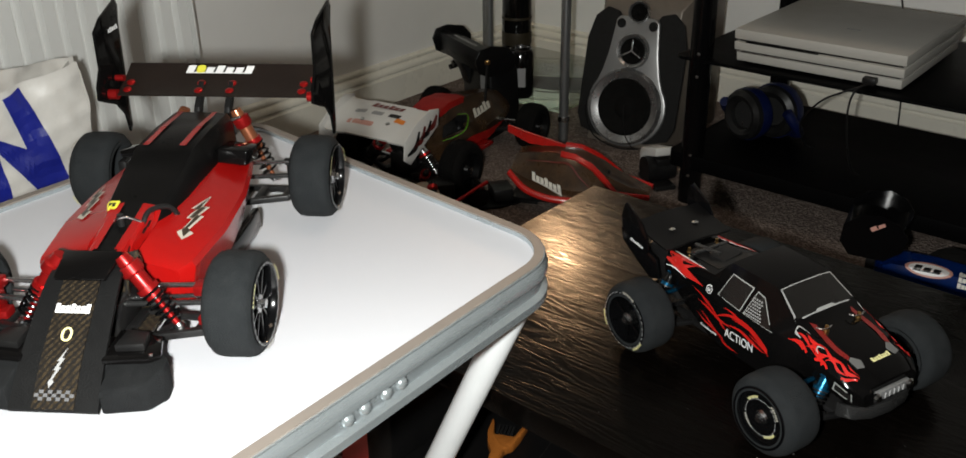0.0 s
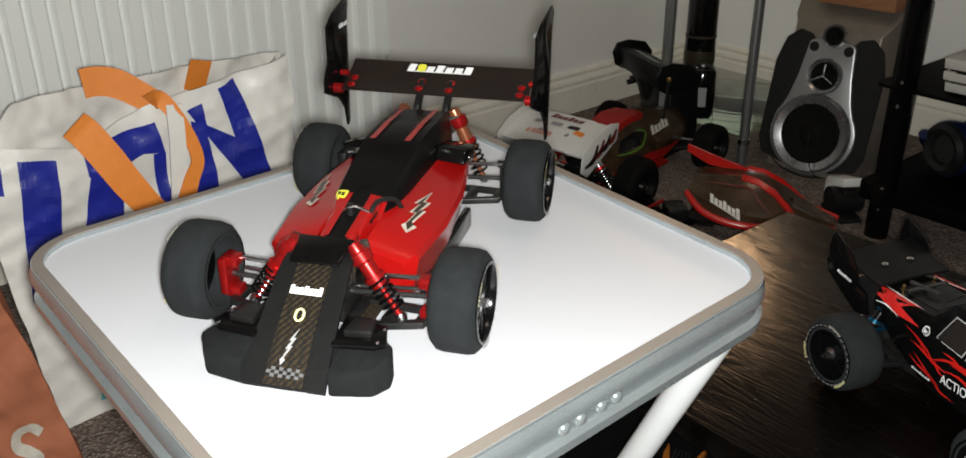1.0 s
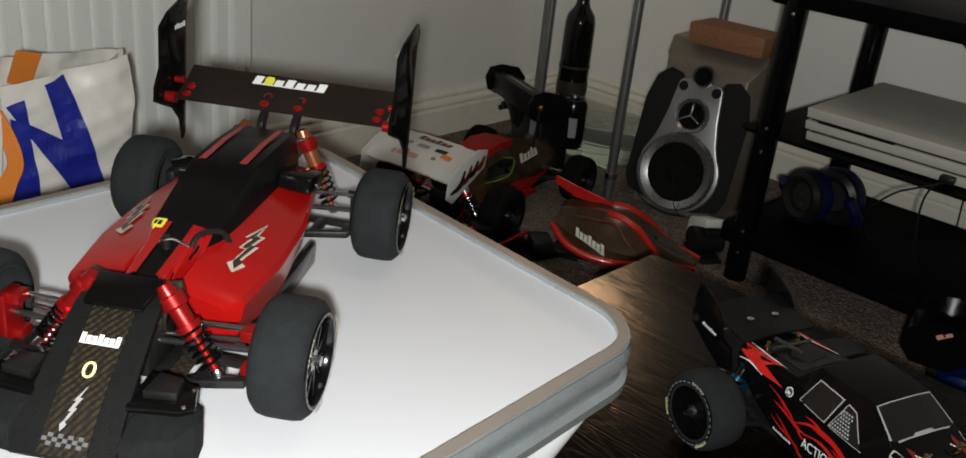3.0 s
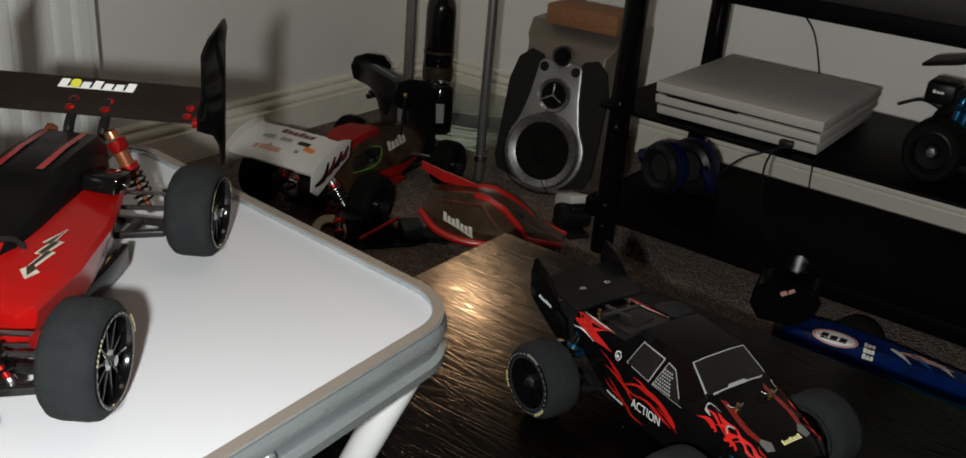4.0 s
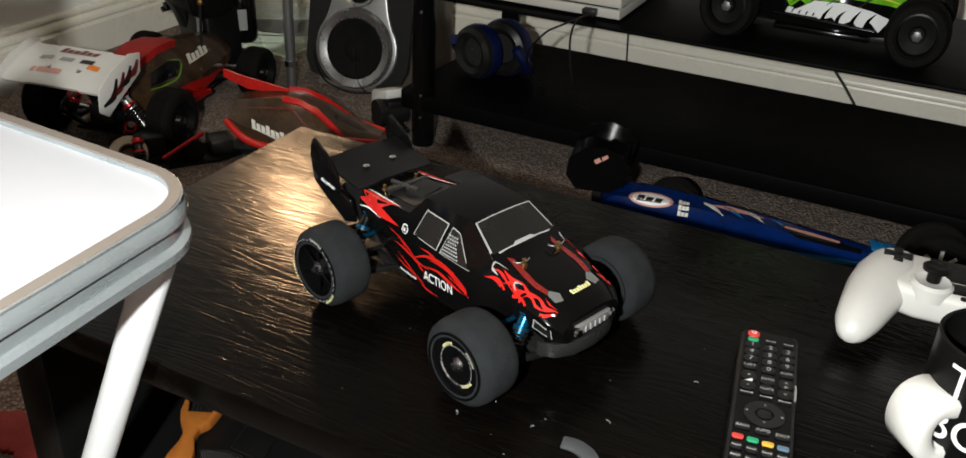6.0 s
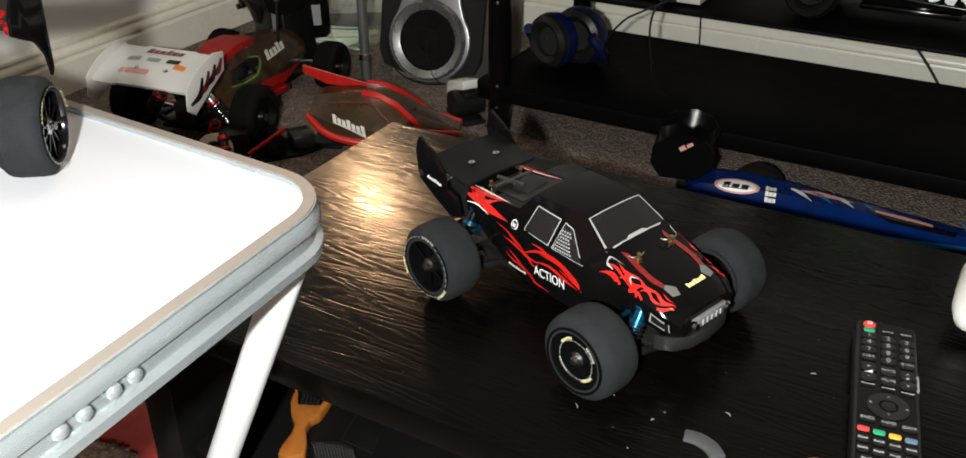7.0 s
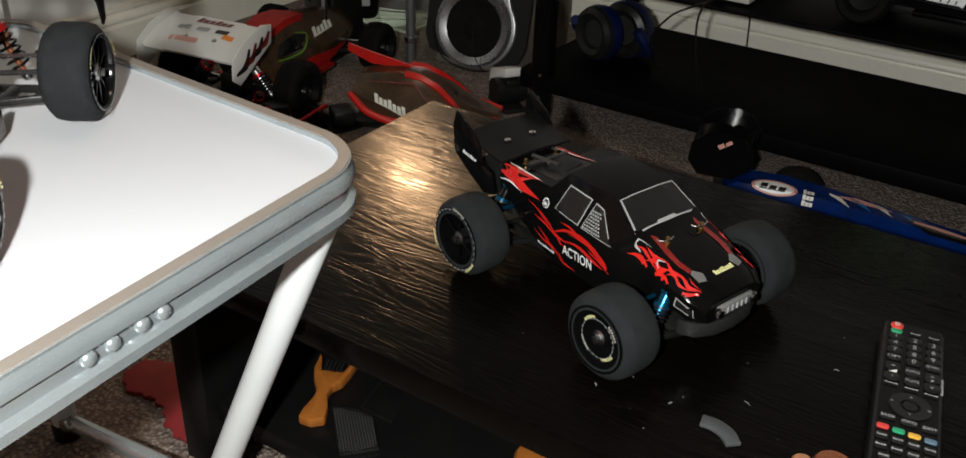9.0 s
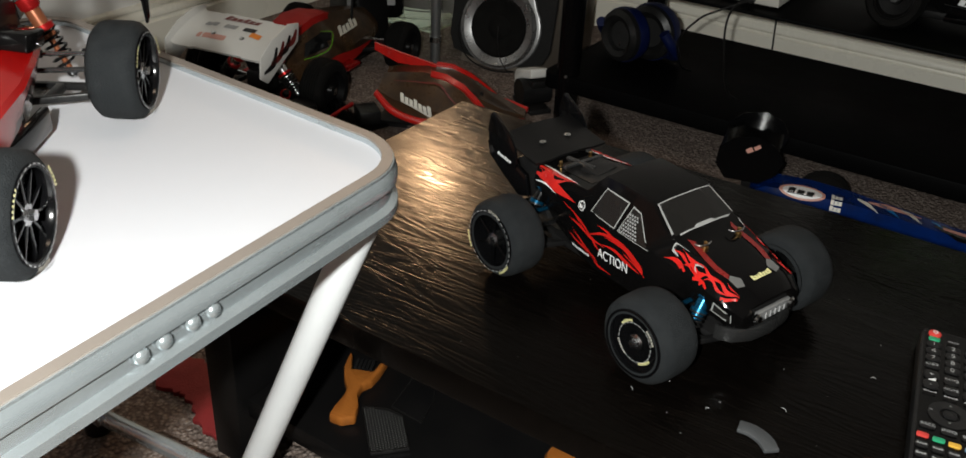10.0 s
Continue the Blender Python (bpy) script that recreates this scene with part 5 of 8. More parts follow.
def film_piece():
    t = thing("clear_plastic_offcut", pose(-0.315, 0.752, SHELF), "thin dark clear plastic offcut on the lower shelf", "plastic sheet")
    out = [(-0.016, -0.026), (0.022, -0.027), (0.013, 0.005), (0.0, 0.026), (-0.029, 0.034)]
    part("sheet", prism(B(), out, 0.0012, None, 0.0003), BLACKSATIN, t, "glossy dark sheet")
    ring = []
    for p in out:
        ring.append([(p[0], p[1], 0.001), (p[0], p[1], 0.0022), (p[0] * 0.97, p[1] * 0.97, 0.0022), (p[0] * 0.97, p[1] * 0.97, 0.001)])
    part("cut_edge", loft(B(), ring + [ring[0]], caps=False), SMOKED, t, "pale cut edge")
    return t


def wooden_knob():
    return tagged(part("wooden_disc", lathe(B(), [(0, 0), (0.018, 0), (0.0195, 0.003), (0.0195, 0.01), (0.017, 0.014), (0.006, 0.0155), (0, 0.0155)], pose(-0.151, 0.757, SHELF), 24), PALEWOOD), "round turned wooden disc on the lower shelf", "wooden disc")


def rubber_arc():
    pts = [(-0.014, 0.005), (-0.004, 0.005), (0.006, 0.0), (0.013, -0.009)]
    return tagged(part("rubber_offcut", prism(B(), ribbon(pts, [0.011, 0.012, 0.012, 0.011], 4), 0.003, pose(0.02, 0.699, TOP, 0, 0, 6), 0.0006), GREYRUBBER), "curved grey rubber offcut on the coffee table", "rubber strip")


def copper_cap():
    t = thing("copper_cap", pose(0.098, 0.697, TOP), "copper-coloured screw cap on the coffee table", "cap")
    part("shell", lathe(B(), [(0, 0), (0.0135, 0), (0.014, 0.001), (0.0135, 0.014), (0.012, 0.0165), (0, 0.0168)], None, 28), COPPER, t)
    part("rim_ring", lathe(B(), [(0.0136, 0.002), (0.0148, 0.002), (0.0148, 0.004), (0.0136, 0.004), (0.0136, 0.002)], None, 28), COPPER, t, "raised ring")
    part("side_tab", lathe(B(), [(0, 0), (0.007, 0), (0.0072, 0.009), (0.006, 0.0105), (0, 0.011)], pose(-0.019, -0.002, 0), 20), BRICKWOOD, t, "smaller dull cap joined to it")
    return t


def crumbs():
    rnd = random.Random(4)
    bm = B()
    for k in range(45):
        x, y = rnd.uniform(-0.3, 0.28), rnd.uniform(0.645, 0.95)
        r = rnd.uniform(0.0002, 0.0005)
        lathe(bm, [(0, 0), (r, 0), (r * 0.7, r), (0, r * 1.2)], pose(x, y, TOP), 5)
    for x, y, a, n in ((0.026, 0.741, -30, 0.005), (-0.075, 0.695, -50, 0.004), (-0.02, 0.708, 60, 0.003), (0.07, 0.82, 20, 0.004)):
        mm = pose(x, y, TOP + 0.0006, 0, 0, a)
        tube(bm, [mm @ Vector((-n / 2, 0, 0)), mm @ Vector((0, 0.001, 0)), mm @ Vector((n / 2, 0, 0))], 0.0003, 5, 3)
    return tagged(part("crumbs", bm, GREYPRINT), "pale crumbs and fibres scattered on the coffee table", "crumbs", kind="stuff")


def remote_control():
    t = thing("remote_control", pose(0.1245, 0.797, TOP, 0, 0, 9), "black television remote control with coloured keys", "remote control")
    body = prism(B(), rounded(0.046, 0.2, 0.006), 0.016, None, 0.003)
    part("case", body, BLACKPLASTIC, t, "black plastic case")
    part("face_plate", prism(B(), rounded(0.04, 0.192, 0.004), 0.0006, pose(0, 0, 0.0161)), SHINYBLACK, t, "glossy black face")
    z = 0.0168

    def key(x, y, w, h, material, label):
        return part("key", prism(B(), rounded(w, h, min(w, h) * 0.3, 3), 0.0014, pose(x, y, z), 0.0004), material, t, label)

    def word(text, x, y, size, width=None):
        bm = letters(text, size, 0.0001, width)
        return part("key_print", moved(bm, pose(x, y, z + 0.0016)), KEYPRINT, t, "white printed key mark", 0)

    def print_bar(x, y, w, h=0.0016):
        return part("key_print", moved(quad_bars(bars(w, h, 4, 0.2)), pose(x, y, z + 0.0016)), KEYPRINT, t, "small white key print", 0)

    part("power_key", lathe(B(), [(0, 0), (0.0048, 0), (0.0048, 0.0016), (0.004, 0.0022), (0, 0.0024)], pose(-0.013, 0.09, z), 20), REDKEY, t, "round red power key")
    part("power_mark", lathe(B(), [(0.0014, 0.0026), (0.002, 0.0026), (0.002, 0.0028), (0.0014, 0.0028), (0.0014, 0.0026)], pose(-0.013, 0.09, z), 16), WHITEPRINT, t, "white ring mark")
    key(-0.013, 0.0825, 0.0085, 0.005, GREENKEY, "green key")
    xs = (-0.013, 0.001, 0.0145)
    for x in xs[1:]:
        print_bar(x, 0.083, 0.008)
    for r, row in enumerate(("123", "456", "789")):
        for c, ch in enumerate(row):
            y = 0.0745 - r * 0.0098 - c * 0.0012
            key(xs[c], y, 0.0105, 0.0078, BLACKPLASTIC, "black number key")
            word(ch, xs[c], y, 0.0068)
    y = 0.0745 - 3 * 0.0098
    for c, (x, txt) in enumerate(zip(xs, ("LIST", "0", "Q.VIEW"))):
        yy = y - c * 0.0012
        key(x, yy, 0.0105, 0.0075, BLACKPLASTIC, "black key")
        if txt == "0":
            word(txt, x, yy, 0.0068)
        else:
            word(txt, x, yy, 0.0034, 0.009)
    for c, marks in enumerate((("+", "-"), ("RATIO", "MUTE"), ("^", "v"))):
        for k, txt in enumerate(marks):
            yy = 0.0318 - k * 0.0125 - c * 0.0012
            key(xs[c], yy, 0.0105, 0.0105, BLACKPLASTIC, "black key")
            word(txt, xs[c], yy, 0.006 if len(txt) == 1 else 0.0036, None if len(txt) == 1 else 0.0095)
    word("P", xs[2], 0.0245, 0.005)
    part("key_print", moved(quad_bars([[(-0.003, -0.002), (0.003, -0.002), (0.003, 0.0022)]]), pose(xs[0], 0.0256, z + 0.0016)), WHITEPRINT, t, "white wedge mark", 0)
    for c in range(3):
        print_bar(xs[c], 0.0095 - c * 0.0012, 0.0095)
    part("ring_key", lathe(B(), [(0.007, 0), (0.0145, 0), (0.0145, 0.001), (0.007, 0.001), (0.007, 0)], pose(0.001, -0.012, z), 28), BLACKPLASTIC, t, "black ring of arrow keys")
    key(0.001, -0.012, 0.009, 0.009, BLACKPLASTIC, "black centre key")
    for ch, x, yy in (("<", -0.0115, -0.012), (">", 0.0135, -0.013), ("^", 0.001, -0.003), ("v", 0.001, -0.022)):
        word(ch, x, yy, 0.0042)
    for c, txt in enumerate(("BACK", "INFO", "EXIT")):
        key(xs[c], -0.0305 - c * 0.0012, 0.0105, 0.006, BLACKPLASTIC, "black key")
        word(txt, xs[c], -0.0305 - c * 0.0012, 0.0038, 0.0095)
    for k, (mm, lab) in enumerate(((REDKEY, "red key"), (GREENKEY, "green key"), (YELLOWKEY, "amber key"), (BLUEKEY, "grey-blue key"))):
        key(-0.0155 + k * 0.0103, -0.0425 - k * 0.0009, 0.0082, 0.0048, mm, lab)
    for r in range(4):
        for c in range(4 if r < 2 else 3):
            x = -0.0155 + c * 0.0103 if r < 2 else xs[c]
            key(x, -0.053 - r * 0.0105 - c * 0.0008, 0.0082, 0.0065, BLACKPLASTIC, "black key")
            print_bar(x, -0.053 - r * 0.0105 - c * 0.0008, 0.0068, 0.002)
    part("side_print", moved(quad_bars(bars(0.02, 0.0018, 7)), pose(0.0215, 0.022, z + 0.0004, 0, 0, 90)), KEYPRINT, t, "tiny white print", 0)
    return t


def ellipse_ring(c, rx, ry, z, n=20):
    return [(c[0] + rx * math.cos(2 * math.pi * k / n), c[1] + ry * math.sin(2 * math.pi * k / n), z) for k in range(n)]


def game_controller():
    t = thing("game_controller", pose(0.247, 1.0, TOP, 0, 0, 4) @ Matrix.Diagonal((1.12, 1.12, 1.12, 1)), "white wireless game controller lying on the coffee table", "controller")
    bm = prism(B(), [(-0.07, -0.01), (-0.072, 0.03), (-0.055, 0.043), (-0.02, 0.04), (0.02, 0.04), (0.055, 0.043), (0.072, 0.03), (0.07, -0.01), (0.035, -0.022), (-0.035, -0.022)], 0.026, pose(0, 0, 0.016), 0.007, 4)
    part("shell", bm, PADWHITE, t, "white plastic shell", 60)
    for s in (1, -1):
        rings = []
        for f, (x, y, z, rx, rz) in enumerate(((-0.052, 0.034, 0.031, 0.02, 0.014), (-0.056, 0.015, 0.03, 0.024, 0.0165), (-0.062, -0.008, 0.028, 0.023, 0.017), (-0.068, -0.032, 0.024, 0.0195, 0.016), (-0.072, -0.048, 0.0205, 0.0165, 0.0145), (-0.0745, -0.06, 0.0175, 0.0115, 0.0105), (-0.0755, -0.066, 0.016, 0.005, 0.005))):
            rings.append([(s * (-x) + rx * math.cos(a), y, z + rz * math.sin(a)) for a in np.linspace(0, 2 * math.pi, 20, endpoint=False)])
        part("grip", loft(B(), rings), PADWHITE, t, "rounded white hand grip", 60)
        part("stick_base", lathe(B(), [(0.0, 0), (0.0155, 0), (0.0155, 0.01), (0.013, 0.0125), (0.011, 0.0115), (0, 0.0115)], pose(s * 0.027, -0.009, 0.034), 28), PADWHITE, t, "white stick well")
        st = part("thumb_stick", lathe(B(), [(0, 0), (0.005, 0), (0.005, 0.008), (0.0095, 0.0095), (0.0098, 0.012), (0.008, 0.0128), (0.0065, 0.0115), (0, 0.0112)], pose(s * 0.027, -0.009, 0.046), 28), BLACKSATIN, t, "black rubber thumb stick")
        part("shoulder_button", box(B(), (s * 0.05, 0.041, 0.03), (0.026, 0.01, 0.014), 0.003), BLACKSATIN, t, "black shoulder button")
    part("touch_pad", box(B(), (0, 0.019, 0.0415), (0.056, 0.032, 0.003), 0.001), BLACKSATIN, t, "black touch pad")
    part("centre_strip", prism(B(), [(-0.012, -0.004), (0.012, -0.004), (0.02, 0.012), (-0.02, 0.012)], 0.0012, pose(0, -0.011, 0.0415), 0.0003), BLACKSATIN, t, "black centre strip")
    for a in range(4):
        mm = pose(-0.052, 0.022, 0.0445, 0, 0, 90 * a)
        part("direction_key", prism(B(), [(0.0025, -0.0032), (0.0105, -0.0036), (0.0105, 0.0036), (0.0025, 0.0032), (0.0012, 0.0)], 0.003, mm, 0.0006), BLACKSATIN, t, "black direction key")
        part("action_button", lathe(B(), [(0, 0), (0.005, 0), (0.005, 0.0022), (0.0042, 0.003), (0, 0.003)], pose(0.052 + 0.0095 * math.cos(radians(90 * a)), 0.022 + 0.0095 * math.sin(radians(90 * a)), 0.044), 16), BLACKSATIN, t, "black round button")
    part("home_button", lathe(B(), [(0, 0), (0.0045, 0), (0.004, 0.0012), (0, 0.0012)], pose(0, -0.012, 0.0425), 16), BLACKGLOSS, t, "round black home button")
    part("socket_slot", prism(B(), rounded(0.014, 0.005, 0.002), 0.001, pose(0, -0.0195, 0.0415)), BLACKSATIN, t, "black socket slot")
    return t


def mug():
    t = thing("mug", pose(0.262, 0.842, TOP), "black mug with large white lettering and white handle", "mug")
    part("cup", lathe(B(), [(0, 0), (0.038, 0), (0.0405, 0.003), (0.041, 0.095), (0.0395, 0.0965), (0.038, 0.095), (0.037, 0.006), (0, 0.004)], None, 48), BLACKSATIN, t, "black printed ceramic cup")
    bm = B()
    line = smooth_path([(-0.036, 0, 0.055), (-0.046, 0, 0.056), (-0.054, 0, 0.052), (-0.058, 0, 0.042), (-0.056, 0, 0.028), (-0.048, 0, 0.017), (-0.036, 0, 0.015)], 4)
    rings = []
    for k, c in enumerate(line):
        d = (line[min(k + 1, len(line) - 1)] - line[max(k - 1, 0)]).normalized()
        q = Vector((d.z, 0, -d.x)) * 0.0075
        rings.append([(c.x + q.x * a, b, c.z + q.z * a) for a, b in ((1, -0.015), (0.6, -0.0175), (-0.6, -0.0175), (-1, -0.015), (-1, 0.015), (-0.6, 0.0175), (0.6, 0.0175), (1, 0.015))])
    part("handle", moved(loft(bm, rings), pose(0, 0, 0, 0, 0, 42)), WHITEPLASTIC, t, "broad white handle", 60)
    for text, z, w, turn in (("THE", 0.074, 0.055, 94), ("BOSS", 0.038, 0.074, 88)):
        bm = letters(text, 0.034, 0.0002, w)
        bmesh.ops.triangulate(bm, faces=bm.faces)
        bmesh.ops.subdivide_edges(bm, edges=bm.edges[:], cuts=2)
        for v in bm.verts:
            a = v.co.x / 0.0413 - radians(turn)
            r = 0.0413 + max(0, v.co.z) + 0.0003
            v.co = (r * math.cos(a), r * math.sin(a), z + v.co.y)
        part("lettering", bm, WHITEPRINT, t, "large white printed word", 0)
    return t


wooden_scraper()
mesh_patch()
film_piece()
wooden_knob()
rubber_arc()
copper_cap()
crumbs()
remote_control()
game_controller()
mug()


def red_cloth():
    line = [(-0.655, 0.7), (-0.625, 0.699), (-0.595, 0.702), (-0.565, 0.694), (-0.535, 0.674), (-0.505, 0.656)]
    out = [(x + 0.003 * math.sin(37 * k), y + 0.003 * math.cos(23 * k)) for k, (x, y) in enumerate(ribbon(line, [0.03, 0.062, 0.055, 0.05, 0.045, 0.02], 5))]
    bm = prism(B(), out, 0.006, pose(0, 0, 0.0005), 0.001)
    return tagged(part("red_cloth", bm, REDCLOTH), "torn red cloth lying on the carpet", "cloth")


red_cloth()


# ---- radiator on the left wall
def radiator():
    t = thing("radiator", LEFT_TURN @ pose(0.054, -1.585, 0.1), "white enamelled panel radiator with upright ribs", "radiator")
    L, H, n = 1.27, 0.56, 36
    pitch = L / n
    for s, x in ((1, 0.075), (-1, 0.02)):
        pts = []
        for k in range(n):
            y = k * pitch - L / 2 + 0.6
            pts += [(0.0, y), (0.0, y + pitch * 0.06), (0.011, y + pitch * 0.22), (0.011, y + pitch * 0.78), (0.0, y + pitch * 0.94)]
        pts.append((0.0, L / 2 + 0.6))
        rings = []
        for z, f in ((0, 0.0), (0.012, 0.15), (0.035, 1.0), (H - 0.035, 1.0), (H - 0.012, 0.15), (H, 0.0)):
            rings.append([(x + s * a * f, y, z) for a, y in pts] + [(x - s * 0.006, y, z) for a, y in pts[::-1]])
        part("panel", loft(B(), rings), RADIATOR, t, "ribbed white steel panel", 30)
    part("top_grille", box(B(), (0.048, 0.6, H + 0.004), (0.07, L, 0.008), 0.002), RADIATOR, t, "white top grille")
    part("end_cover", box(B(), (0.048, 0.6 + L / 2 + 0.003, H / 2), (0.078, 0.004, H - 0.01), 0.001), RADIATOR, t, "white end cover")
    part("wall_bracket", box(B(), (-0.018, 0.3, 0.3), (0.066, 0.04, 0.3), 0.002), RADIATOR, t, "white wall bracket")
    part("pipe", tube(B(), [(0.05, 0.6 - L / 2 + 0.02, 0.0), (0.05, 0.6 - L / 2 + 0.02, -0.05), (0.05, 0.6 - L / 2 + 0.02, -0.099)], 0.0075, 12), RADIATOR, t, "white painted pipe")
    part("pipe", tube(B(), [(0.05, 0.42, 0.0), (0.05, 0.42, -0.05), (0.05, 0.42, -0.099)], 0.0075, 12), RADIATOR, t, "white painted pipe")
    return t


radiator()


# ---- bags
def crumple(bm, amount, scale, seed, axis=0):
    off = Vector((seed * 3.1, seed * 1.7, seed))
    for v in bm.verts:
        k = noise.noise(v.co * scale + off) + 0.5 * noise.noise(v.co * scale * 2.7 + off)
        v.co[axis] += amount * k
    return bm


def folds(bm, depth):
    """Sharp creases that run down and across a hanging cloth."""
    for v in bm.verts:
        k = noise.noise(Vector((v.co.y * 22 + v.co.z * 14, v.co.z * 5, 3.0)))
        q = noise.noise(Vector((v.co.y * 9 - v.co.z * 26, v.co.z * 9, 8.0)))
        v.co.x += depth * ((1 - abs(k) * 2.2) + 0.6 * (1 - abs(q) * 2.2))
    return bm


def sheet(rows, thick=0.0012):
    """A cloth panel over rows of points."""
    bm = B()
    grid = [[bm.verts.new(p) for p in row] for row in rows]
    for a, b in zip(grid, grid[1:]):
        for k in range(len(a) - 1):
            bm.faces.new((a[k], a[k + 1], b[k + 1], b[k]))
    return bm


def shopping_bag():
    t = thing("shopping_bag", pose(0, 0, 0), "white woven shopping bag with blue print and orange handles", "bag")
    top_y = [0.238, 0.362, 0.461, 0.576, 0.651]
    top_z = [0.392, 0.368, 0.402, 0.418, 0.430]

    def edge_z(y):
        return float(np.interp(y, top_y, top_z))

    def front_point(u, v):
        y = (0.272 + 0.373 * u) * (1 - v) + (0.238 + 0.415 * u) * v
        return Vector((-1.022 - 0.012 * v, y, edge_z(0.238 + 0.415 * u) * v))

    def back_point(u, v):
        yt = 0.27 + 0.44 * u
        zt = float(np.interp(yt, [0.27, 0.31, 0.42, 0.55, 0.72], [0.375, 0.421, 0.419, 0.413, 0.4]))
        y = (0.30 + 0.36 * u) * (1 - v) + yt * v
        return Vector((-1.085 - 0.19 * (y - 0.3), y, zt * v))

    n, m = 80, 72
    bm = sheet([[front_point(i / n, j / m) for i in range(n + 1)] for j in range(m + 1)])
    front = part("front_panel", folds(crumple(crumple(bm, 0.011, 7, 1), 0.004, 19, 4), 0.0045), BAGWHITE, t, "white woven front panel", 80)
    bm = sheet([[back_point(i / n, j / m) for i in range(n + 1)] for j in range(m + 1)])
    part("back_panel", folds(crumple(crumple(bm, 0.012, 8, 2), 0.005, 24, 6), 0.005), BAGWHITE, t, "white woven back panel", 80)
    tree = tree_of(front)
    for name, u in (("side_panel", 0.0), ("side_panel", 1.0)):
        rows = []
        for j in range(m + 1):
            a, b = front.data.vertices[j * (n + 1) + (0 if u == 0 else n)].co, back_point(u, j / m)
            row = []
            for i in range(13):
                f = i / 12
                q = a.lerp(b, f)
                fold = math.sin(math.pi * f) * (0.02 + 0.035 * j / m)
                q.y += fold * (1 if u == 0 else -1) * 0.8
                q.z -= math.sin(math.pi * f) * 0.03 * (j / m) ** 3
                row.append(q)
            rows.append(row)
        part(name, crumple(sheet(rows), 0.004, 14, 3 + u, 1), BAGWHITE, t, "creased white side panel", 80)
    part("base_panel", box(B(), (-1.062, 0.47, 0.003), (0.07, 0.36, 0.004), 0.001), BAGWHITE, t, "white base panel")
    face = pose(-0.96, 0, 0, 90, 0, 90)
    shapes = {
        "print_block": [(0.243, 0.385), (0.274, 0.376), (0.269, 0.332), (0.241, 0.344)],
        "print_bar": [(0.291, 0.369), (0.335, 0.358), (0.313, 0.172), (0.273, 0.188)],
    }
    for k, (name, pts) in enumerate(shapes.items()):
        decal(name, [pts], face, tree, BAGBLUE, t, "dark blue print", 0.0036, 16)
    arch = [[(0.35, 0.25), (0.369, 0.329), (0.409, 0.338), (0.401, 0.252)], [(0.367, 0.329), (0.365, 0.366), (0.459, 0.379), (0.468, 0.335), (0.44, 0.34), (0.409, 0.334)], [(0.452, 0.337), (0.468, 0.336), (0.466, 0.255), (0.449, 0.255)]]
    for k, q in enumerate(arch):
        decal("print_arch", [q], face, tree, BAGBLUE, t, "dark blue print", 0.0036 + 0.0002 * k, 14)
    zig = [[(0.503, 0.384), (0.523, 0.391), (0.527, 0.36), (0.601, 0.31), (0.607, 0.25), (0.58, 0.25)], [(0.506, 0.37), (0.525, 0.36), (0.532, 0.25), (0.487, 0.25), (0.509, 0.327)], [(0.547, 0.406), (0.573, 0.414), (0.617, 0.25), (0.582, 0.25)]]
    for k, q in enumerate(zig):
        decal("print_zigzag", [q], face, tree, BAGBLUE, t, "dark blue print", 0.0036 + 0.0002 * k, 14)
    for k in range(4):
        decal("print_stripe", [[(0.325 + k * 0.012, 0.02), (0.332 + k * 0.012, 0.02), (0.342 + k * 0.012, 0.06), (0.335 + k * 0.012, 0.06)]], face, tree, CYANPRINT, t, "pale cyan stripe", 0.0036, 6)
    # handles of folded webbing
    def webbing(points, w, lift_dir=Vector((1, 0, 0)), widths=(1,)):
        path = smooth_path(points, 7)
        ws = np.interp(np.linspace(0, 1, len(path)), np.linspace(0, 1, max(2, len(widths))), list(widths) * (2 if len(widths) == 1 else 1))
        rings = []
        for i, p in enumerate(path):
            d = (path[min(i + 1, len(path) - 1)] - path[max(i - 1, 0)]).normalized()
            s = d.cross(lift_dir).normalized() * w * ws[i] / 2
            o = lift_dir * 0.0012
            rings.append([p - s - o, p + s - o, p + s + o, p - s + o])
        return loft(B(), rings)

    part("handle", webbing([(-1.018, 0.361, 0.399), (-1.006, 0.37, 0.387), (-0.998, 0.387, 0.355), (-0.992, 0.406, 0.316), (-0.99, 0.434, 0.272), (-0.99, 0.462, 0.266), (-0.994, 0.485, 0.305), (-0.997, 0.497, 0.33), (-1.003, 0.487, 0.373), (-1.012, 0.468, 0.409), (-1.03, 0.458, 0.404)], 0.031, Vector((1, 0, 0)), [1.2, 1.25, 1.25, 1.2, 1.05, 0.8, 0.65, 0.55, 0.55, 0.65, 0.9]), BAGORANGE, t, "orange webbing handle hanging in front", 60)
    part("handle_backing", webbing([(-1.008, 0.481, 0.402), (-1.0, 0.476, 0.36), (-0.998, 0.471, 0.32), (-1.0, 0.466, 0.272)], 0.021, Vector((1, 0, 0))), BAGWHITE, t, "white back of the twisted handle", 60)
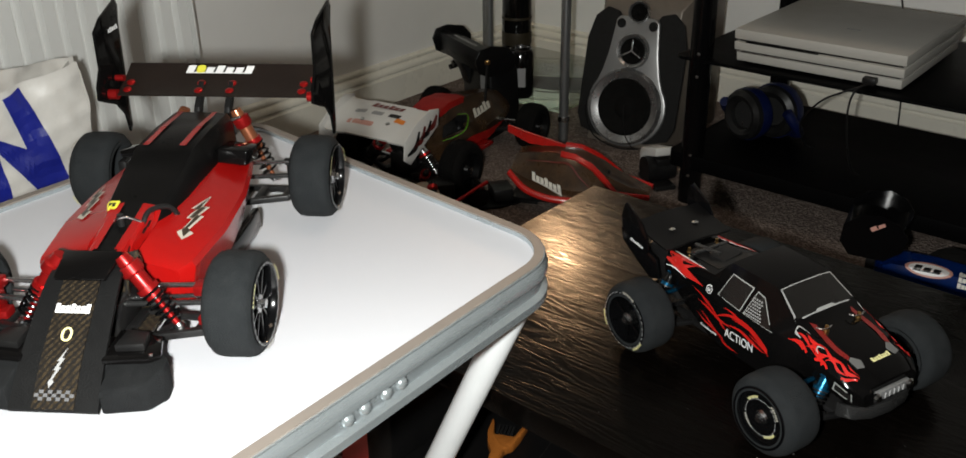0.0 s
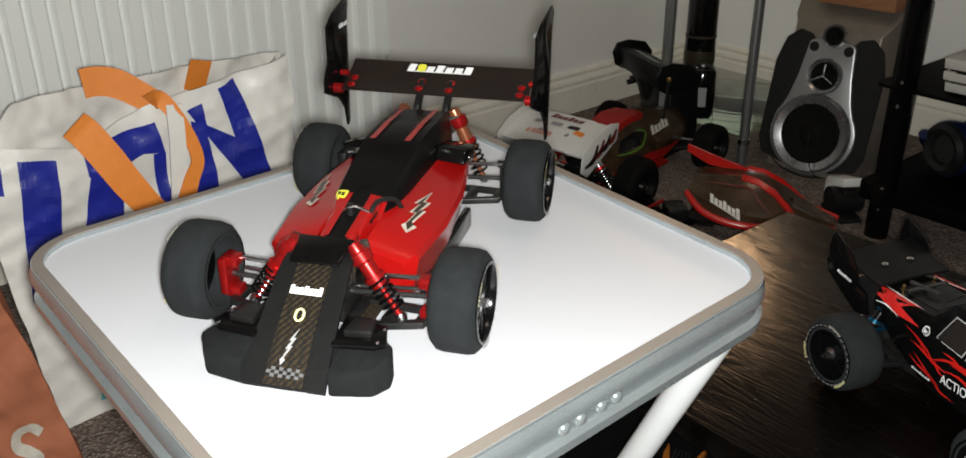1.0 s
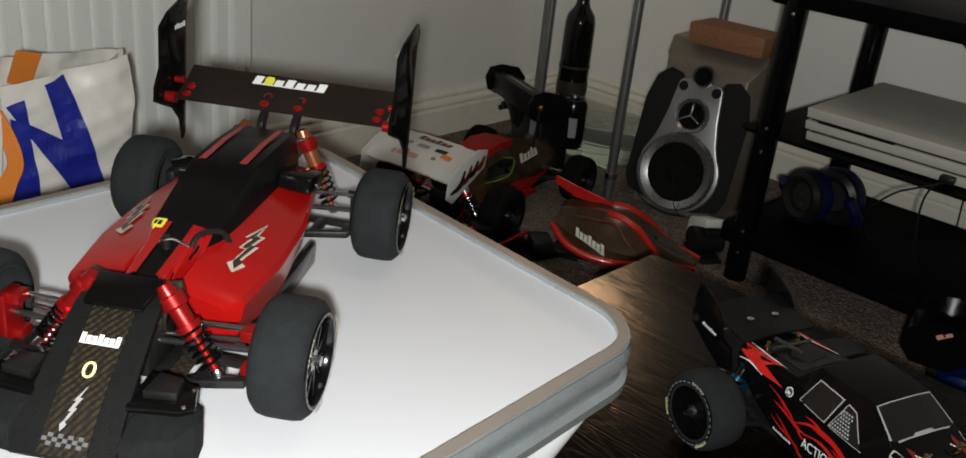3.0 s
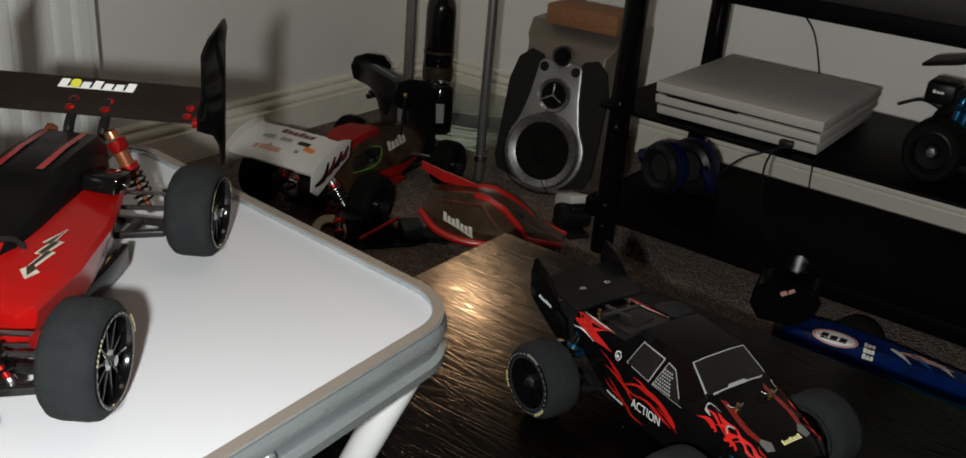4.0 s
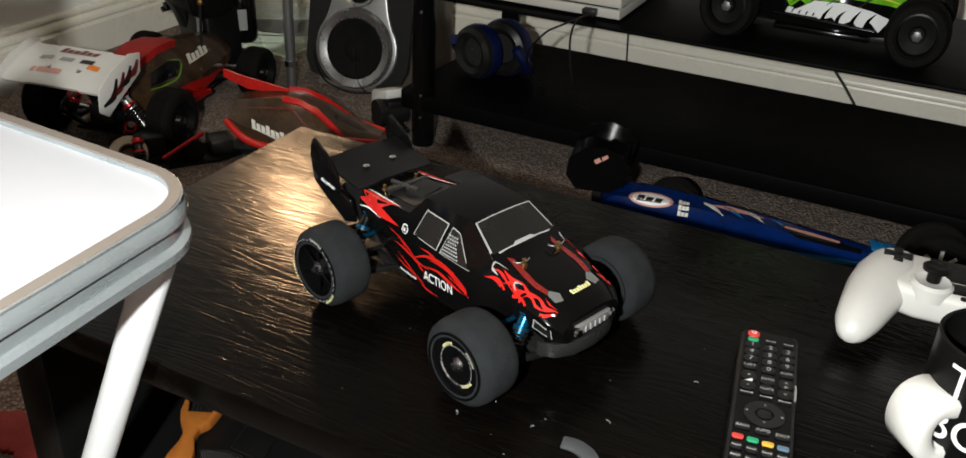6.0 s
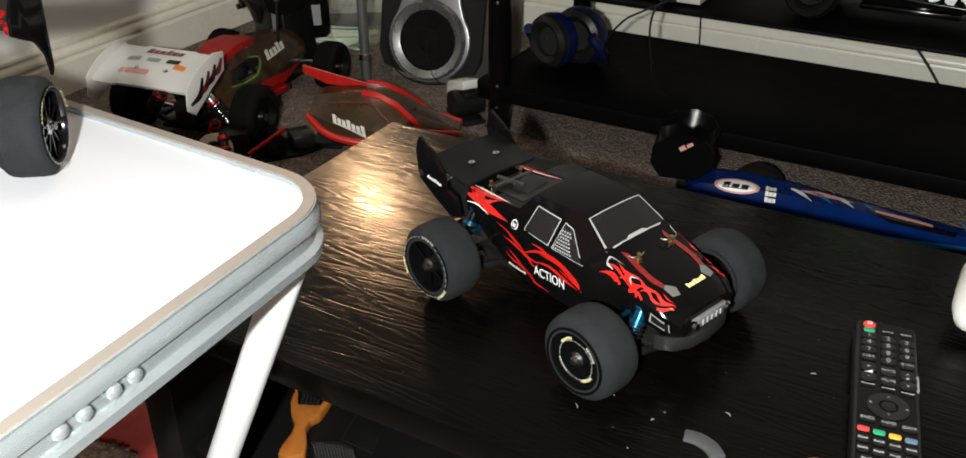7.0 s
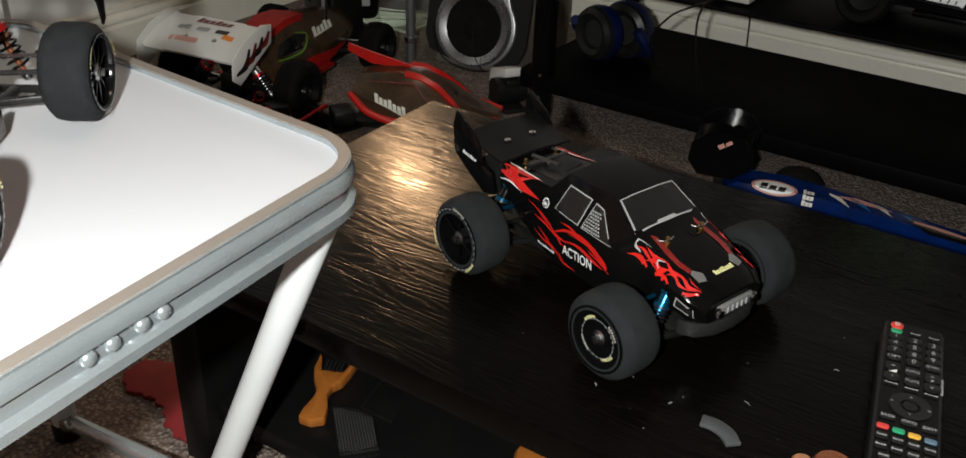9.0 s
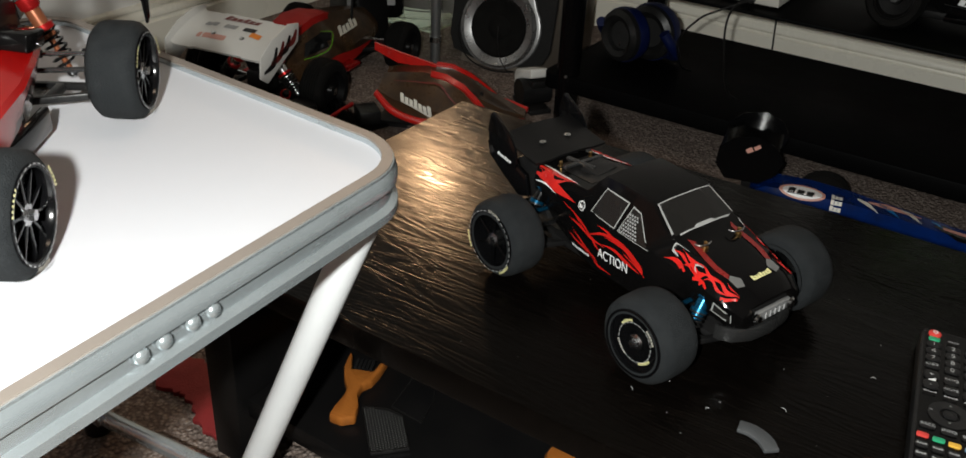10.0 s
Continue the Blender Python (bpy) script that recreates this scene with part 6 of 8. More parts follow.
    part("handle", webbing([(-1.096, 0.401, 0.424), (-1.092, 0.418, 0.425), (-1.086, 0.44, 0.419), (-1.074, 0.466, 0.4), (-1.05, 0.497, 0.374), (-1.04, 0.512, 0.36)], 0.034, Vector((1, 0, 0.1)), [1.1, 1.1, 1.1, 1.0, 0.9, 0.9]), BAGORANGE, t, "orange webbing handle at the back", 60)
    part("handle", webbing([(-1.132, 0.556, 0.37), (-1.12, 0.562, 0.4), (-1.112, 0.567, 0.422)], 0.03, Vector((1, 0, 0.1))), BAGORANGE, t, "orange webbing handle end at the back", 60)
    return t


def cloth_bag():
    t = thing("cloth_bag", pose(0, 0, 0), "creased terracotta cloth bag with pale lettering on the carpet", "bag")
    n, m = 90, 90

    def edge(v):
        return float(np.interp(v, [0, 0.15, 0.43, 0.77, 1], [0.27, 0.262, 0.245, 0.211, 0.188]))

    def fp(u, v):
        y1 = edge(v)
        return Vector((-0.94 - 0.03 * v + 0.035 * math.sin(math.pi * u) * (1 - v), y1 - 0.46 * (1 - u), 0.385 * v - 0.035 * v * (1 - u)))

    bm = sheet([[fp(i / n, j / m) for i in range(n + 1)] for j in range(m + 1)])
    front = part("front_panel", folds(crumple(crumple(bm, 0.022, 6, 7), 0.006, 15, 9), 0.0065), TERRACOTTA, t, "creased terracotta front", 80)
    bm = sheet([[fp(i / n, j / m) + Vector((-0.15 - 0.02 * (j / m), 0.01, 0.012 * j / m)) for i in range(n + 1)] for j in range(m + 1)])
    part("back_panel", crumple(bm, 0.01, 8, 12), TERRACOTTA, t, "creased terracotta back", 80)
    rows = []
    for j in range(m + 1):
        a = front.data.vertices[j * (n + 1) + n].co.copy()
        b = fp(1, j / m) + Vector((-0.15 - 0.02 * (j / m), 0.01, 0.012 * j / m))
        rows.append([a.lerp(b, i / 10) + Vector((0, -0.03 * math.sin(math.pi * i / 10) * (0.2 + j / m), -0.02 * math.sin(math.pi * i / 10) * (j / m) ** 2)) for i in range(11)])
    part("side_panel", crumple(sheet(rows), 0.003, 20, 5, 1), TERRACOTTA, t, "folded terracotta side", 80)
    part("lining", sheet([[fp(u, 0.93) + Vector((-0.02 - 0.12 * k / 6, 0, -0.02)) for u in (0.0, 0.3, 0.6, 0.93)] for k in range(7)]), BAGWHITE, t, "white lining", 80)
    tree = tree_of(front)
    face = pose(-0.85, 0, 0, 90, 0, 90)
    s_line = [(0.232, 0.062), (0.222, 0.073), (0.207, 0.07), (0.203, 0.056), (0.214, 0.045), (0.222, 0.034), (0.214, 0.02), (0.199, 0.018), (0.19, 0.03)]
    decal("print", [ribbon(s_line, [0.011, 0.012, 0.012, 0.012, 0.011], 5)], face, tree, BAGPRINT, t, "pale worn print", 0.0022, 3)
    decal("print", [ribbon([(0.186, 0.205), (0.168, 0.14), (0.158, 0.18), (0.143, 0.13), (0.12, 0.19)], [0.013, 0.014, 0.012, 0.014, 0.013], 2)], face, tree, BAGPRINT, t, "pale worn print", 0.0022, 3)
    return t


shopping_bag()
cloth_bag()


# ---- television stand with its things
def tv_stand():
    t = thing("tv_stand", pose(0, 0, 0), "black three-tier television stand with round posts", "stand")
    x0, x1, y0, y1 = -0.69, 0.78, 1.608, 2.02
    for name, z, th in (("bottom_shelf", 0.07, 0.03), ("middle_shelf", 0.2805, 0.006), ("top_shelf", 0.505, 0.03)):
        part(name, moved(prism(B(), rounded(x1 - x0, y1 - y0, 0.02, 5), th, None, 0.002), pose((x0 + x1) / 2, (y0 + y1) / 2, z)), SHELFBLACK, t, "glossy black shelf")
    for x in (-0.645, 0.735):
        for y in (1.627, 1.995):
            part("post", lathe(B(), [(0, 0), (0.021, 0), (0.021, 0.68), (0, 0.68)], pose(x, y, 0.0), 28), BLACKGLOSS, t, "glossy black round post")
            for z in (0.085, 0.2805, 0.52):
                if y < 1.8:
                    part("post_screw", lathe(B(), [(0, 0), (0.003, 0), (0.0028, 0.001), (0, 0.0013)], pose(x + 0.006, y - 0.0205, z + 0.016, 90, 0, 16), 12), STEEL, t, "small bright screw")
                    part("post_screw", lathe(B(), [(0, 0), (0.003, 0), (0.0028, 0.001), (0, 0.0013)], pose(x + 0.006, y - 0.0205, z - 0.026, 90, 0, 16), 12), STEEL, t, "small bright screw")
    return t


tv_stand()
MID = 0.2868


def games_console():
    t = thing("games_console", pose(-0.437, 1.786, MID, 0, 0, 1.0) @ Matrix.Diagonal((1, 1, 1.16, 1)), "white three-layered games console on the middle shelf", "console")
    W, D = 0.295, 0.327
    for k, (z, h, inset) in enumerate(((0.004, 0.014, 0.004), (0.0215, 0.0135, 0.001), (0.0385, 0.016, 0.0))):
        w, d = W - 2 * inset, D - 2 * inset
        pts = [(-w / 2, -d / 2 + 0.004 * (k == 0)), (w / 2, -d / 2 + 0.004 * (k == 0)), (w / 2, d / 2), (-w / 2, d / 2)]
        bm = B()
        sl = 0.012
        rings = [[(x, y + (sl * (1 - f) if y < 0 else 0) * 0.35, z + h * f) for x, y in pts] for f in (0, 1)]
        loft(bm, rings)
        bmesh.ops.bevel(bm, geom=bm.edges[:], offset=0.0016, segments=2, profile=0.5, affect="EDGES")
        part("layer", bm, CONSOLE if k < 2 else CONSOLE, t, "white plastic layer")
        if k < 2:
            part("gap", box(B(), (0, 0.003, z + h + 0.0015), (w - 0.012, d - 0.014, 0.0048)), BLACKPLASTIC, t, "dark groove between layers")
    for x, y in ((-0.12, -0.13), (0.12, -0.13), (-0.12, 0.13), (0.12, 0.13)):
        part("foot", lathe(B(), [(0, 0), (0.008, 0), (0.008, 0.0045), (0, 0.0045)], pose(x, y, 0.0002), 12), BLACKPLASTIC, t, "black foot")
    part("disc_slot", box(B(), (-0.06, -D / 2 + 0.0016, 0.0362), (0.13, 0.003, 0.0014)), BLACKGLOSS, t, "dark disc slot")
    part("light_strip", box(B(), (-0.1, -D / 2 + 0.002, 0.0205), (0.08, 0.003, 0.001)), STEEL, t, "thin bright strip")
    part("maker_badge", moved(prism(B(), [(-0.012, -0.002), (0.012, -0.002), (0.012, 0.002), (-0.012, 0.002)], 0.0003), pose(0.02, -0.05, 0.0548)), GREYPRINT, t, "tiny grey badge")
    part("socket", box(B(), (0.098, -D / 2 + 0.004, 0.0125), (0.015, 0.012, 0.007), 0.001), BLACKPLASTIC, t, "black plug in a socket")
    part("plug", box(B(), (0.098, -D / 2 - 0.006, 0.0135), (0.022, 0.016, 0.01), 0.002), BLACKPLASTIC, t, "black cable plug")
    return t


def cable(points, r, label):
    return tagged(part("cable", tube(B(), points, r, 8, 10), BLACKPLASTIC), label, "cable")


games_console()
cable([(-0.33, 1.605, 0.302), (-0.345, 1.59, 0.294), (-0.352, 1.585, 0.262), (-0.35, 1.6, 0.2), (-0.355, 1.66, 0.13), (-0.35, 1.7, 0.104)], 0.0017, "thin black cable hanging from the console")
cable([(-0.335, 1.6, 0.3), (-0.37, 1.592, 0.282), (-0.4, 1.59, 0.262), (-0.44, 1.62, 0.21), (-0.46, 1.7, 0.14), (-0.47, 1.78, 0.104)], 0.0017, "thin black cable looping under the shelf")
cable([(-0.255, 1.94, 0.33), (-0.22, 1.95, 0.345), (-0.18, 1.9, 0.35), (-0.15, 1.86, 0.345), (-0.14, 1.84, 0.29)], 0.003, "black cable behind the console")
cable([(-0.68, 2.21, 0.62), (-0.62, 2.2, 0.5), (-0.55, 2.2, 0.42), (-0.5, 2.19, 0.36), (-0.46, 2.2, 0.2), (-0.44, 2.19, 0.0)], 0.002, "thin cable running down the wall")
cable([(0.0, 2.19, 0.104), (0.03, 2.188, 0.07), (0.06, 2.185, 0.03), (0.07, 2.185, 0.0)], 0.003, "thin cable over the skirting board")


def headphones():
    t = thing("headphones", pose(-0.6, 1.745, 0.1003, 0, 0, -14), "black and blue over-ear headphones on the bottom shelf", "headphones")
    # one cup faces the room, the other lies folded behind it
    for k, (x, y, z, turn, R) in enumerate(((0, 0, 0.0535, -6, 0.051), (0.026, 0.05, 0.0565, 8, 0.054))):
        m = pose(x, y, z, 0, 0, turn) @ pose(0, 0, 0, 90, 0, 0)
        c = part("ear_cup", lathe(B(), [(0, -0.03), (R * 0.7, -0.03), (R * 0.96, -0.022), (R * 1.02, -0.008), (R, 0.002), (0, 0.002)], m, 36), HEADBLUE, t, "blue ear cup")
        part("cushion", lathe(B(), [(R * 0.5, 0.002), (R * 0.56, 0.012), (R * 0.76, 0.017), (R * 0.94, 0.011), (R * 0.98, 0.002), (R * 0.5, 0.002)], m, 36), BLACKPLASTIC, c, "black ear cushion")
        part("driver_cloth", lathe(B(), [(0, 0.004), (R * 0.52, 0.0035), (R * 0.52, 0.002), (0, 0.002)], m, 28), CLOTHBLACK, c, "black driver cloth")
        if k == 0:
            for a, b in ((0.004, 0.003), (-0.018, 0.007)):
                part("side_mark", moved(box(B(), (-0.004 - a * 0.2, a, 0.0045), (0.0025, b, 0.001), 0.0003), m), STEEL, c, "small bright mark")
    part("headband", tube(B(), [(-0.045, -0.012, 0.07), (-0.056, 0.01, 0.05), (-0.062, 0.04, 0.03), (-0.03, 0.075, 0.014), (0.03, 0.085, 0.013), (0.075, 0.07, 0.02), (0.082, 0.045, 0.045), (0.072, 0.03, 0.07)], 0.01, 10), HEADBLUE, t, "padded blue headband")
    return t


headphones()


def tape_roll():
    """A small roll of tape lying tilted on the carpet."""
    t = thing("tape_roll", pose(-1.0, 1.25, 0.0335, 38, 10, 30), "small roll of cream tape lying on the carpet", "tape roll")
    part("tape", lathe(B(), [(0.016, -0.007), (0.031, -0.007), (0.0315, 0), (0.031, 0.007), (0.016, 0.007), (0.016, -0.007)], pose(0, 0, 0), 36), CREAMTAPE, t, "cream wound tape")
    part("core", lathe(B(), [(0, -0.006), (0.016, -0.006), (0.0162, 0.0074), (0.0135, 0.0074), (0.0128, -0.003), (0, -0.003)], pose(0, 0, 0), 28), BROWNCARD, t, "brown cardboard core")
    return t


tape_roll()


def hub_wheel(parent, c, D, W, axis, cap=STEEL, spokes=0, tyre=None):
    """A knobbly model wheel, seen from its outer face along axis y (-1 looks to -y)."""
    m = Matrix.Translation(c) @ pose(0, 0, 0, 90 if axis < 0 else -90, 0, 0)
    R, h, q = D / 2, W / 2, D * 0.33
    prof = [(q, -h), (R * 0.86, -h), (R * 0.97, -h * 0.7)]
    for k in range(5):
        z = h * (-0.55 + 0.22 * k)
        prof += [(R, z), (R, z + h * 0.13), (R * 0.975, z + h * 0.14), (R * 0.975, z + h * 0.2)]
    prof += [(R * 0.97, h * 0.7), (R * 0.86, h), (q * 1.02, h * 1.02), (q, h * 0.9), (q, -h)]
    w = part("wheel", lathe(B(), prof, m, 36), tyre or CARKNOB, parent, "black rubber tyre")
    part("rim", lathe(B(), [(q, -h * 0.9), (q, h * 0.92), (q * 0.92, h * 0.94), (q * 0.86, h * 0.5), (q * 0.4, h * 0.45), (q * 0.34, h * 0.7), (0, h * 0.7)], m, 28), BLACKSATIN, w, "black dished rim")
    part("axle_nut", lathe(B(), [(0, h * 0.7), (q * 0.26, h * 0.7), (q * 0.24, h * 0.95), (q * 0.1, h), (0, h)], m, 6), cap, w, "bright axle nut", 30)
    if spokes:
        for k in range(spokes):
            part("spoke", moved(box(B(), (q * 0.62, 0, h * 0.8), (q * 0.62, q * 0.16, h * 0.12), 0.0005), m @ pose(0, 0, 0, 0, 0, 360 * k / spokes)), cap, w, "pale spoke")
    return w


def green_truck():
    t = thing("model_buggy", pose(0.0088, 1.76, MID, 0, 0, 0) @ Matrix.Diagonal((0.88, 1, 1, 1)), "green and black model buggy on the middle shelf", "model car")
    part("chassis", box(B(), (0, 0, 0.02), (0.3, 0.09, 0.012), 0.003), BLACKPLASTIC, t, "black chassis")
    rings = []
    for x, w, z0, z1, wt in ((-0.135, 0.03, 0.05, 0.075, 0.02), (-0.1, 0.045, 0.03, 0.095, 0.03), (-0.055, 0.055, 0.022, 0.115, 0.034), (-0.01, 0.058, 0.022, 0.135, 0.032), (0.04, 0.058, 0.022, 0.135, 0.03), (0.09, 0.05, 0.025, 0.1, 0.03), (0.14, 0.036, 0.03, 0.075, 0.026), (0.19, 0.026, 0.035, 0.06, 0.02)):
        rings.append([(x, -w, z0), (x, -w, z0 + (z1 - z0) * 0.45), (x, -wt - (w - wt) * 0.35, z0 + (z1 - z0) * 0.8), (x, -wt, z1), (x, wt, z1), (x, wt + (w - wt) * 0.35, z0 + (z1 - z0) * 0.8), (x, w, z0 + (z1 - z0) * 0.45), (x, w, z0)])
    bm = loft(B(), rings)
    bmesh.ops.bevel(bm, geom=[e for e in bm.edges if e.is_manifold and e.calc_face_angle(0) > 0.3], offset=0.003, segments=2, profile=0.5, affect="EDGES")
    body = part("body_shell", bm, SHINYBLACK, t, "glossy black and green bodyshell", 45)
    tree = tree_of(body)
    face = pose(0, -0.1, 0, 90, 0, 0)
    decal("green_panel", [[(-0.115, 0.08), (-0.09, 0.062), (-0.075, 0.07), (-0.06, 0.052), (-0.045, 0.066), (-0.03, 0.056), (-0.018, 0.072), (0.0, 0.066), (0.03, 0.078), (0.1, 0.072), (0.17, 0.055), (0.09, 0.099), (0.05, 0.132), (-0.02, 0.134), (-0.07, 0.112)]], face, tree, GREENBODY, t, "bright green panel", 0.0008, 6)
    decal("yellow_shade", [ribbon([(-0.1, 0.085), (-0.05, 0.105), (-0.01, 0.13)], [0.002, 0.008, 0.003], 4), ribbon([(0.01, 0.083), (0.06, 0.086), (0.12, 0.074)], [0.002, 0.006, 0.0], 4)], face, tree, YELLOW, t, "yellow-green shading", 0.0012, 2)
    for k, w in enumerate(([(-0.062, 0.088), (-0.04, 0.094), (-0.022, 0.122), (-0.045, 0.116)], [(-0.022, 0.09), (0.05, 0.093), (0.03, 0.124), (-0.004, 0.126)])):
        decal("window", [w], face, tree, SMOKED, t, "dark window", 0.0014 + 0.0002 * k, 4)
    decal("white_panel", [[(-0.05, 0.05), (-0.02, 0.068), (0.03, 0.07), (0.075, 0.063), (0.115, 0.05), (0.1, 0.047), (0.09, 0.033), (0.075, 0.046), (0.06, 0.034), (0.045, 0.046), (0.025, 0.036), (0.012, 0.047), (-0.008, 0.04), (-0.018, 0.05)]], face, tree, WHITEPRINT, t, "white jagged lower panel", 0.0012, 5)
    for k, x in enumerate((-0.004, 0.02, 0.044, 0.068)):
        decal("black_flame", [ribbon([(x, 0.036), (x + 0.004, 0.05), (x + 0.014, 0.064 - 0.003 * (k % 2))], [0.009, 0.005, 0.0], 4)], face, tree, SHINYBLACK, t, "black painted flame", 0.0018, 3)
    for k, (x, z, L) in enumerate(((-0.1, 0.082, 0.04), (-0.08, 0.076, 0.05), (-0.06, 0.07, 0.045), (-0.03, 0.074, 0.04), (0.0, 0.076, 0.05), (0.05, 0.078, 0.05), (-0.02, 0.08, 0.06))):
        decal("dark_streak", [ribbon([(x, z - 0.012), (x + L * 0.4, z + 0.004), (x + L * 0.8, z + 0.012)], [0.0005, 0.0045, 0.0], 4)], face, tree, BLACKPLASTIC, t, "dark painted streak", 0.0016 + 0.0001 * k, 2)
    decal("red_tag", [[(-0.116, 0.06), (-0.108, 0.056), (-0.106, 0.084), (-0.113, 0.086)]], face, tree, RED, t, "small red panel", 0.0018, 1)
    decal("maker_mark", [[(x - 0.035, z + 0.048) for x, z in q] for q in bars(0.06, 0.009, 5, 0.2, 0.4)], face, tree, WHITEPRINT, t, "white printed mark", 0.0018, 0)
    part("side_guard", box(B(), (0.0, -0.062, 0.024), (0.16, 0.02, 0.008), 0.002), BLACKGLOSS, t, "glossy black side guard")
    part("side_rail", rod(B(), (-0.085, -0.066, 0.044), (0.085, -0.066, 0.037), 0.0026), BLACKGLOSS, t, "glossy black side rail")
    for x in (-0.158, 0.152):
        for s in (-1, 1):
            hub_wheel(t, (x, s * 0.082, 0.05), 0.1, 0.05, s, HUBNUT if s < 0 or x < 0 else WHITEPLASTIC, 0 if s < 0 or x < 0 else 7)
        arm(t, (x, -0.02, 0.025), (x, -0.06, 0.03), 0.03, 0.02, 0.006, BLACKPLASTIC)
    for x in (-0.128, -0.142, 0.15):
        shock(t, (x, -0.042, 0.12 if x < 0 else 0.085), (x - 0.01, -0.05, 0.045), 0.0075, BLUEALU, None, BLUEALU)
    part("motor", rod(B(), (-0.145, -0.03, 0.118), (-0.145, 0.03, 0.118), 0.02), BLACKSATIN, t, "black motor can")
    part("rear_mount", box(B(), (-0.183, -0.01, 0.125), (0.05, 0.06, 0.034), 0.005), BLACKSATIN, t, "black rear mount")
    part("mount_mark", moved(quad_bars(bars(0.02, 0.005, 3)), pose(-0.185, -0.0405, 0.128, 90, 0, 0)), WHITEPRINT, t, "small white mark", 0)
    part("rear_wing", moved(prism(B(), rounded(0.07, 0.1, 0.01), 0.004, None, 0.001), pose(-0.19, 0.0, 0.17, 0, -12, 0)), BLACKSATIN, t, "black rear wing")
    return t


green_truck()


# ---- blue dragster on the carpet
def dragster():
    t = thing("model_dragster", pose(-0.02, 1.497, 0, 0, 0, 13), "long blue model dragster with black rear wing on the carpet", "model car")
    rings = []
    for x, w, z0, z1, wt in ((-0.215, 0.03, 0.03, 0.075, 0.022), (-0.19, 0.038, 0.02, 0.092, 0.026), (-0.13, 0.038, 0.018, 0.092, 0.026), (-0.07, 0.035, 0.018, 0.088, 0.022), (0.0, 0.03, 0.018, 0.078, 0.018), (0.08, 0.025, 0.018, 0.066, 0.015), (0.15, 0.021, 0.018, 0.056, 0.012), (0.215, 0.017, 0.02, 0.046, 0.01), (0.25, 0.012, 0.022, 0.038, 0.007)):
        rings.append([(x, -w, z0), (x, -w, z0 + (z1 - z0) * 0.6), (x, -wt, z1), (x, wt, z1), (x, w, z0 + (z1 - z0) * 0.6), (x, w, z0)])
    bm = loft(B(), rings)
    bmesh.ops.bevel(bm, geom=[e for e in bm.edges if e.is_manifold and e.calc_face_angle(0) > 0.3], offset=0.004, segments=3, profile=0.5, affect="EDGES")
    body = part("body_shell", bm, BLUEBODY, t, "glossy blue bodyshell", 50)
    tree = tree_of(body)
    face = pose(0, -0.08, 0.1, 55, 0, 0)
    oval = [(0.033 * math.cos(a) - 0.137, 0.0125 * math.sin(a) + 0.027) for a in np.linspace(0, 2 * math.pi, 28, endpoint=False)]
    decal("oval_sticker", [oval], face, tree, SALMON, t, "pale oval sticker", 0.0012, 4)
    decal("oval_core", [[(-0.137 + (x + 0.137) * 0.86, 0.027 + (y - 0.027) * 0.78) for x, y in oval]], face, tree, WHITEPRINT, t, "white oval", 0.0018, 4)
    decal("oval_mark", [[(x - 0.137, y + 0.027) for x, y in q] for q in bars(0.04, 0.011, 3, 0.25, 0.3)], face, tree, BLACKPLASTIC, t, "dark printed mark", 0.0024, 2)
    for k in range(3):
        decal("number_print", [[(-0.088 + x * 0.8, 0.03 - 0.009 * k + y) for x, y in q] for q in bars(0.02, 0.0075, 3, 0.15)], face, tree, PRINT, t, "pale print", 0.0018, 2)
    for k in range(4):
        decal("streak", [ribbon([(-0.06 + 0.03 * k, 0.036), (-0.045 + 0.03 * k, 0.03), (-0.03 + 0.03 * k, 0.018)], [0.003, 0.007, 0.0], 4)], face, tree, CYANEDGE if k % 2 else PRINT, t, "pale painted streak", 0.0018, 4)
    decal("pink_flash", [ribbon([(-0.045, 0.035), (-0.02, 0.034), (0.0, 0.032), (0.03, 0.028)], [0.002, 0.009, 0.006, 0.001], 5)], face, tree, SALMON, t, "pale pink flash", 0.0018, 4)
    decal("black_panel", [[(0.045, 0.02), (0.07, 0.026), (0.175, 0.014), (0.17, -0.004), (0.08, 0.004)]], face, tree, BLACKGLOSS, t, "black nose panel", 0.0016, 6)
    decal("name_strip", [ribbon([(0.06, 0.019), (0.1, 0.0145), (0.14, 0.009)], [0.004, 0.006, 0.004], 4)], face, tree, SALMON, t, "pale name strip", 0.0024, 4)
    decal("pale_edge", [ribbon([(-0.05, -0.008), (0.03, -0.018), (0.11, -0.019), (0.2, -0.017)], [0.001, 0.007, 0.008, 0.004], 5)], face, tree, CYANEDGE, t, "pale blue lower edge", 0.0018, 6)
    part("nose_fin", moved(prism(B(), [(0, -0.016), (0.055, -0.01), (0.06, 0.01), (0, 0.016)], 0.004, None, 0.001), pose(0.185, 0.012, 0.052, 0, 6, 0)), CYANEDGE, t, "pale blue nose fin")
    for s in (-1, 1):
        if s > 0:
            hub_wheel(t, (-0.105, 0.078, 0.042), 0.084, 0.04, s, STEEL)
        hub_wheel(t, (0.272, s * 0.02, 0.05), 0.1, 0.018, s, WHITEPLASTIC, 8)
    part("front_axle", rod(B(), (0.272, -0.03, 0.05), (0.272, 0.03, 0.05), 0.003), STEEL, t, "steel axle")
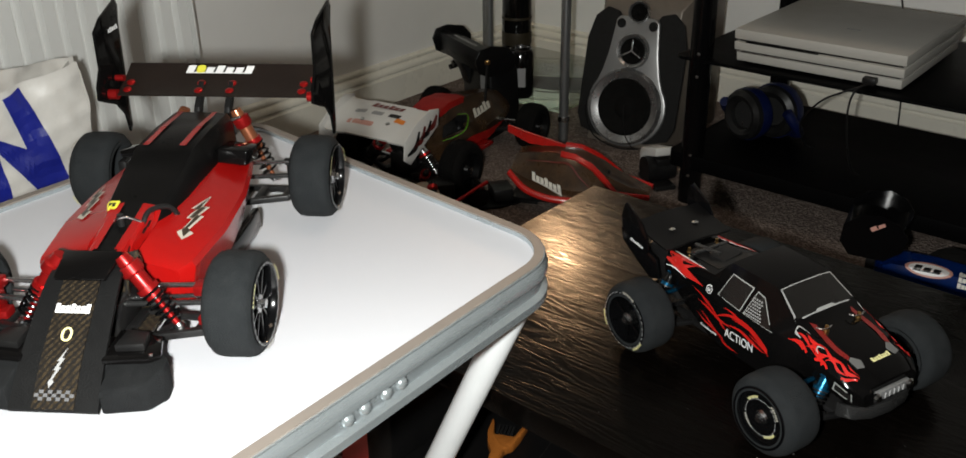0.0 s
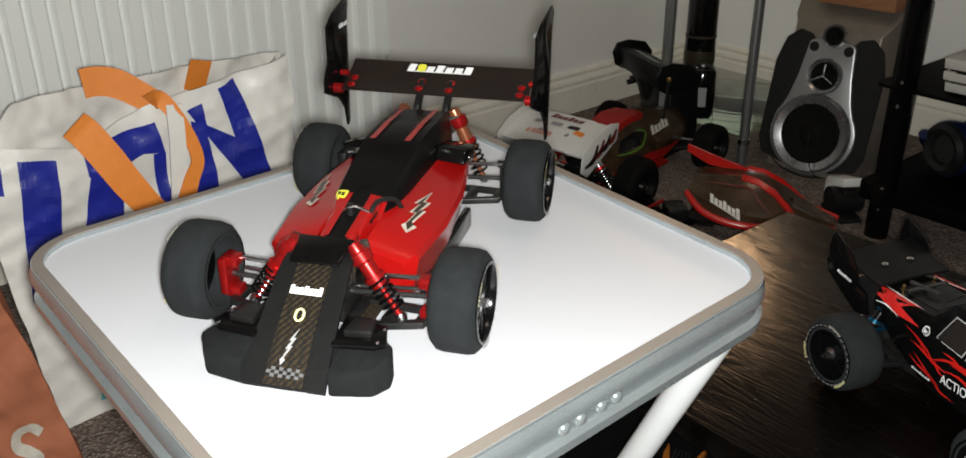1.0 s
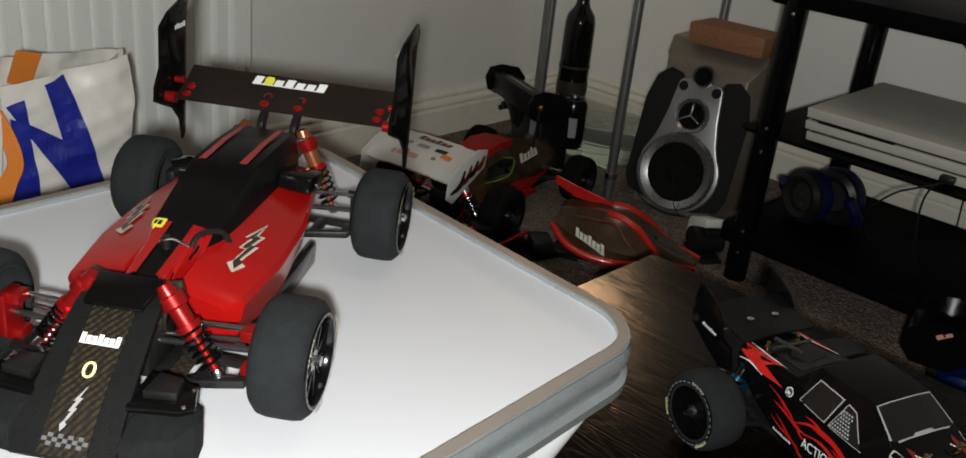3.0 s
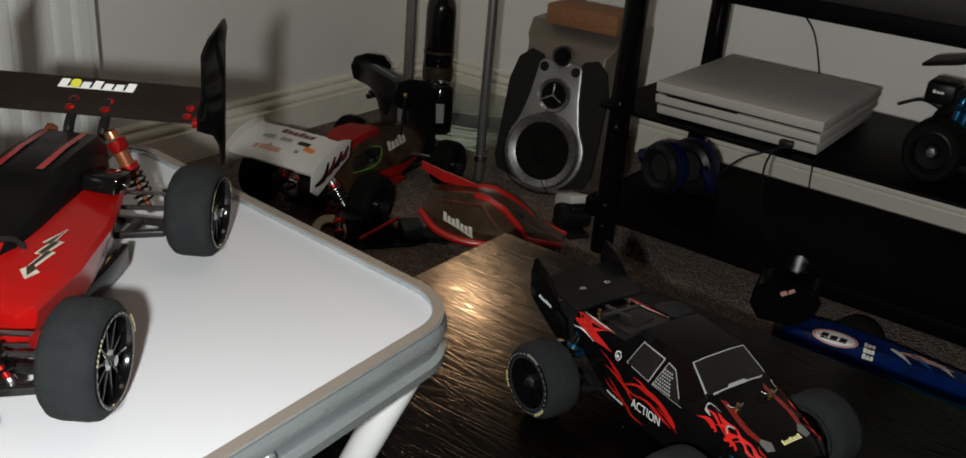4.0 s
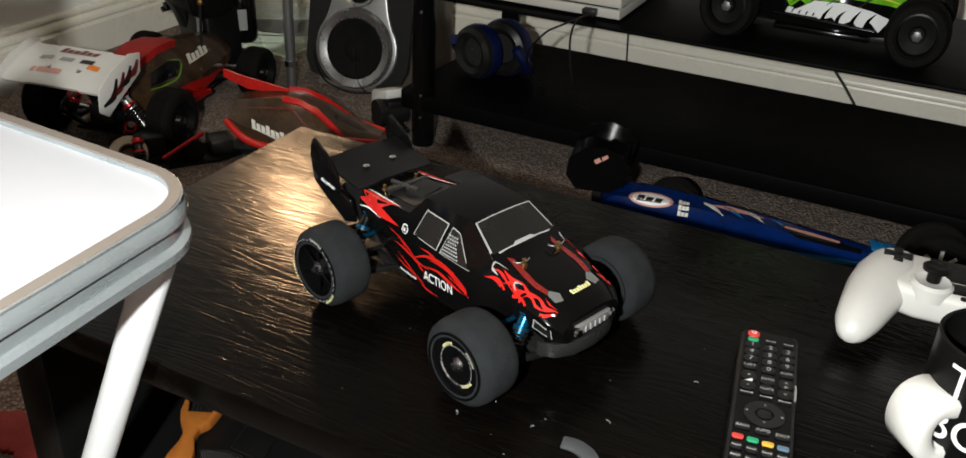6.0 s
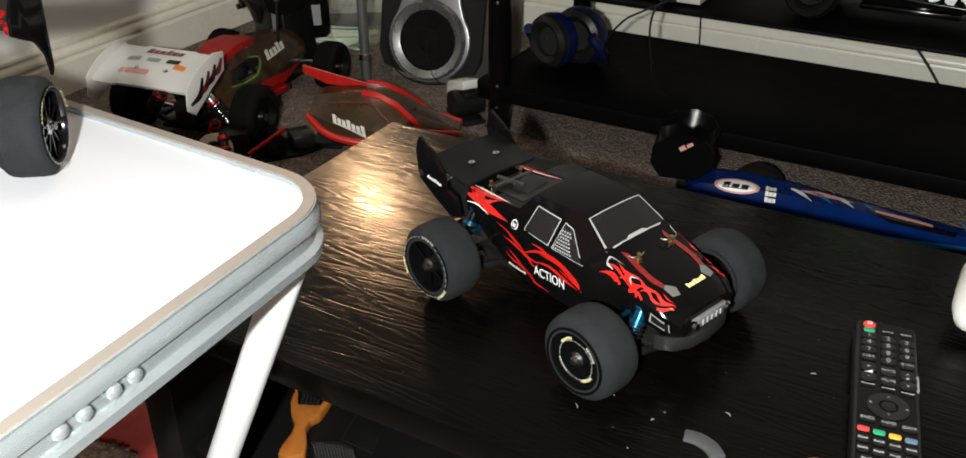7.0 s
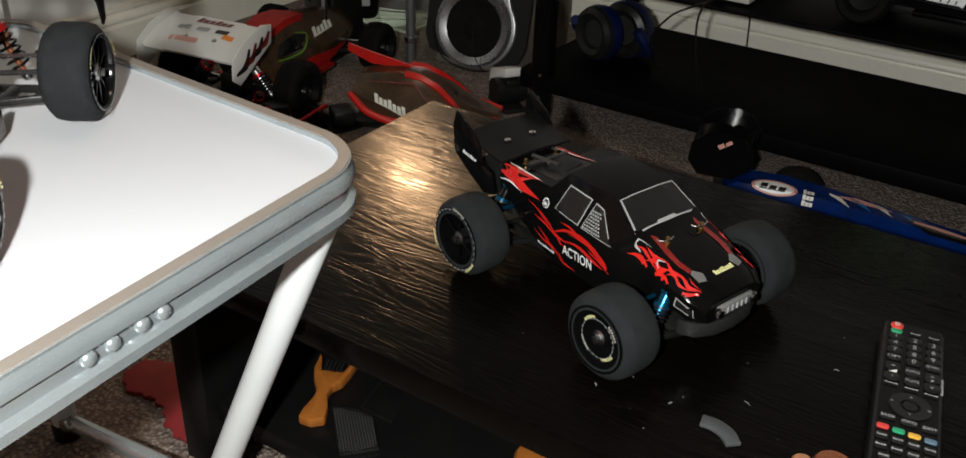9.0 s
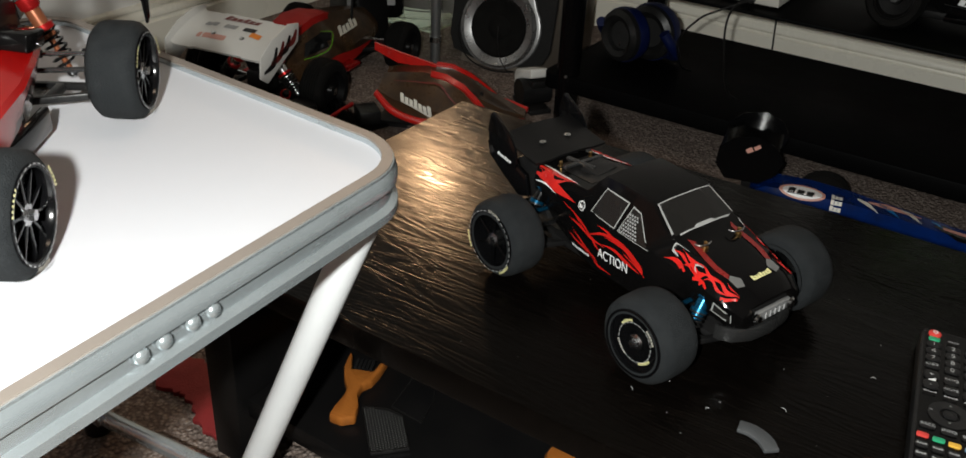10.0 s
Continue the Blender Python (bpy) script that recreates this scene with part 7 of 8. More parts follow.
    part("front_fork", box(B(), (0.26, 0.0, 0.045), (0.04, 0.012, 0.008), 0.002), BLACKPLASTIC, t, "black front fork")
    for y in (-0.024, 0.034):
        part("wing_strut", box(B(), (-0.218, y, 0.085), (0.014, 0.004, 0.12), 0.001, None), BLACKPLASTIC, t, "black wing strut")
    part("rear_wing", loft(B(), [[(x, y, z) for x, z in ((-0.265, 0.133), (-0.24, 0.15), (-0.205, 0.152), (-0.18, 0.14), (-0.205, 0.146), (-0.24, 0.143))] for y in (-0.025, 0.075)]), BLACKGLOSS, t, "glossy black rear wing", 50)
    for y in (-0.026, 0.076):
        part("end_plate", moved(prism(B(), [(-0.25, 0.094), (-0.2, 0.094), (-0.178, 0.112), (-0.172, 0.135), (-0.186, 0.156), (-0.212, 0.166), (-0.244, 0.16), (-0.264, 0.142), (-0.266, 0.115)], 0.002), pose(0, y, 0, 90, 0, 0)), BLACKGLOSS, t, "glossy black end plate")
    part("wing_mark", moved(quad_bars(bars(0.024, 0.007, 2, 0.2)), pose(-0.215, -0.0284, 0.148, 90, 0, 0) @ pose(0, 0, 0, 0, 0, 35)), SALMON, t, "small red and white mark", 0)
    return t


dragster()


# ---- speaker and corner shelf
def speaker():
    t = thing("loudspeaker", pose(-0.921, 1.904, 0, 0, 0, 8), "silver and black hi-fi loudspeaker standing on the carpet", "speaker")
    W, H, lean, yf = 0.236, 0.345, 0.082, -0.115

    def yy(z):
        return yf + lean * z / H

    # cabinet with chamfered front corners and a sloping brow over the baffle
    rings = []
    for y, z, w in ((0.15, 0.001, W / 2), (0.15, H, W / 2), (yy(H) + 0.05, H, W / 2), (yy(H * 0.9) + 0.012, H * 0.915, W / 2 - 0.012), (yy(H * 0.86), H * 0.86, W / 2 - 0.03), (yy(0.02), 0.02, W / 2 - 0.03), (yy(0), 0.001, W / 2 - 0.028)):
        rings.append([(-w, y, z), (w, y, z)])
    bm = B()
    left = [bm.verts.new(r[0]) for r in rings]
    right = [bm.verts.new(r[1]) for r in rings]
    bm.faces.new(left)
    bm.faces.new(right[::-1])
    for k in range(len(rings)):
        q = (k + 1) % len(rings)
        bm.faces.new((left[k], left[q], right[q], right[k]))
    bmesh.ops.bevel(bm, geom=bm.edges[:], offset=0.004, segments=2, profile=0.5, affect="EDGES")
    part("cabinet", bm, SPEAKERGREY, t, "brownish silver-grey cabinet")
    ang = math.degrees(math.atan2(lean, H))
    face = Matrix.Translation((0, yy(H / 2) - 0.001, H / 2)) @ pose(0, 0, 0, 90 - ang, 0, 0)
    for s in (1, -1):
        out = [(s * 0.03, 0.085), (s * 0.05, 0.115), (s * 0.078, 0.122), (s * 0.104, 0.1), (s * 0.117, 0.05), (s * 0.117, -0.12), (s * 0.104, -0.15), (s * 0.05, -0.165), (s * 0.03, -0.1)]
        part("grille", prism(B(), out, 0.01, face, 0.003), CLOTHBLACK, t, "black cloth side grille")
    out = [(-0.05, 0.098), (-0.043, 0.106), (-0.026, 0.107), (0.026, 0.107), (0.043, 0.106), (0.05, 0.098), (0.058, 0.03), (0.068, -0.015)]
    out += [(0.093 * math.cos(a), -0.088 + 0.088 * math.sin(a)) for a in np.linspace(radians(35), radians(-215), 22)]
    out += [(-0.068, -0.015), (-0.058, 0.03)]
    part("baffle", prism(B(), out, 0.017, face, 0.004), SILVER, t, "silver front baffle")

    def driver(name, x, y, r, base):
        d = part(name, lathe(B(), [(r * 0.74, 0.001), (r * 0.76, 0.006), (r * 0.86, 0.009), (r * 0.95, 0.011), (r, 0.006), (r * 1.02, 0.0), (r * 0.74, 0.0), (r * 0.74, 0.001)], face @ pose(x, y, base), 48), DRIVERRING, t, "bright metal driver ring")
        part("cone", lathe(B(), [(r * 0.77, 0.002), (r * 0.72, 0.007), (r * 0.66, 0.007), (r * 0.6, 0.0045), (r * 0.3, 0.0002), (r * 0.24, 0.0035), (r * 0.12, 0.0055), (0, 0.006)], face @ pose(x, y, base + 0.002), 48), CONE, d, "dark speaker cone")
        return d

    driver("woofer", 0.0, -0.088, 0.083, 0.0165)
    mid = driver("midrange", 0.0, 0.034, 0.037, 0.0165)
    for k in range(3):
        part("guard_bar", moved(box(B(), (0.0125, 0, 0), (0.025, 0.0035, 0.003), 0.001), face @ pose(0, 0.034, 0.027, 0, 0, 90 + 120 * k)), DRIVERRING, mid, "bright guard bar")
    driver("tweeter", 0.0, 0.117, 0.024, 0.012)
    for s in (1, -1):
        part("port", lathe(B(), [(0, 0.0172), (0.0085, 0.0172), (0.0095, 0.0182), (0.0105, 0.0168), (0.0105, 0.012), (0, 0.012)], face @ pose(s * 0.037, 0.09, 0.0005), 20), BLACKPLASTIC, t, "dark round port")
    part("wire", tube(B(), [face @ Vector(p) for p in ((0.0, -0.085, 0.024), (0.006, -0.11, 0.032), (0.02, -0.15, 0.036), (0.04, -0.176, 0.03))], 0.0011, 5), BLACKPLASTIC, t, "thin loose wire")
    part("wire", tube(B(), [face @ Vector(p) for p in ((-0.088, -0.07, 0.02), (-0.09, -0.11, 0.026), (-0.06, -0.16, 0.03), (0.0, -0.178, 0.03), (0.05, -0.172, 0.03))], 0.0016, 6), BLACKPLASTIC, t, "black cable round the woofer")
    return t


speaker()
tagged(part("wooden_block", box(B(), (0, 0, 0.021), (0.17, 0.1, 0.042), 0.002, pose(-0.905, 1.93, 0.3452, 0, 0, 4))  , BRICKWOOD), "brown wooden block on top of the loudspeaker", "wooden block")


def corner_shelf():
    t = thing("glass_shelf", pose(0, 0, 0), "glass corner shelf on grey metal posts", "shelf")
    posts = ((-1.024, 1.728), (-1.43, 1.95), (-1.462, 1.975), (-1.05, 2.12))
    for x, y in posts:
        part("post", lathe(B(), [(0, 0), (0.0105, 0), (0.0105, 0.95), (0, 0.95)], pose(x, y, 0), 20), GREYTUBE, t, "grey metal post")
    for z in (0.062, 0.5, 0.9):
        g = part("glass_plate", prism(B(), [(-1.04, 1.735), (-1.035, 2.13), (-1.45, 2.13), (-1.45, 1.95), (-1.3, 1.735)], 0.006, pose(0, 0, z), 0.001), GLASSGREEN, t, "clear green-edged glass plate")
        g.visible_shadow = False
    part("post_fitting", lathe(B(), [(0, 0), (0.013, 0), (0.013, 0.012), (0, 0.012)], pose(-1.024, 1.728, 0.05), 20), STEEL, t, "bright shelf fitting")
    return t


corner_shelf()


def bottle():
    t = thing("bottle", pose(-1.25, 1.84, 0.0684), "tall black glass bottle on the glass shelf", "bottle")
    part("glass_body", lathe(B(), [(0, 0), (0.034, 0), (0.036, 0.004), (0.0345, 0.262), (0.031, 0.28), (0.018, 0.298), (0.0145, 0.31), (0.0145, 0.375), (0.0165, 0.377), (0.0165, 0.392), (0, 0.392)], None, 32), BOTTLE, t, "black glass")
    for z, h in ((0.1, 0.03), (0.16, 0.006), (0.06, 0.006)):
        part("label_band", lathe(B(), [(0.0357, z), (0.0362, z + 0.001), (0.0358, z + h), (0.0352, z + h)], None, 32), GOLDPRINT, t, "dull gold label band")
    return t


def tin():
    t = thing("drink_can", pose(-1.178, 1.765, 0.0684 - 0.0), "black metal can with pale label on the shelf", "can")
    part("can_body", lathe(B(), [(0, 0), (0.026, 0), (0.031, 0.006), (0.031, 0.104), (0.026, 0.112), (0.0255, 0.114), (0.024, 0.112), (0, 0.11)], None, 32), BOTTLE, t, "black can")
    part("can_rim", lathe(B(), [(0.0245, 0.1125), (0.0262, 0.1125), (0.0266, 0.115), (0.0245, 0.115), (0.0245, 0.1125)], None, 32), STEEL, t, "bright can rim")
    bm = B()
    rows = []
    for z in (0.03, 0.045, 0.06, 0.075):
        rows.append([(0.0316 * math.cos(a), 0.0316 * math.sin(a), z) for a in np.linspace(radians(-75), radians(-30), 8)])
    part("can_label", sheet(rows), GREYPRINT, t, "pale grey label")
    return t


bottle()
tin()


# ---- model cars parked on the carpet
def big_wheel(t, x, y, s, D=0.112, W=0.045, turn=0):
    """A wheel whose axle lies along the car's x."""
    m = Matrix.Translation((x, y, D / 2)) @ pose(0, 0, 0, 0, 0, turn) @ FLIP[s]
    R, h, q = D / 2, W / 2, D * 0.33
    prof = [(q, -h), (R * 0.84, -h * 1.04), (R * 0.95, -h * 0.86), (R * 0.99, -h * 0.6)]
    for k in range(5):
        z = h * (-0.5 + 0.22 * k)
        prof += [(R, z), (R, z + h * 0.12), (R * 0.975, z + h * 0.13), (R * 0.975, z + h * 0.2)]
    prof += [(R * 0.99, h * 0.62), (R * 0.95, h * 0.86), (R * 0.84, h * 1.04), (q, h), (q, -h)]
    w = part("wheel", lathe(B(), prof, m, 40), CARKNOB, t, "ribbed black rubber tyre")
    part("rim", lathe(B(), [(q, -h), (q, h * 1.02), (q * 0.94, h * 1.02), (q * 0.85, h * 0.5), (q * 0.3, h * 0.6), (q * 0.2, h * 0.9), (0, h * 0.9)], m, 28), BLACKSATIN, w, "black dish rim")
    part("axle_nut", lathe(B(), [(q * 0.2, h * 0.85), (q * 0.2, h * 1.05), (q * 0.1, h * 1.1), (0, h * 1.1)], m, 6), STEEL, w, "steel axle nut", 30)
    return w


def running_gear(t, ay, half, collar, tall=0.1):
    part("chassis", box(B(), (0, 0, 0.024), (0.11, 2 * ay + 0.06, 0.006), 0.002), BLACKSATIN, t, "black chassis plate")
    for s in (1, -1):
        for y in (ay, -ay):
            big_wheel(t, s * half, y, s, 0.112 if y < 0 else 0.1)
            arm(t, (s * 0.03, y, 0.032), (s * (half - 0.03), y, 0.045), 0.06, 0.03, 0.009, BLACKPLASTIC)
            if y < 0:
                shock(t, (s * 0.04, y - 0.02, tall), (s * (half - 0.045), y - 0.02, 0.045), 0.011, collar, BLACKPLASTIC, STEEL)
            part("drive_shaft", rod(B(), (s * 0.03, y, 0.05), (s * (half - 0.02), y, 0.056), 0.004), STEEL, t, "steel drive shaft")
    for y in (-ay,):
        part("shock_tower", prism(B(), [(-0.05, tall + 0.01), (-0.045, tall - 0.02), (-0.025, 0.04), (0.025, 0.04), (0.045, tall - 0.02), (0.05, tall + 0.01), (0, tall)], 0.005, pose(0, y + 0.002, 0, 90, 0, 0), 0.001), BLACKSATIN, t, "black shock tower")
        part("gearbox", box(B(), (0, y, 0.05), (0.05, 0.06, 0.046), 0.006), BLACKPLASTIC, t, "black gearbox")


def white_winged_buggy():
    t = thing("model_buggy", pose(-1.16, 1.49, 0.0, 0, 0, 10), "red model buggy with white rear wing parked on carpet", "model car")
    running_gear(t, 0.15, 0.128, REDALU)
    rings = []
    for y, w, z0, z1, wt in ((-0.15, 0.028, 0.06, 0.105, 0.016), (-0.1, 0.045, 0.036, 0.124, 0.022), (-0.03, 0.058, 0.03, 0.137, 0.026), (0.02, 0.062, 0.03, 0.135, 0.024), (0.07, 0.06, 0.032, 0.128, 0.02), (0.14, 0.052, 0.042, 0.115, 0.016), (0.21, 0.036, 0.05, 0.098, 0.012)):
        h = z1 - z0
        rings.append([(-w, y, z0), (-w, y, z0 + h * 0.34), (-wt - 0.45 * (w - wt), y, z0 + h * 0.72), (-wt, y, z1), (0, y, z1 + 0.002), (wt, y, z1), (wt + 0.45 * (w - wt), y, z0 + h * 0.72), (w, y, z0 + h * 0.34), (w, y, z0)])
    bm = loft(B(), rings)
    bmesh.ops.bevel(bm, geom=[e for e in bm.edges if e.is_manifold and e.calc_face_angle(0) > 0.3], offset=0.004, segments=2, profile=0.5, affect="EDGES")
    body = part("body_shell", bm, BRONZE, t, "dark bronze bodyshell", 28)
    tree = tree_of(body)
    # red roof that tapers to the nose
    rings = [[(-w, y, z - 0.012), (-w * 0.9, y, z), (0, y, z + 0.002), (w * 0.9, y, z), (w, y, z - 0.012), (w * 0.8, y, z - 0.014), (0, y, z - 0.006), (-w * 0.8, y, z - 0.014)] for y, w, z in ((-0.155, 0.026, 0.115), (-0.1, 0.034, 0.131), (-0.04, 0.037, 0.144), (0.01, 0.034, 0.141), (0.045, 0.022, 0.131))]
    part("roof", loft(B(), rings), MATTRED, t, "red roof panel", 50)
    side = pose(0.1, 0, 0.1, 90, 0, 90) @ pose(0, 0, 0, -30, 0, 0)
    decal("window", [[(-0.085, 0.012), (-0.07, 0.034), (-0.02, 0.04), (0.012, 0.03), (-0.01, 0.008)]], side, tree, BLACKGLOSS, t, "dark window", 0.0012, 4)
    decal("window_line", [ribbon([(-0.088, 0.008), (-0.05, 0.003), (-0.01, 0.006), (0.014, 0.03), (-0.02, 0.042)], [0.001, 0.002, 0.002, 0.002, 0.001], 4)], side, tree, GREENBODY, t, "thin green window line", 0.0016, 2)
    decal("maker_mark", [[(x + 0.08, y + 0.028 + 0.05 * x) for x, y in q] for q in bars(0.085, 0.019, 5, 0.22, 0.3)], side, tree, PRINT, t, "white printed mark", 0.0016, 1)
    decal("side_flash", [ribbon([(-0.1, -0.03), (0.0, -0.026), (0.08, -0.028), (0.17, -0.02)], [0.016, 0.024, 0.016, 0.002], 6)], side, tree, MATTRED, t, "dull red flash", 0.0014, 3)
    part("aerial_mast", rod(B(), (0.03, 0.11, 0.1), (0.035, 0.115, 0.19), 0.003), BLACKPLASTIC, t, "black aerial tube")
    part("aerial_bead", lathe(B(), [(0, -0.006), (0.005, -0.004), (0.006, 0), (0.005, 0.004), (0, 0.006)], pose(0.035, 0.115, 0.19), 14), BRASS, t, "small brass bead")
    for s in (1, -1):
        part("side_guard", box(B(), (s * 0.07, -0.03, 0.036), (0.034, 0.16, 0.01), 0.004), RED, t, "red side guard")
        part("wing_strut", prism(B(), [(-0.17, 0.1), (-0.15, 0.1), (-0.2, 0.15), (-0.235, 0.166), (-0.25, 0.16), (-0.2, 0.13)], 0.006, pose(s * 0.03 - 0.003, 0, 0, 90, 0, 90), 0.001), BLACKPLASTIC, t, "black wing strut")
    # moulded wing
    prof = [(-0.185, 0.176), (-0.205, 0.172), (-0.235, 0.166), (-0.262, 0.156), (-0.285, 0.143), (-0.283, 0.139), (-0.262, 0.151), (-0.235, 0.161), (-0.205, 0.167), (-0.186, 0.171)]
    xs = (-0.098, -0.093, -0.054, -0.05, 0.05, 0.054, 0.093, 0.098)
    lift = (0.004, 0.0, 0.0, 0.002, 0.002, 0.0, 0.0, 0.004)
    wing = part("wing", loft(B(), [[(x, y, z + dz) for y, z in prof] for x, dz in zip(xs, lift)]), WHITEPLASTIC, t, "white moulded wing blade", 45)
    wtree = tree_of(wing)
    top = pose(0, -0.23, 0.22)
    decal("wing_print", [[(x, y + 0.03) for x, y in q] for q in bars(0.075, 0.014, 6, 0.2, 0.3)], top, wtree, DARKRED, t, "dark red printed mark", 0.001, 1)
    for x, mm in ((-0.05, GREYPRINT), (-0.01, GREYPRINT), (0.03, BLACKPLASTIC)):
        decal("wing_sticker", [rounded_at(x, 0.004, 0.026, 0.012, 0.002)], top, wtree, mm, t, "small wing sticker", 0.001, 2)
    decal("wing_sticker", [rounded_at(-0.03, -0.028, 0.06, 0.012, 0.003)], top, wtree, SALMON, t, "pale red sticker", 0.001, 2)
    decal("wing_sticker", [rounded_at(0.05, -0.008, 0.022, 0.012, 0.002)], top, wtree, BAGORANGE, t, "orange sticker", 0.0012, 2)
    for x in (-0.03, 0.03):
        part("wing_screw", lathe(B(), [(0.005, 0), (0.005, 0.001), (0.003, 0.003), (0, 0.0032)], pose(x, -0.25, 0.1625, 20, 0, 0), 12), CHROME, t, "bright wing screw")
    for s in (1, -1):
        side = [(-0.18, 0.184), (-0.21, 0.19), (-0.26, 0.176), (-0.296, 0.154), (-0.3, 0.118), (-0.28, 0.104), (-0.23, 0.13), (-0.185, 0.152)]
        ep = part("end_plate", prism(B(), side, 0.003, pose(s * 0.1 - 0.0015, 0, 0, 90, 0, 90), 0.0008), WHITEPLASTIC, t, "white wing end plate")
        for k in range(4):
            part("end_plate_print", moved(quad_bars([ribbon([(-0.29 + k * 0.022, 0.125 + k * 0.009), (-0.262 + k * 0.02, 0.134 + k * 0.008), (-0.25 + k * 0.02, 0.16 + k * 0.005)], [0.005, 0.014, 0.006], 4)]), pose(s * 0.1022, 0, 0, 90, 0, 90)), DARKRED if k % 2 else BLACKPLASTIC, t, "dark painted stroke", 0)
    return t


def black_wing():
    t = thing("upended_model_car", pose(-1.262, 1.718, 0.0, 0, 0, -22) @ Matrix.Diagonal((1.12, 1.0, 1.0, 1)), "black model car standing on end with moulded wing", "model car")
    part("base_plate", box(B(), (0.015, 0.02, 0.003), (0.14, 0.1, 0.005), 0.001), BLACKPLASTIC, t, "black base plate")
    block = part("body_block", prism(B(), [(-0.055, 0.005), (0.07, 0.005), (0.074, 0.06), (0.066, 0.15), (0.03, 0.158), (-0.045, 0.15), (-0.058, 0.1)], 0.075, pose(0.01, 0.055, 0, 90, 0, 0), 0.006), BLACKSATIN, t, "black body standing on end")
    part("label", prism(B(), rounded(0.026, 0.044, 0.005), 0.0008, pose(0.052, -0.0212, 0.118, 90, 0, 0)), GREYPRINT, block, "pale grey rounded label")
    part("mast", prism(B(), [(0.0, 0.03), (0.03, 0.03), (0.0, 0.14), (-0.04, 0.178), (-0.06, 0.172), (-0.03, 0.12)], 0.04, pose(-0.05, 0, 0, 90, 0, 90), 0.004), BLACKPLASTIC, t, "black wing mast")
    for k, (x, z) in enumerate(((-0.06, 0.13), (-0.075, 0.118), (-0.045, 0.142))):
        part("wing_bracket", rod(B(), (x, -0.04, z), (x, 0.0, z + 0.006), 0.008 - 0.002 * (k % 2)), BLACKSATIN, t, "black bracket")
    prof = [(0.03, 0.172), (0.0, 0.19), (-0.03, 0.2), (-0.055, 0.202), (-0.06, 0.196), (-0.056, 0.156), (-0.05, 0.153), (-0.03, 0.158), (0.0, 0.166)]
    wing = part("wing", loft(B(), [[(x, y * k, 0.18 + (z - 0.18) * k) for y, z in prof] for x, k in ((-0.1, 0.9), (-0.09, 1), (0.09, 1), (0.1, 0.9))]), BLACKSATIN, t, "black moulded wing blade", 45)
    for s in (1, -1):
        side = [(0.03, 0.158), (0.034, 0.182), (0.014, 0.206), (-0.03, 0.214), (-0.06, 0.208), (-0.07, 0.186), (-0.062, 0.156), (-0.04, 0.144), (0.01, 0.146)]
        part("end_plate", prism(B(), side, 0.005, pose(s * 0.101 - 0.0025, 0, 0, 90, 0, 90), 0.0018), BLACKSATIN, t, "black octagonal end plate")
    decal("wing_print", bars(0.105, 0.011, 8, 0.12, 0.3), pose(0.0, -0.035, 0.25), tree_of(wing), GREYPRINT, t, "grey printed mark", 0.001, 1)
    return t


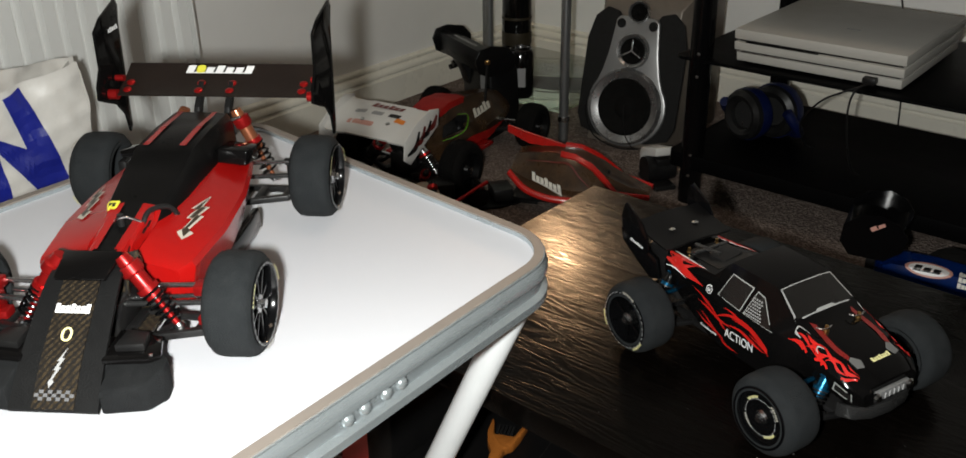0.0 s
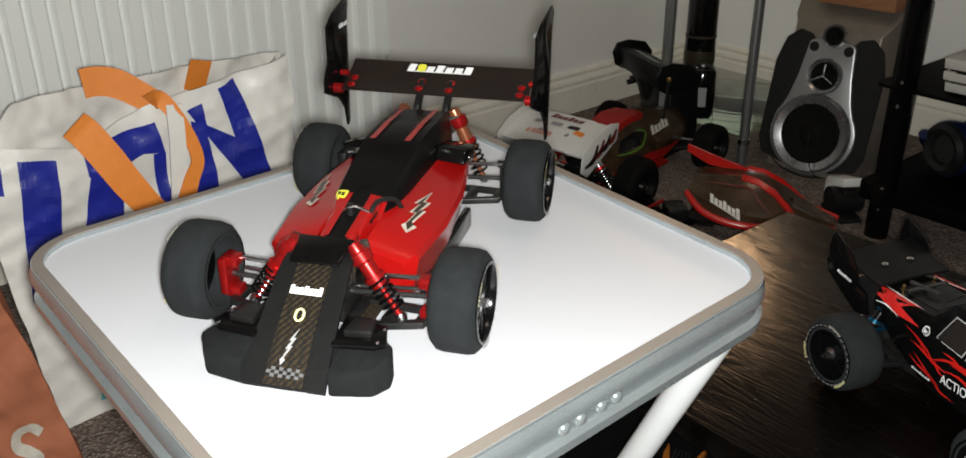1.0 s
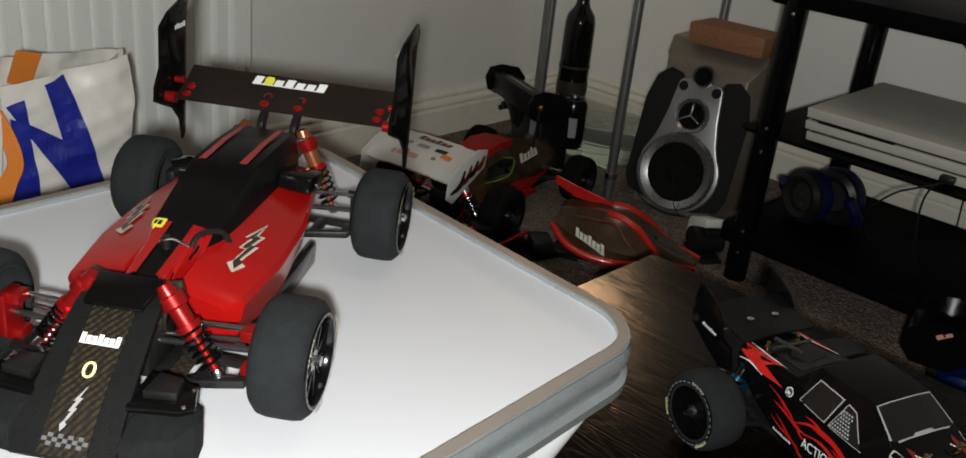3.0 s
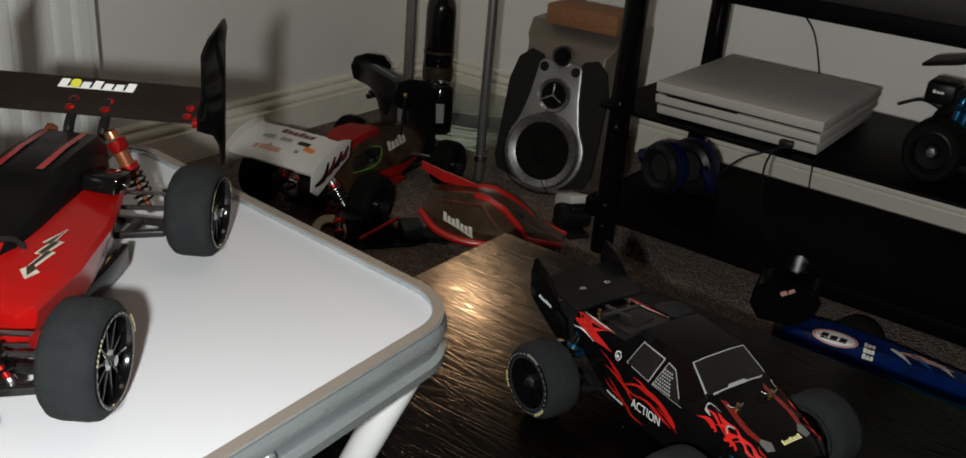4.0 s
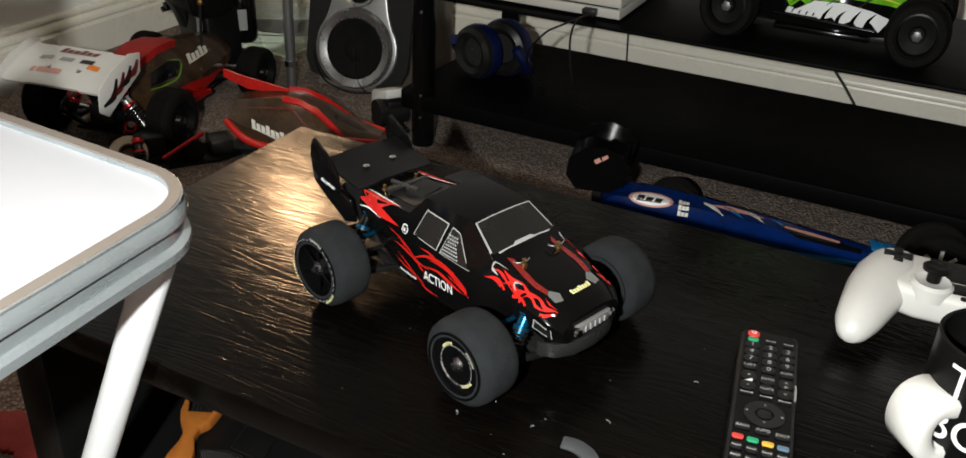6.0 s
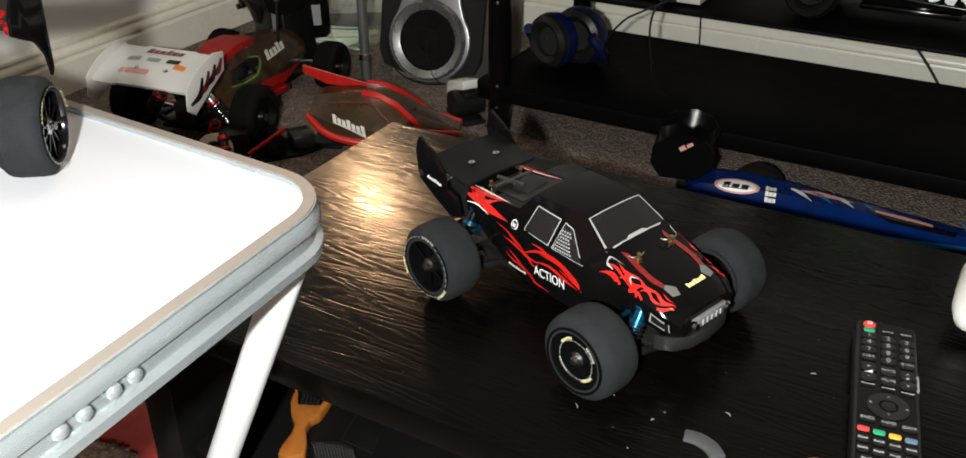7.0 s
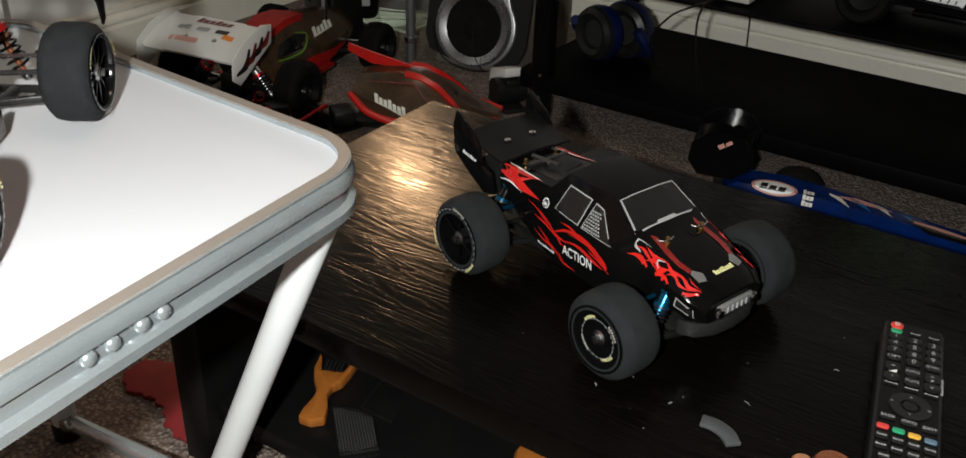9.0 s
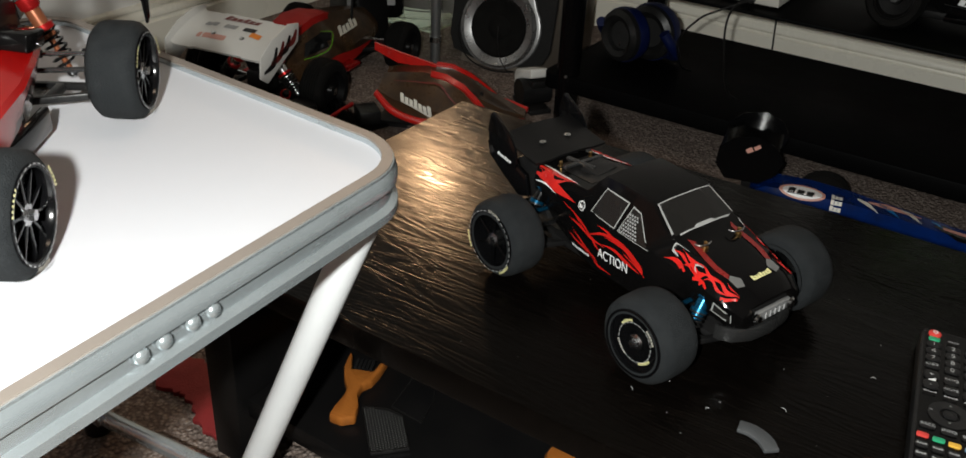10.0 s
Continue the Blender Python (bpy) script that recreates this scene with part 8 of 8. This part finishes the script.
def red_low_buggy():
    t = thing("model_buggy", pose(-0.81, 1.485, 0.0, 0, 0, -66) @ Matrix.Diagonal((0.92, 0.74, 0.95, 1)), "low red and bronze model buggy bodyshell on carpet", "model car")
    part("chassis", box(B(), (0, -0.02, 0.012), (0.1, 0.3, 0.006), 0.002), BLACKSATIN, t, "black chassis plate")
    for y in (-0.1, 0.08):
        part("body_post", rod(B(), (0, y, 0.012), (0, y, 0.075), 0.004), BLACKPLASTIC, t, "black body post")
    for y in (-0.12, 0.1):
        for s in (1, -1):
            part("skid", box(B(), (s * 0.03, y, 0.0055), (0.03, 0.05, 0.01), 0.002), BLACKPLASTIC, t, "black skid pad")
    rings = []
    for y, w, z0, zs, z1, wt in ((-0.16, 0.07, 0.07, 0.085, 0.1, 0.02), (-0.12, 0.078, 0.045, 0.072, 0.106, 0.022), (-0.06, 0.08, 0.03, 0.06, 0.112, 0.026), (0.0, 0.074, 0.028, 0.052, 0.108, 0.03), (0.045, 0.06, 0.028, 0.048, 0.092, 0.032), (0.09, 0.05, 0.03, 0.045, 0.07, 0.03), (0.14, 0.042, 0.03, 0.04, 0.054, 0.026), (0.19, 0.03, 0.03, 0.034, 0.042, 0.016)):
        rings.append([(-w, y, z0), (-w, y, zs), (-wt - 0.008, y, z1 - 0.006), (-wt, y, z1), (0, y, z1 - 0.006), (wt, y, z1), (wt + 0.008, y, z1 - 0.006), (w, y, zs), (w, y, z0)])
    bm = loft(B(), rings)
    bmesh.ops.bevel(bm, geom=[e for e in bm.edges if e.is_manifold and e.calc_face_angle(0) > 0.3], offset=0.003, segments=2, profile=0.5, affect="EDGES")
    body = part("body_shell", bm, BRONZE, t, "dark bronze bodyshell", 28)
    tree = tree_of(body)
    top = pose(0, 0, 0.2)
    for s in (1, -1):
        part("lower_edge", tube(B(), [(s * 0.068, -0.165, 0.078), (s * 0.081, -0.12, 0.05), (s * 0.084, -0.06, 0.036), (s * 0.078, 0.0, 0.032), (s * 0.064, 0.045, 0.032), (s * 0.053, 0.09, 0.033)], 0.0075, 10, 5), FLAME, t, "red lower edge")
        part("bonnet_edge", tube(B(), [(s * 0.05, 0.1, 0.046), (s * 0.044, 0.14, 0.042), (s * 0.03, 0.192, 0.036)], 0.006, 10, 5), FLAME, t, "red bonnet edge")
        ridge = [[(s * (x + a), y, z + b) for a, b in ((-0.007, 0), (0, 0.004), (0.008, -0.004), (0.006, -0.01), (-0.006, -0.006))] for x, y, z in ((0.026, -0.04, 0.113), (0.03, 0.0, 0.11), (0.034, 0.045, 0.094), (0.042, 0.08, 0.072), (0.05, 0.11, 0.05))]
        part("screen_pillar", loft(B(), ridge), FLAME, t, "red screen pillar", 45)
        decal("side_stripe", [ribbon([(s * 0.05, -0.055), (s * 0.052, -0.02), (s * 0.056, 0.01), (s * 0.05, 0.045), (s * 0.048, 0.085), (s * 0.046, 0.12)], [0.006, 0.02, 0.024, 0.02, 0.016, 0.006], 6)], top, tree, FLAME, t, "red painted stripe", 0.0022, 6)
        decal("window", [[(s * 0.042, 0.0), (s * 0.06, 0.012), (s * 0.05, 0.06), (s * 0.042, 0.05)]], top, tree, BLACKGLOSS, t, "dark window", 0.0026, 6)
        decal("window_line", [ribbon([(s * 0.05, 0.004), (s * 0.063, 0.014), (s * 0.053, 0.062)], [0.0015, 0.002, 0.0015], 4)], top, tree, GREYPRINT, t, "grey window line", 0.003, 5)
        side = pose(s * 0.1, 0, 0.1, 90, 0, 90 * s) @ pose(0, 0, 0, -40, 0, 0)
        decal("maker_mark", [[(x - s * 0.062, y - 0.012 - 0.28 * s * x) for x, y in q] for q in bars(0.08, 0.017, 7, 0.22, -0.3)], side, tree, PRINT, t, "white printed mark", 0.0024, 2)
        decal("panel_line", [ribbon([(-0.13 * s, 0.034), (-0.06 * s, 0.034), (-0.015 * s, 0.033), (0.016 * s, 0.01), (0.05 * s, -0.01)], [0.001, 0.003, 0.004, 0.003, 0.001], 5)], side, tree, DARKRED, t, "dark red panel line", 0.002, 3)
        if s > 0:
            continue
        fin = [[(s * (x + a), y, z) for a, z in ((-0.004, z0), (0.005, z0 - 0.004), (0.003, z1), (-0.003, z1))] for x, y, z0, z1 in ((0.03, -0.2, 0.128, 0.142), (0.026, -0.14, 0.108, 0.13), (0.022, -0.08, 0.106, 0.12), (0.02, -0.04, 0.106, 0.113))]
        part("rear_fin", loft(B(), fin), FLAME, t, "red rear fin", 45)
    for k in range(3):
        decal("roof_vent", [rounded_at(0, -0.07 + 0.022 * k, 0.032, 0.012, 0.002)], top, tree, RED if k != 1 else BLACKPLASTIC, t, "small roof panel", 0.0024, 5)
    decal("screen_frame", [ribbon([(-0.022, 0.07), (-0.02, 0.13), (0.0, 0.14), (0.02, 0.13), (0.022, 0.07)], [0.003, 0.004, 0.004, 0.004, 0.003], 5)], top, tree, GREYPRINT, t, "grey bonnet line", 0.0024, 5)
    decal("bonnet_panel", [[(-0.016, 0.075), (0.016, 0.075), (0.015, 0.125), (-0.015, 0.125)]], top, tree, BLACKGLOSS, t, "dark bonnet panel", 0.0018, 5)
    return t


def bare_chassis():
    t = thing("model_car_chassis", pose(-0.965, 1.345, 0.0, 0, 0, -35), "bare black model car chassis lying on carpet", "model car")
    part("plate", prism(B(), [(-0.03, -0.09), (0.03, -0.09), (0.042, -0.04), (0.042, 0.05), (0.026, 0.1), (-0.026, 0.1), (-0.042, 0.05), (-0.042, -0.04)], 0.004, pose(0, 0, 0.0005), 0.001), BLACKSATIN, t, "black chassis plate")
    part("gearbox", box(B(), (0, -0.06, 0.03), (0.044, 0.05, 0.05), 0.007), BLACKPLASTIC, t, "black gearbox")
    part("motor", rod(B(), (-0.03, 0.01, 0.024), (0.035, 0.01, 0.024), 0.0185, None, 24), BLACKGLOSS, t, "round black motor")
    part("receiver_box", box(B(), (0.0, 0.06, 0.018), (0.05, 0.04, 0.027), 0.004), BLACKPLASTIC, t, "black receiver box")
    for s in (1, -1):
        arm(t, (s * 0.02, -0.06, 0.014), (s * 0.085, -0.065, 0.012), 0.05, 0.024, 0.008, BLACKPLASTIC)
        shock(t, (s * 0.03, -0.082, 0.06), (s * 0.075, -0.085, 0.016), 0.008, REDALU)
    part("link", rod(B(), (0.01, 0.03, 0.045), (0.06, -0.05, 0.03), 0.004), REDALU, t, "red anodised link")
    return t


def white_bracket():
    # white clip-like bracket with a black roller; it holds no lamp
    t = thing("clip_bracket", pose(-0.745, 1.665, 0.0, 0, 0, -35), "white plastic clamp with black roller on the carpet", "clamp")
    part("frame", prism(B(), [(-0.035, 0), (-0.02, 0), (-0.02, 0.05), (0.04, 0.07), (0.04, 0.088), (-0.03, 0.066), (-0.038, 0.055)], 0.04, pose(0, 0.02, 0, 90, 0, 0), 0.003), WHITEPLASTIC, t, "white angled frame")
    part("roller", rod(B(), (0.012, -0.03, 0.034), (0.012, 0.03, 0.034), 0.026), BLACKPLASTIC, t, "black roller")
    part("arm", box(B(), (0.02, 0.0, 0.055), (0.04, 0.03, 0.014), 0.003), BLACKPLASTIC, t, "black arm")
    part("base", box(B(), (0.01, 0, 0.005), (0.09, 0.045, 0.009), 0.002), BLACKPLASTIC, t, "black base")
    return t


white_winged_buggy()
black_wing()
red_low_buggy()
bare_chassis()
white_bracket()
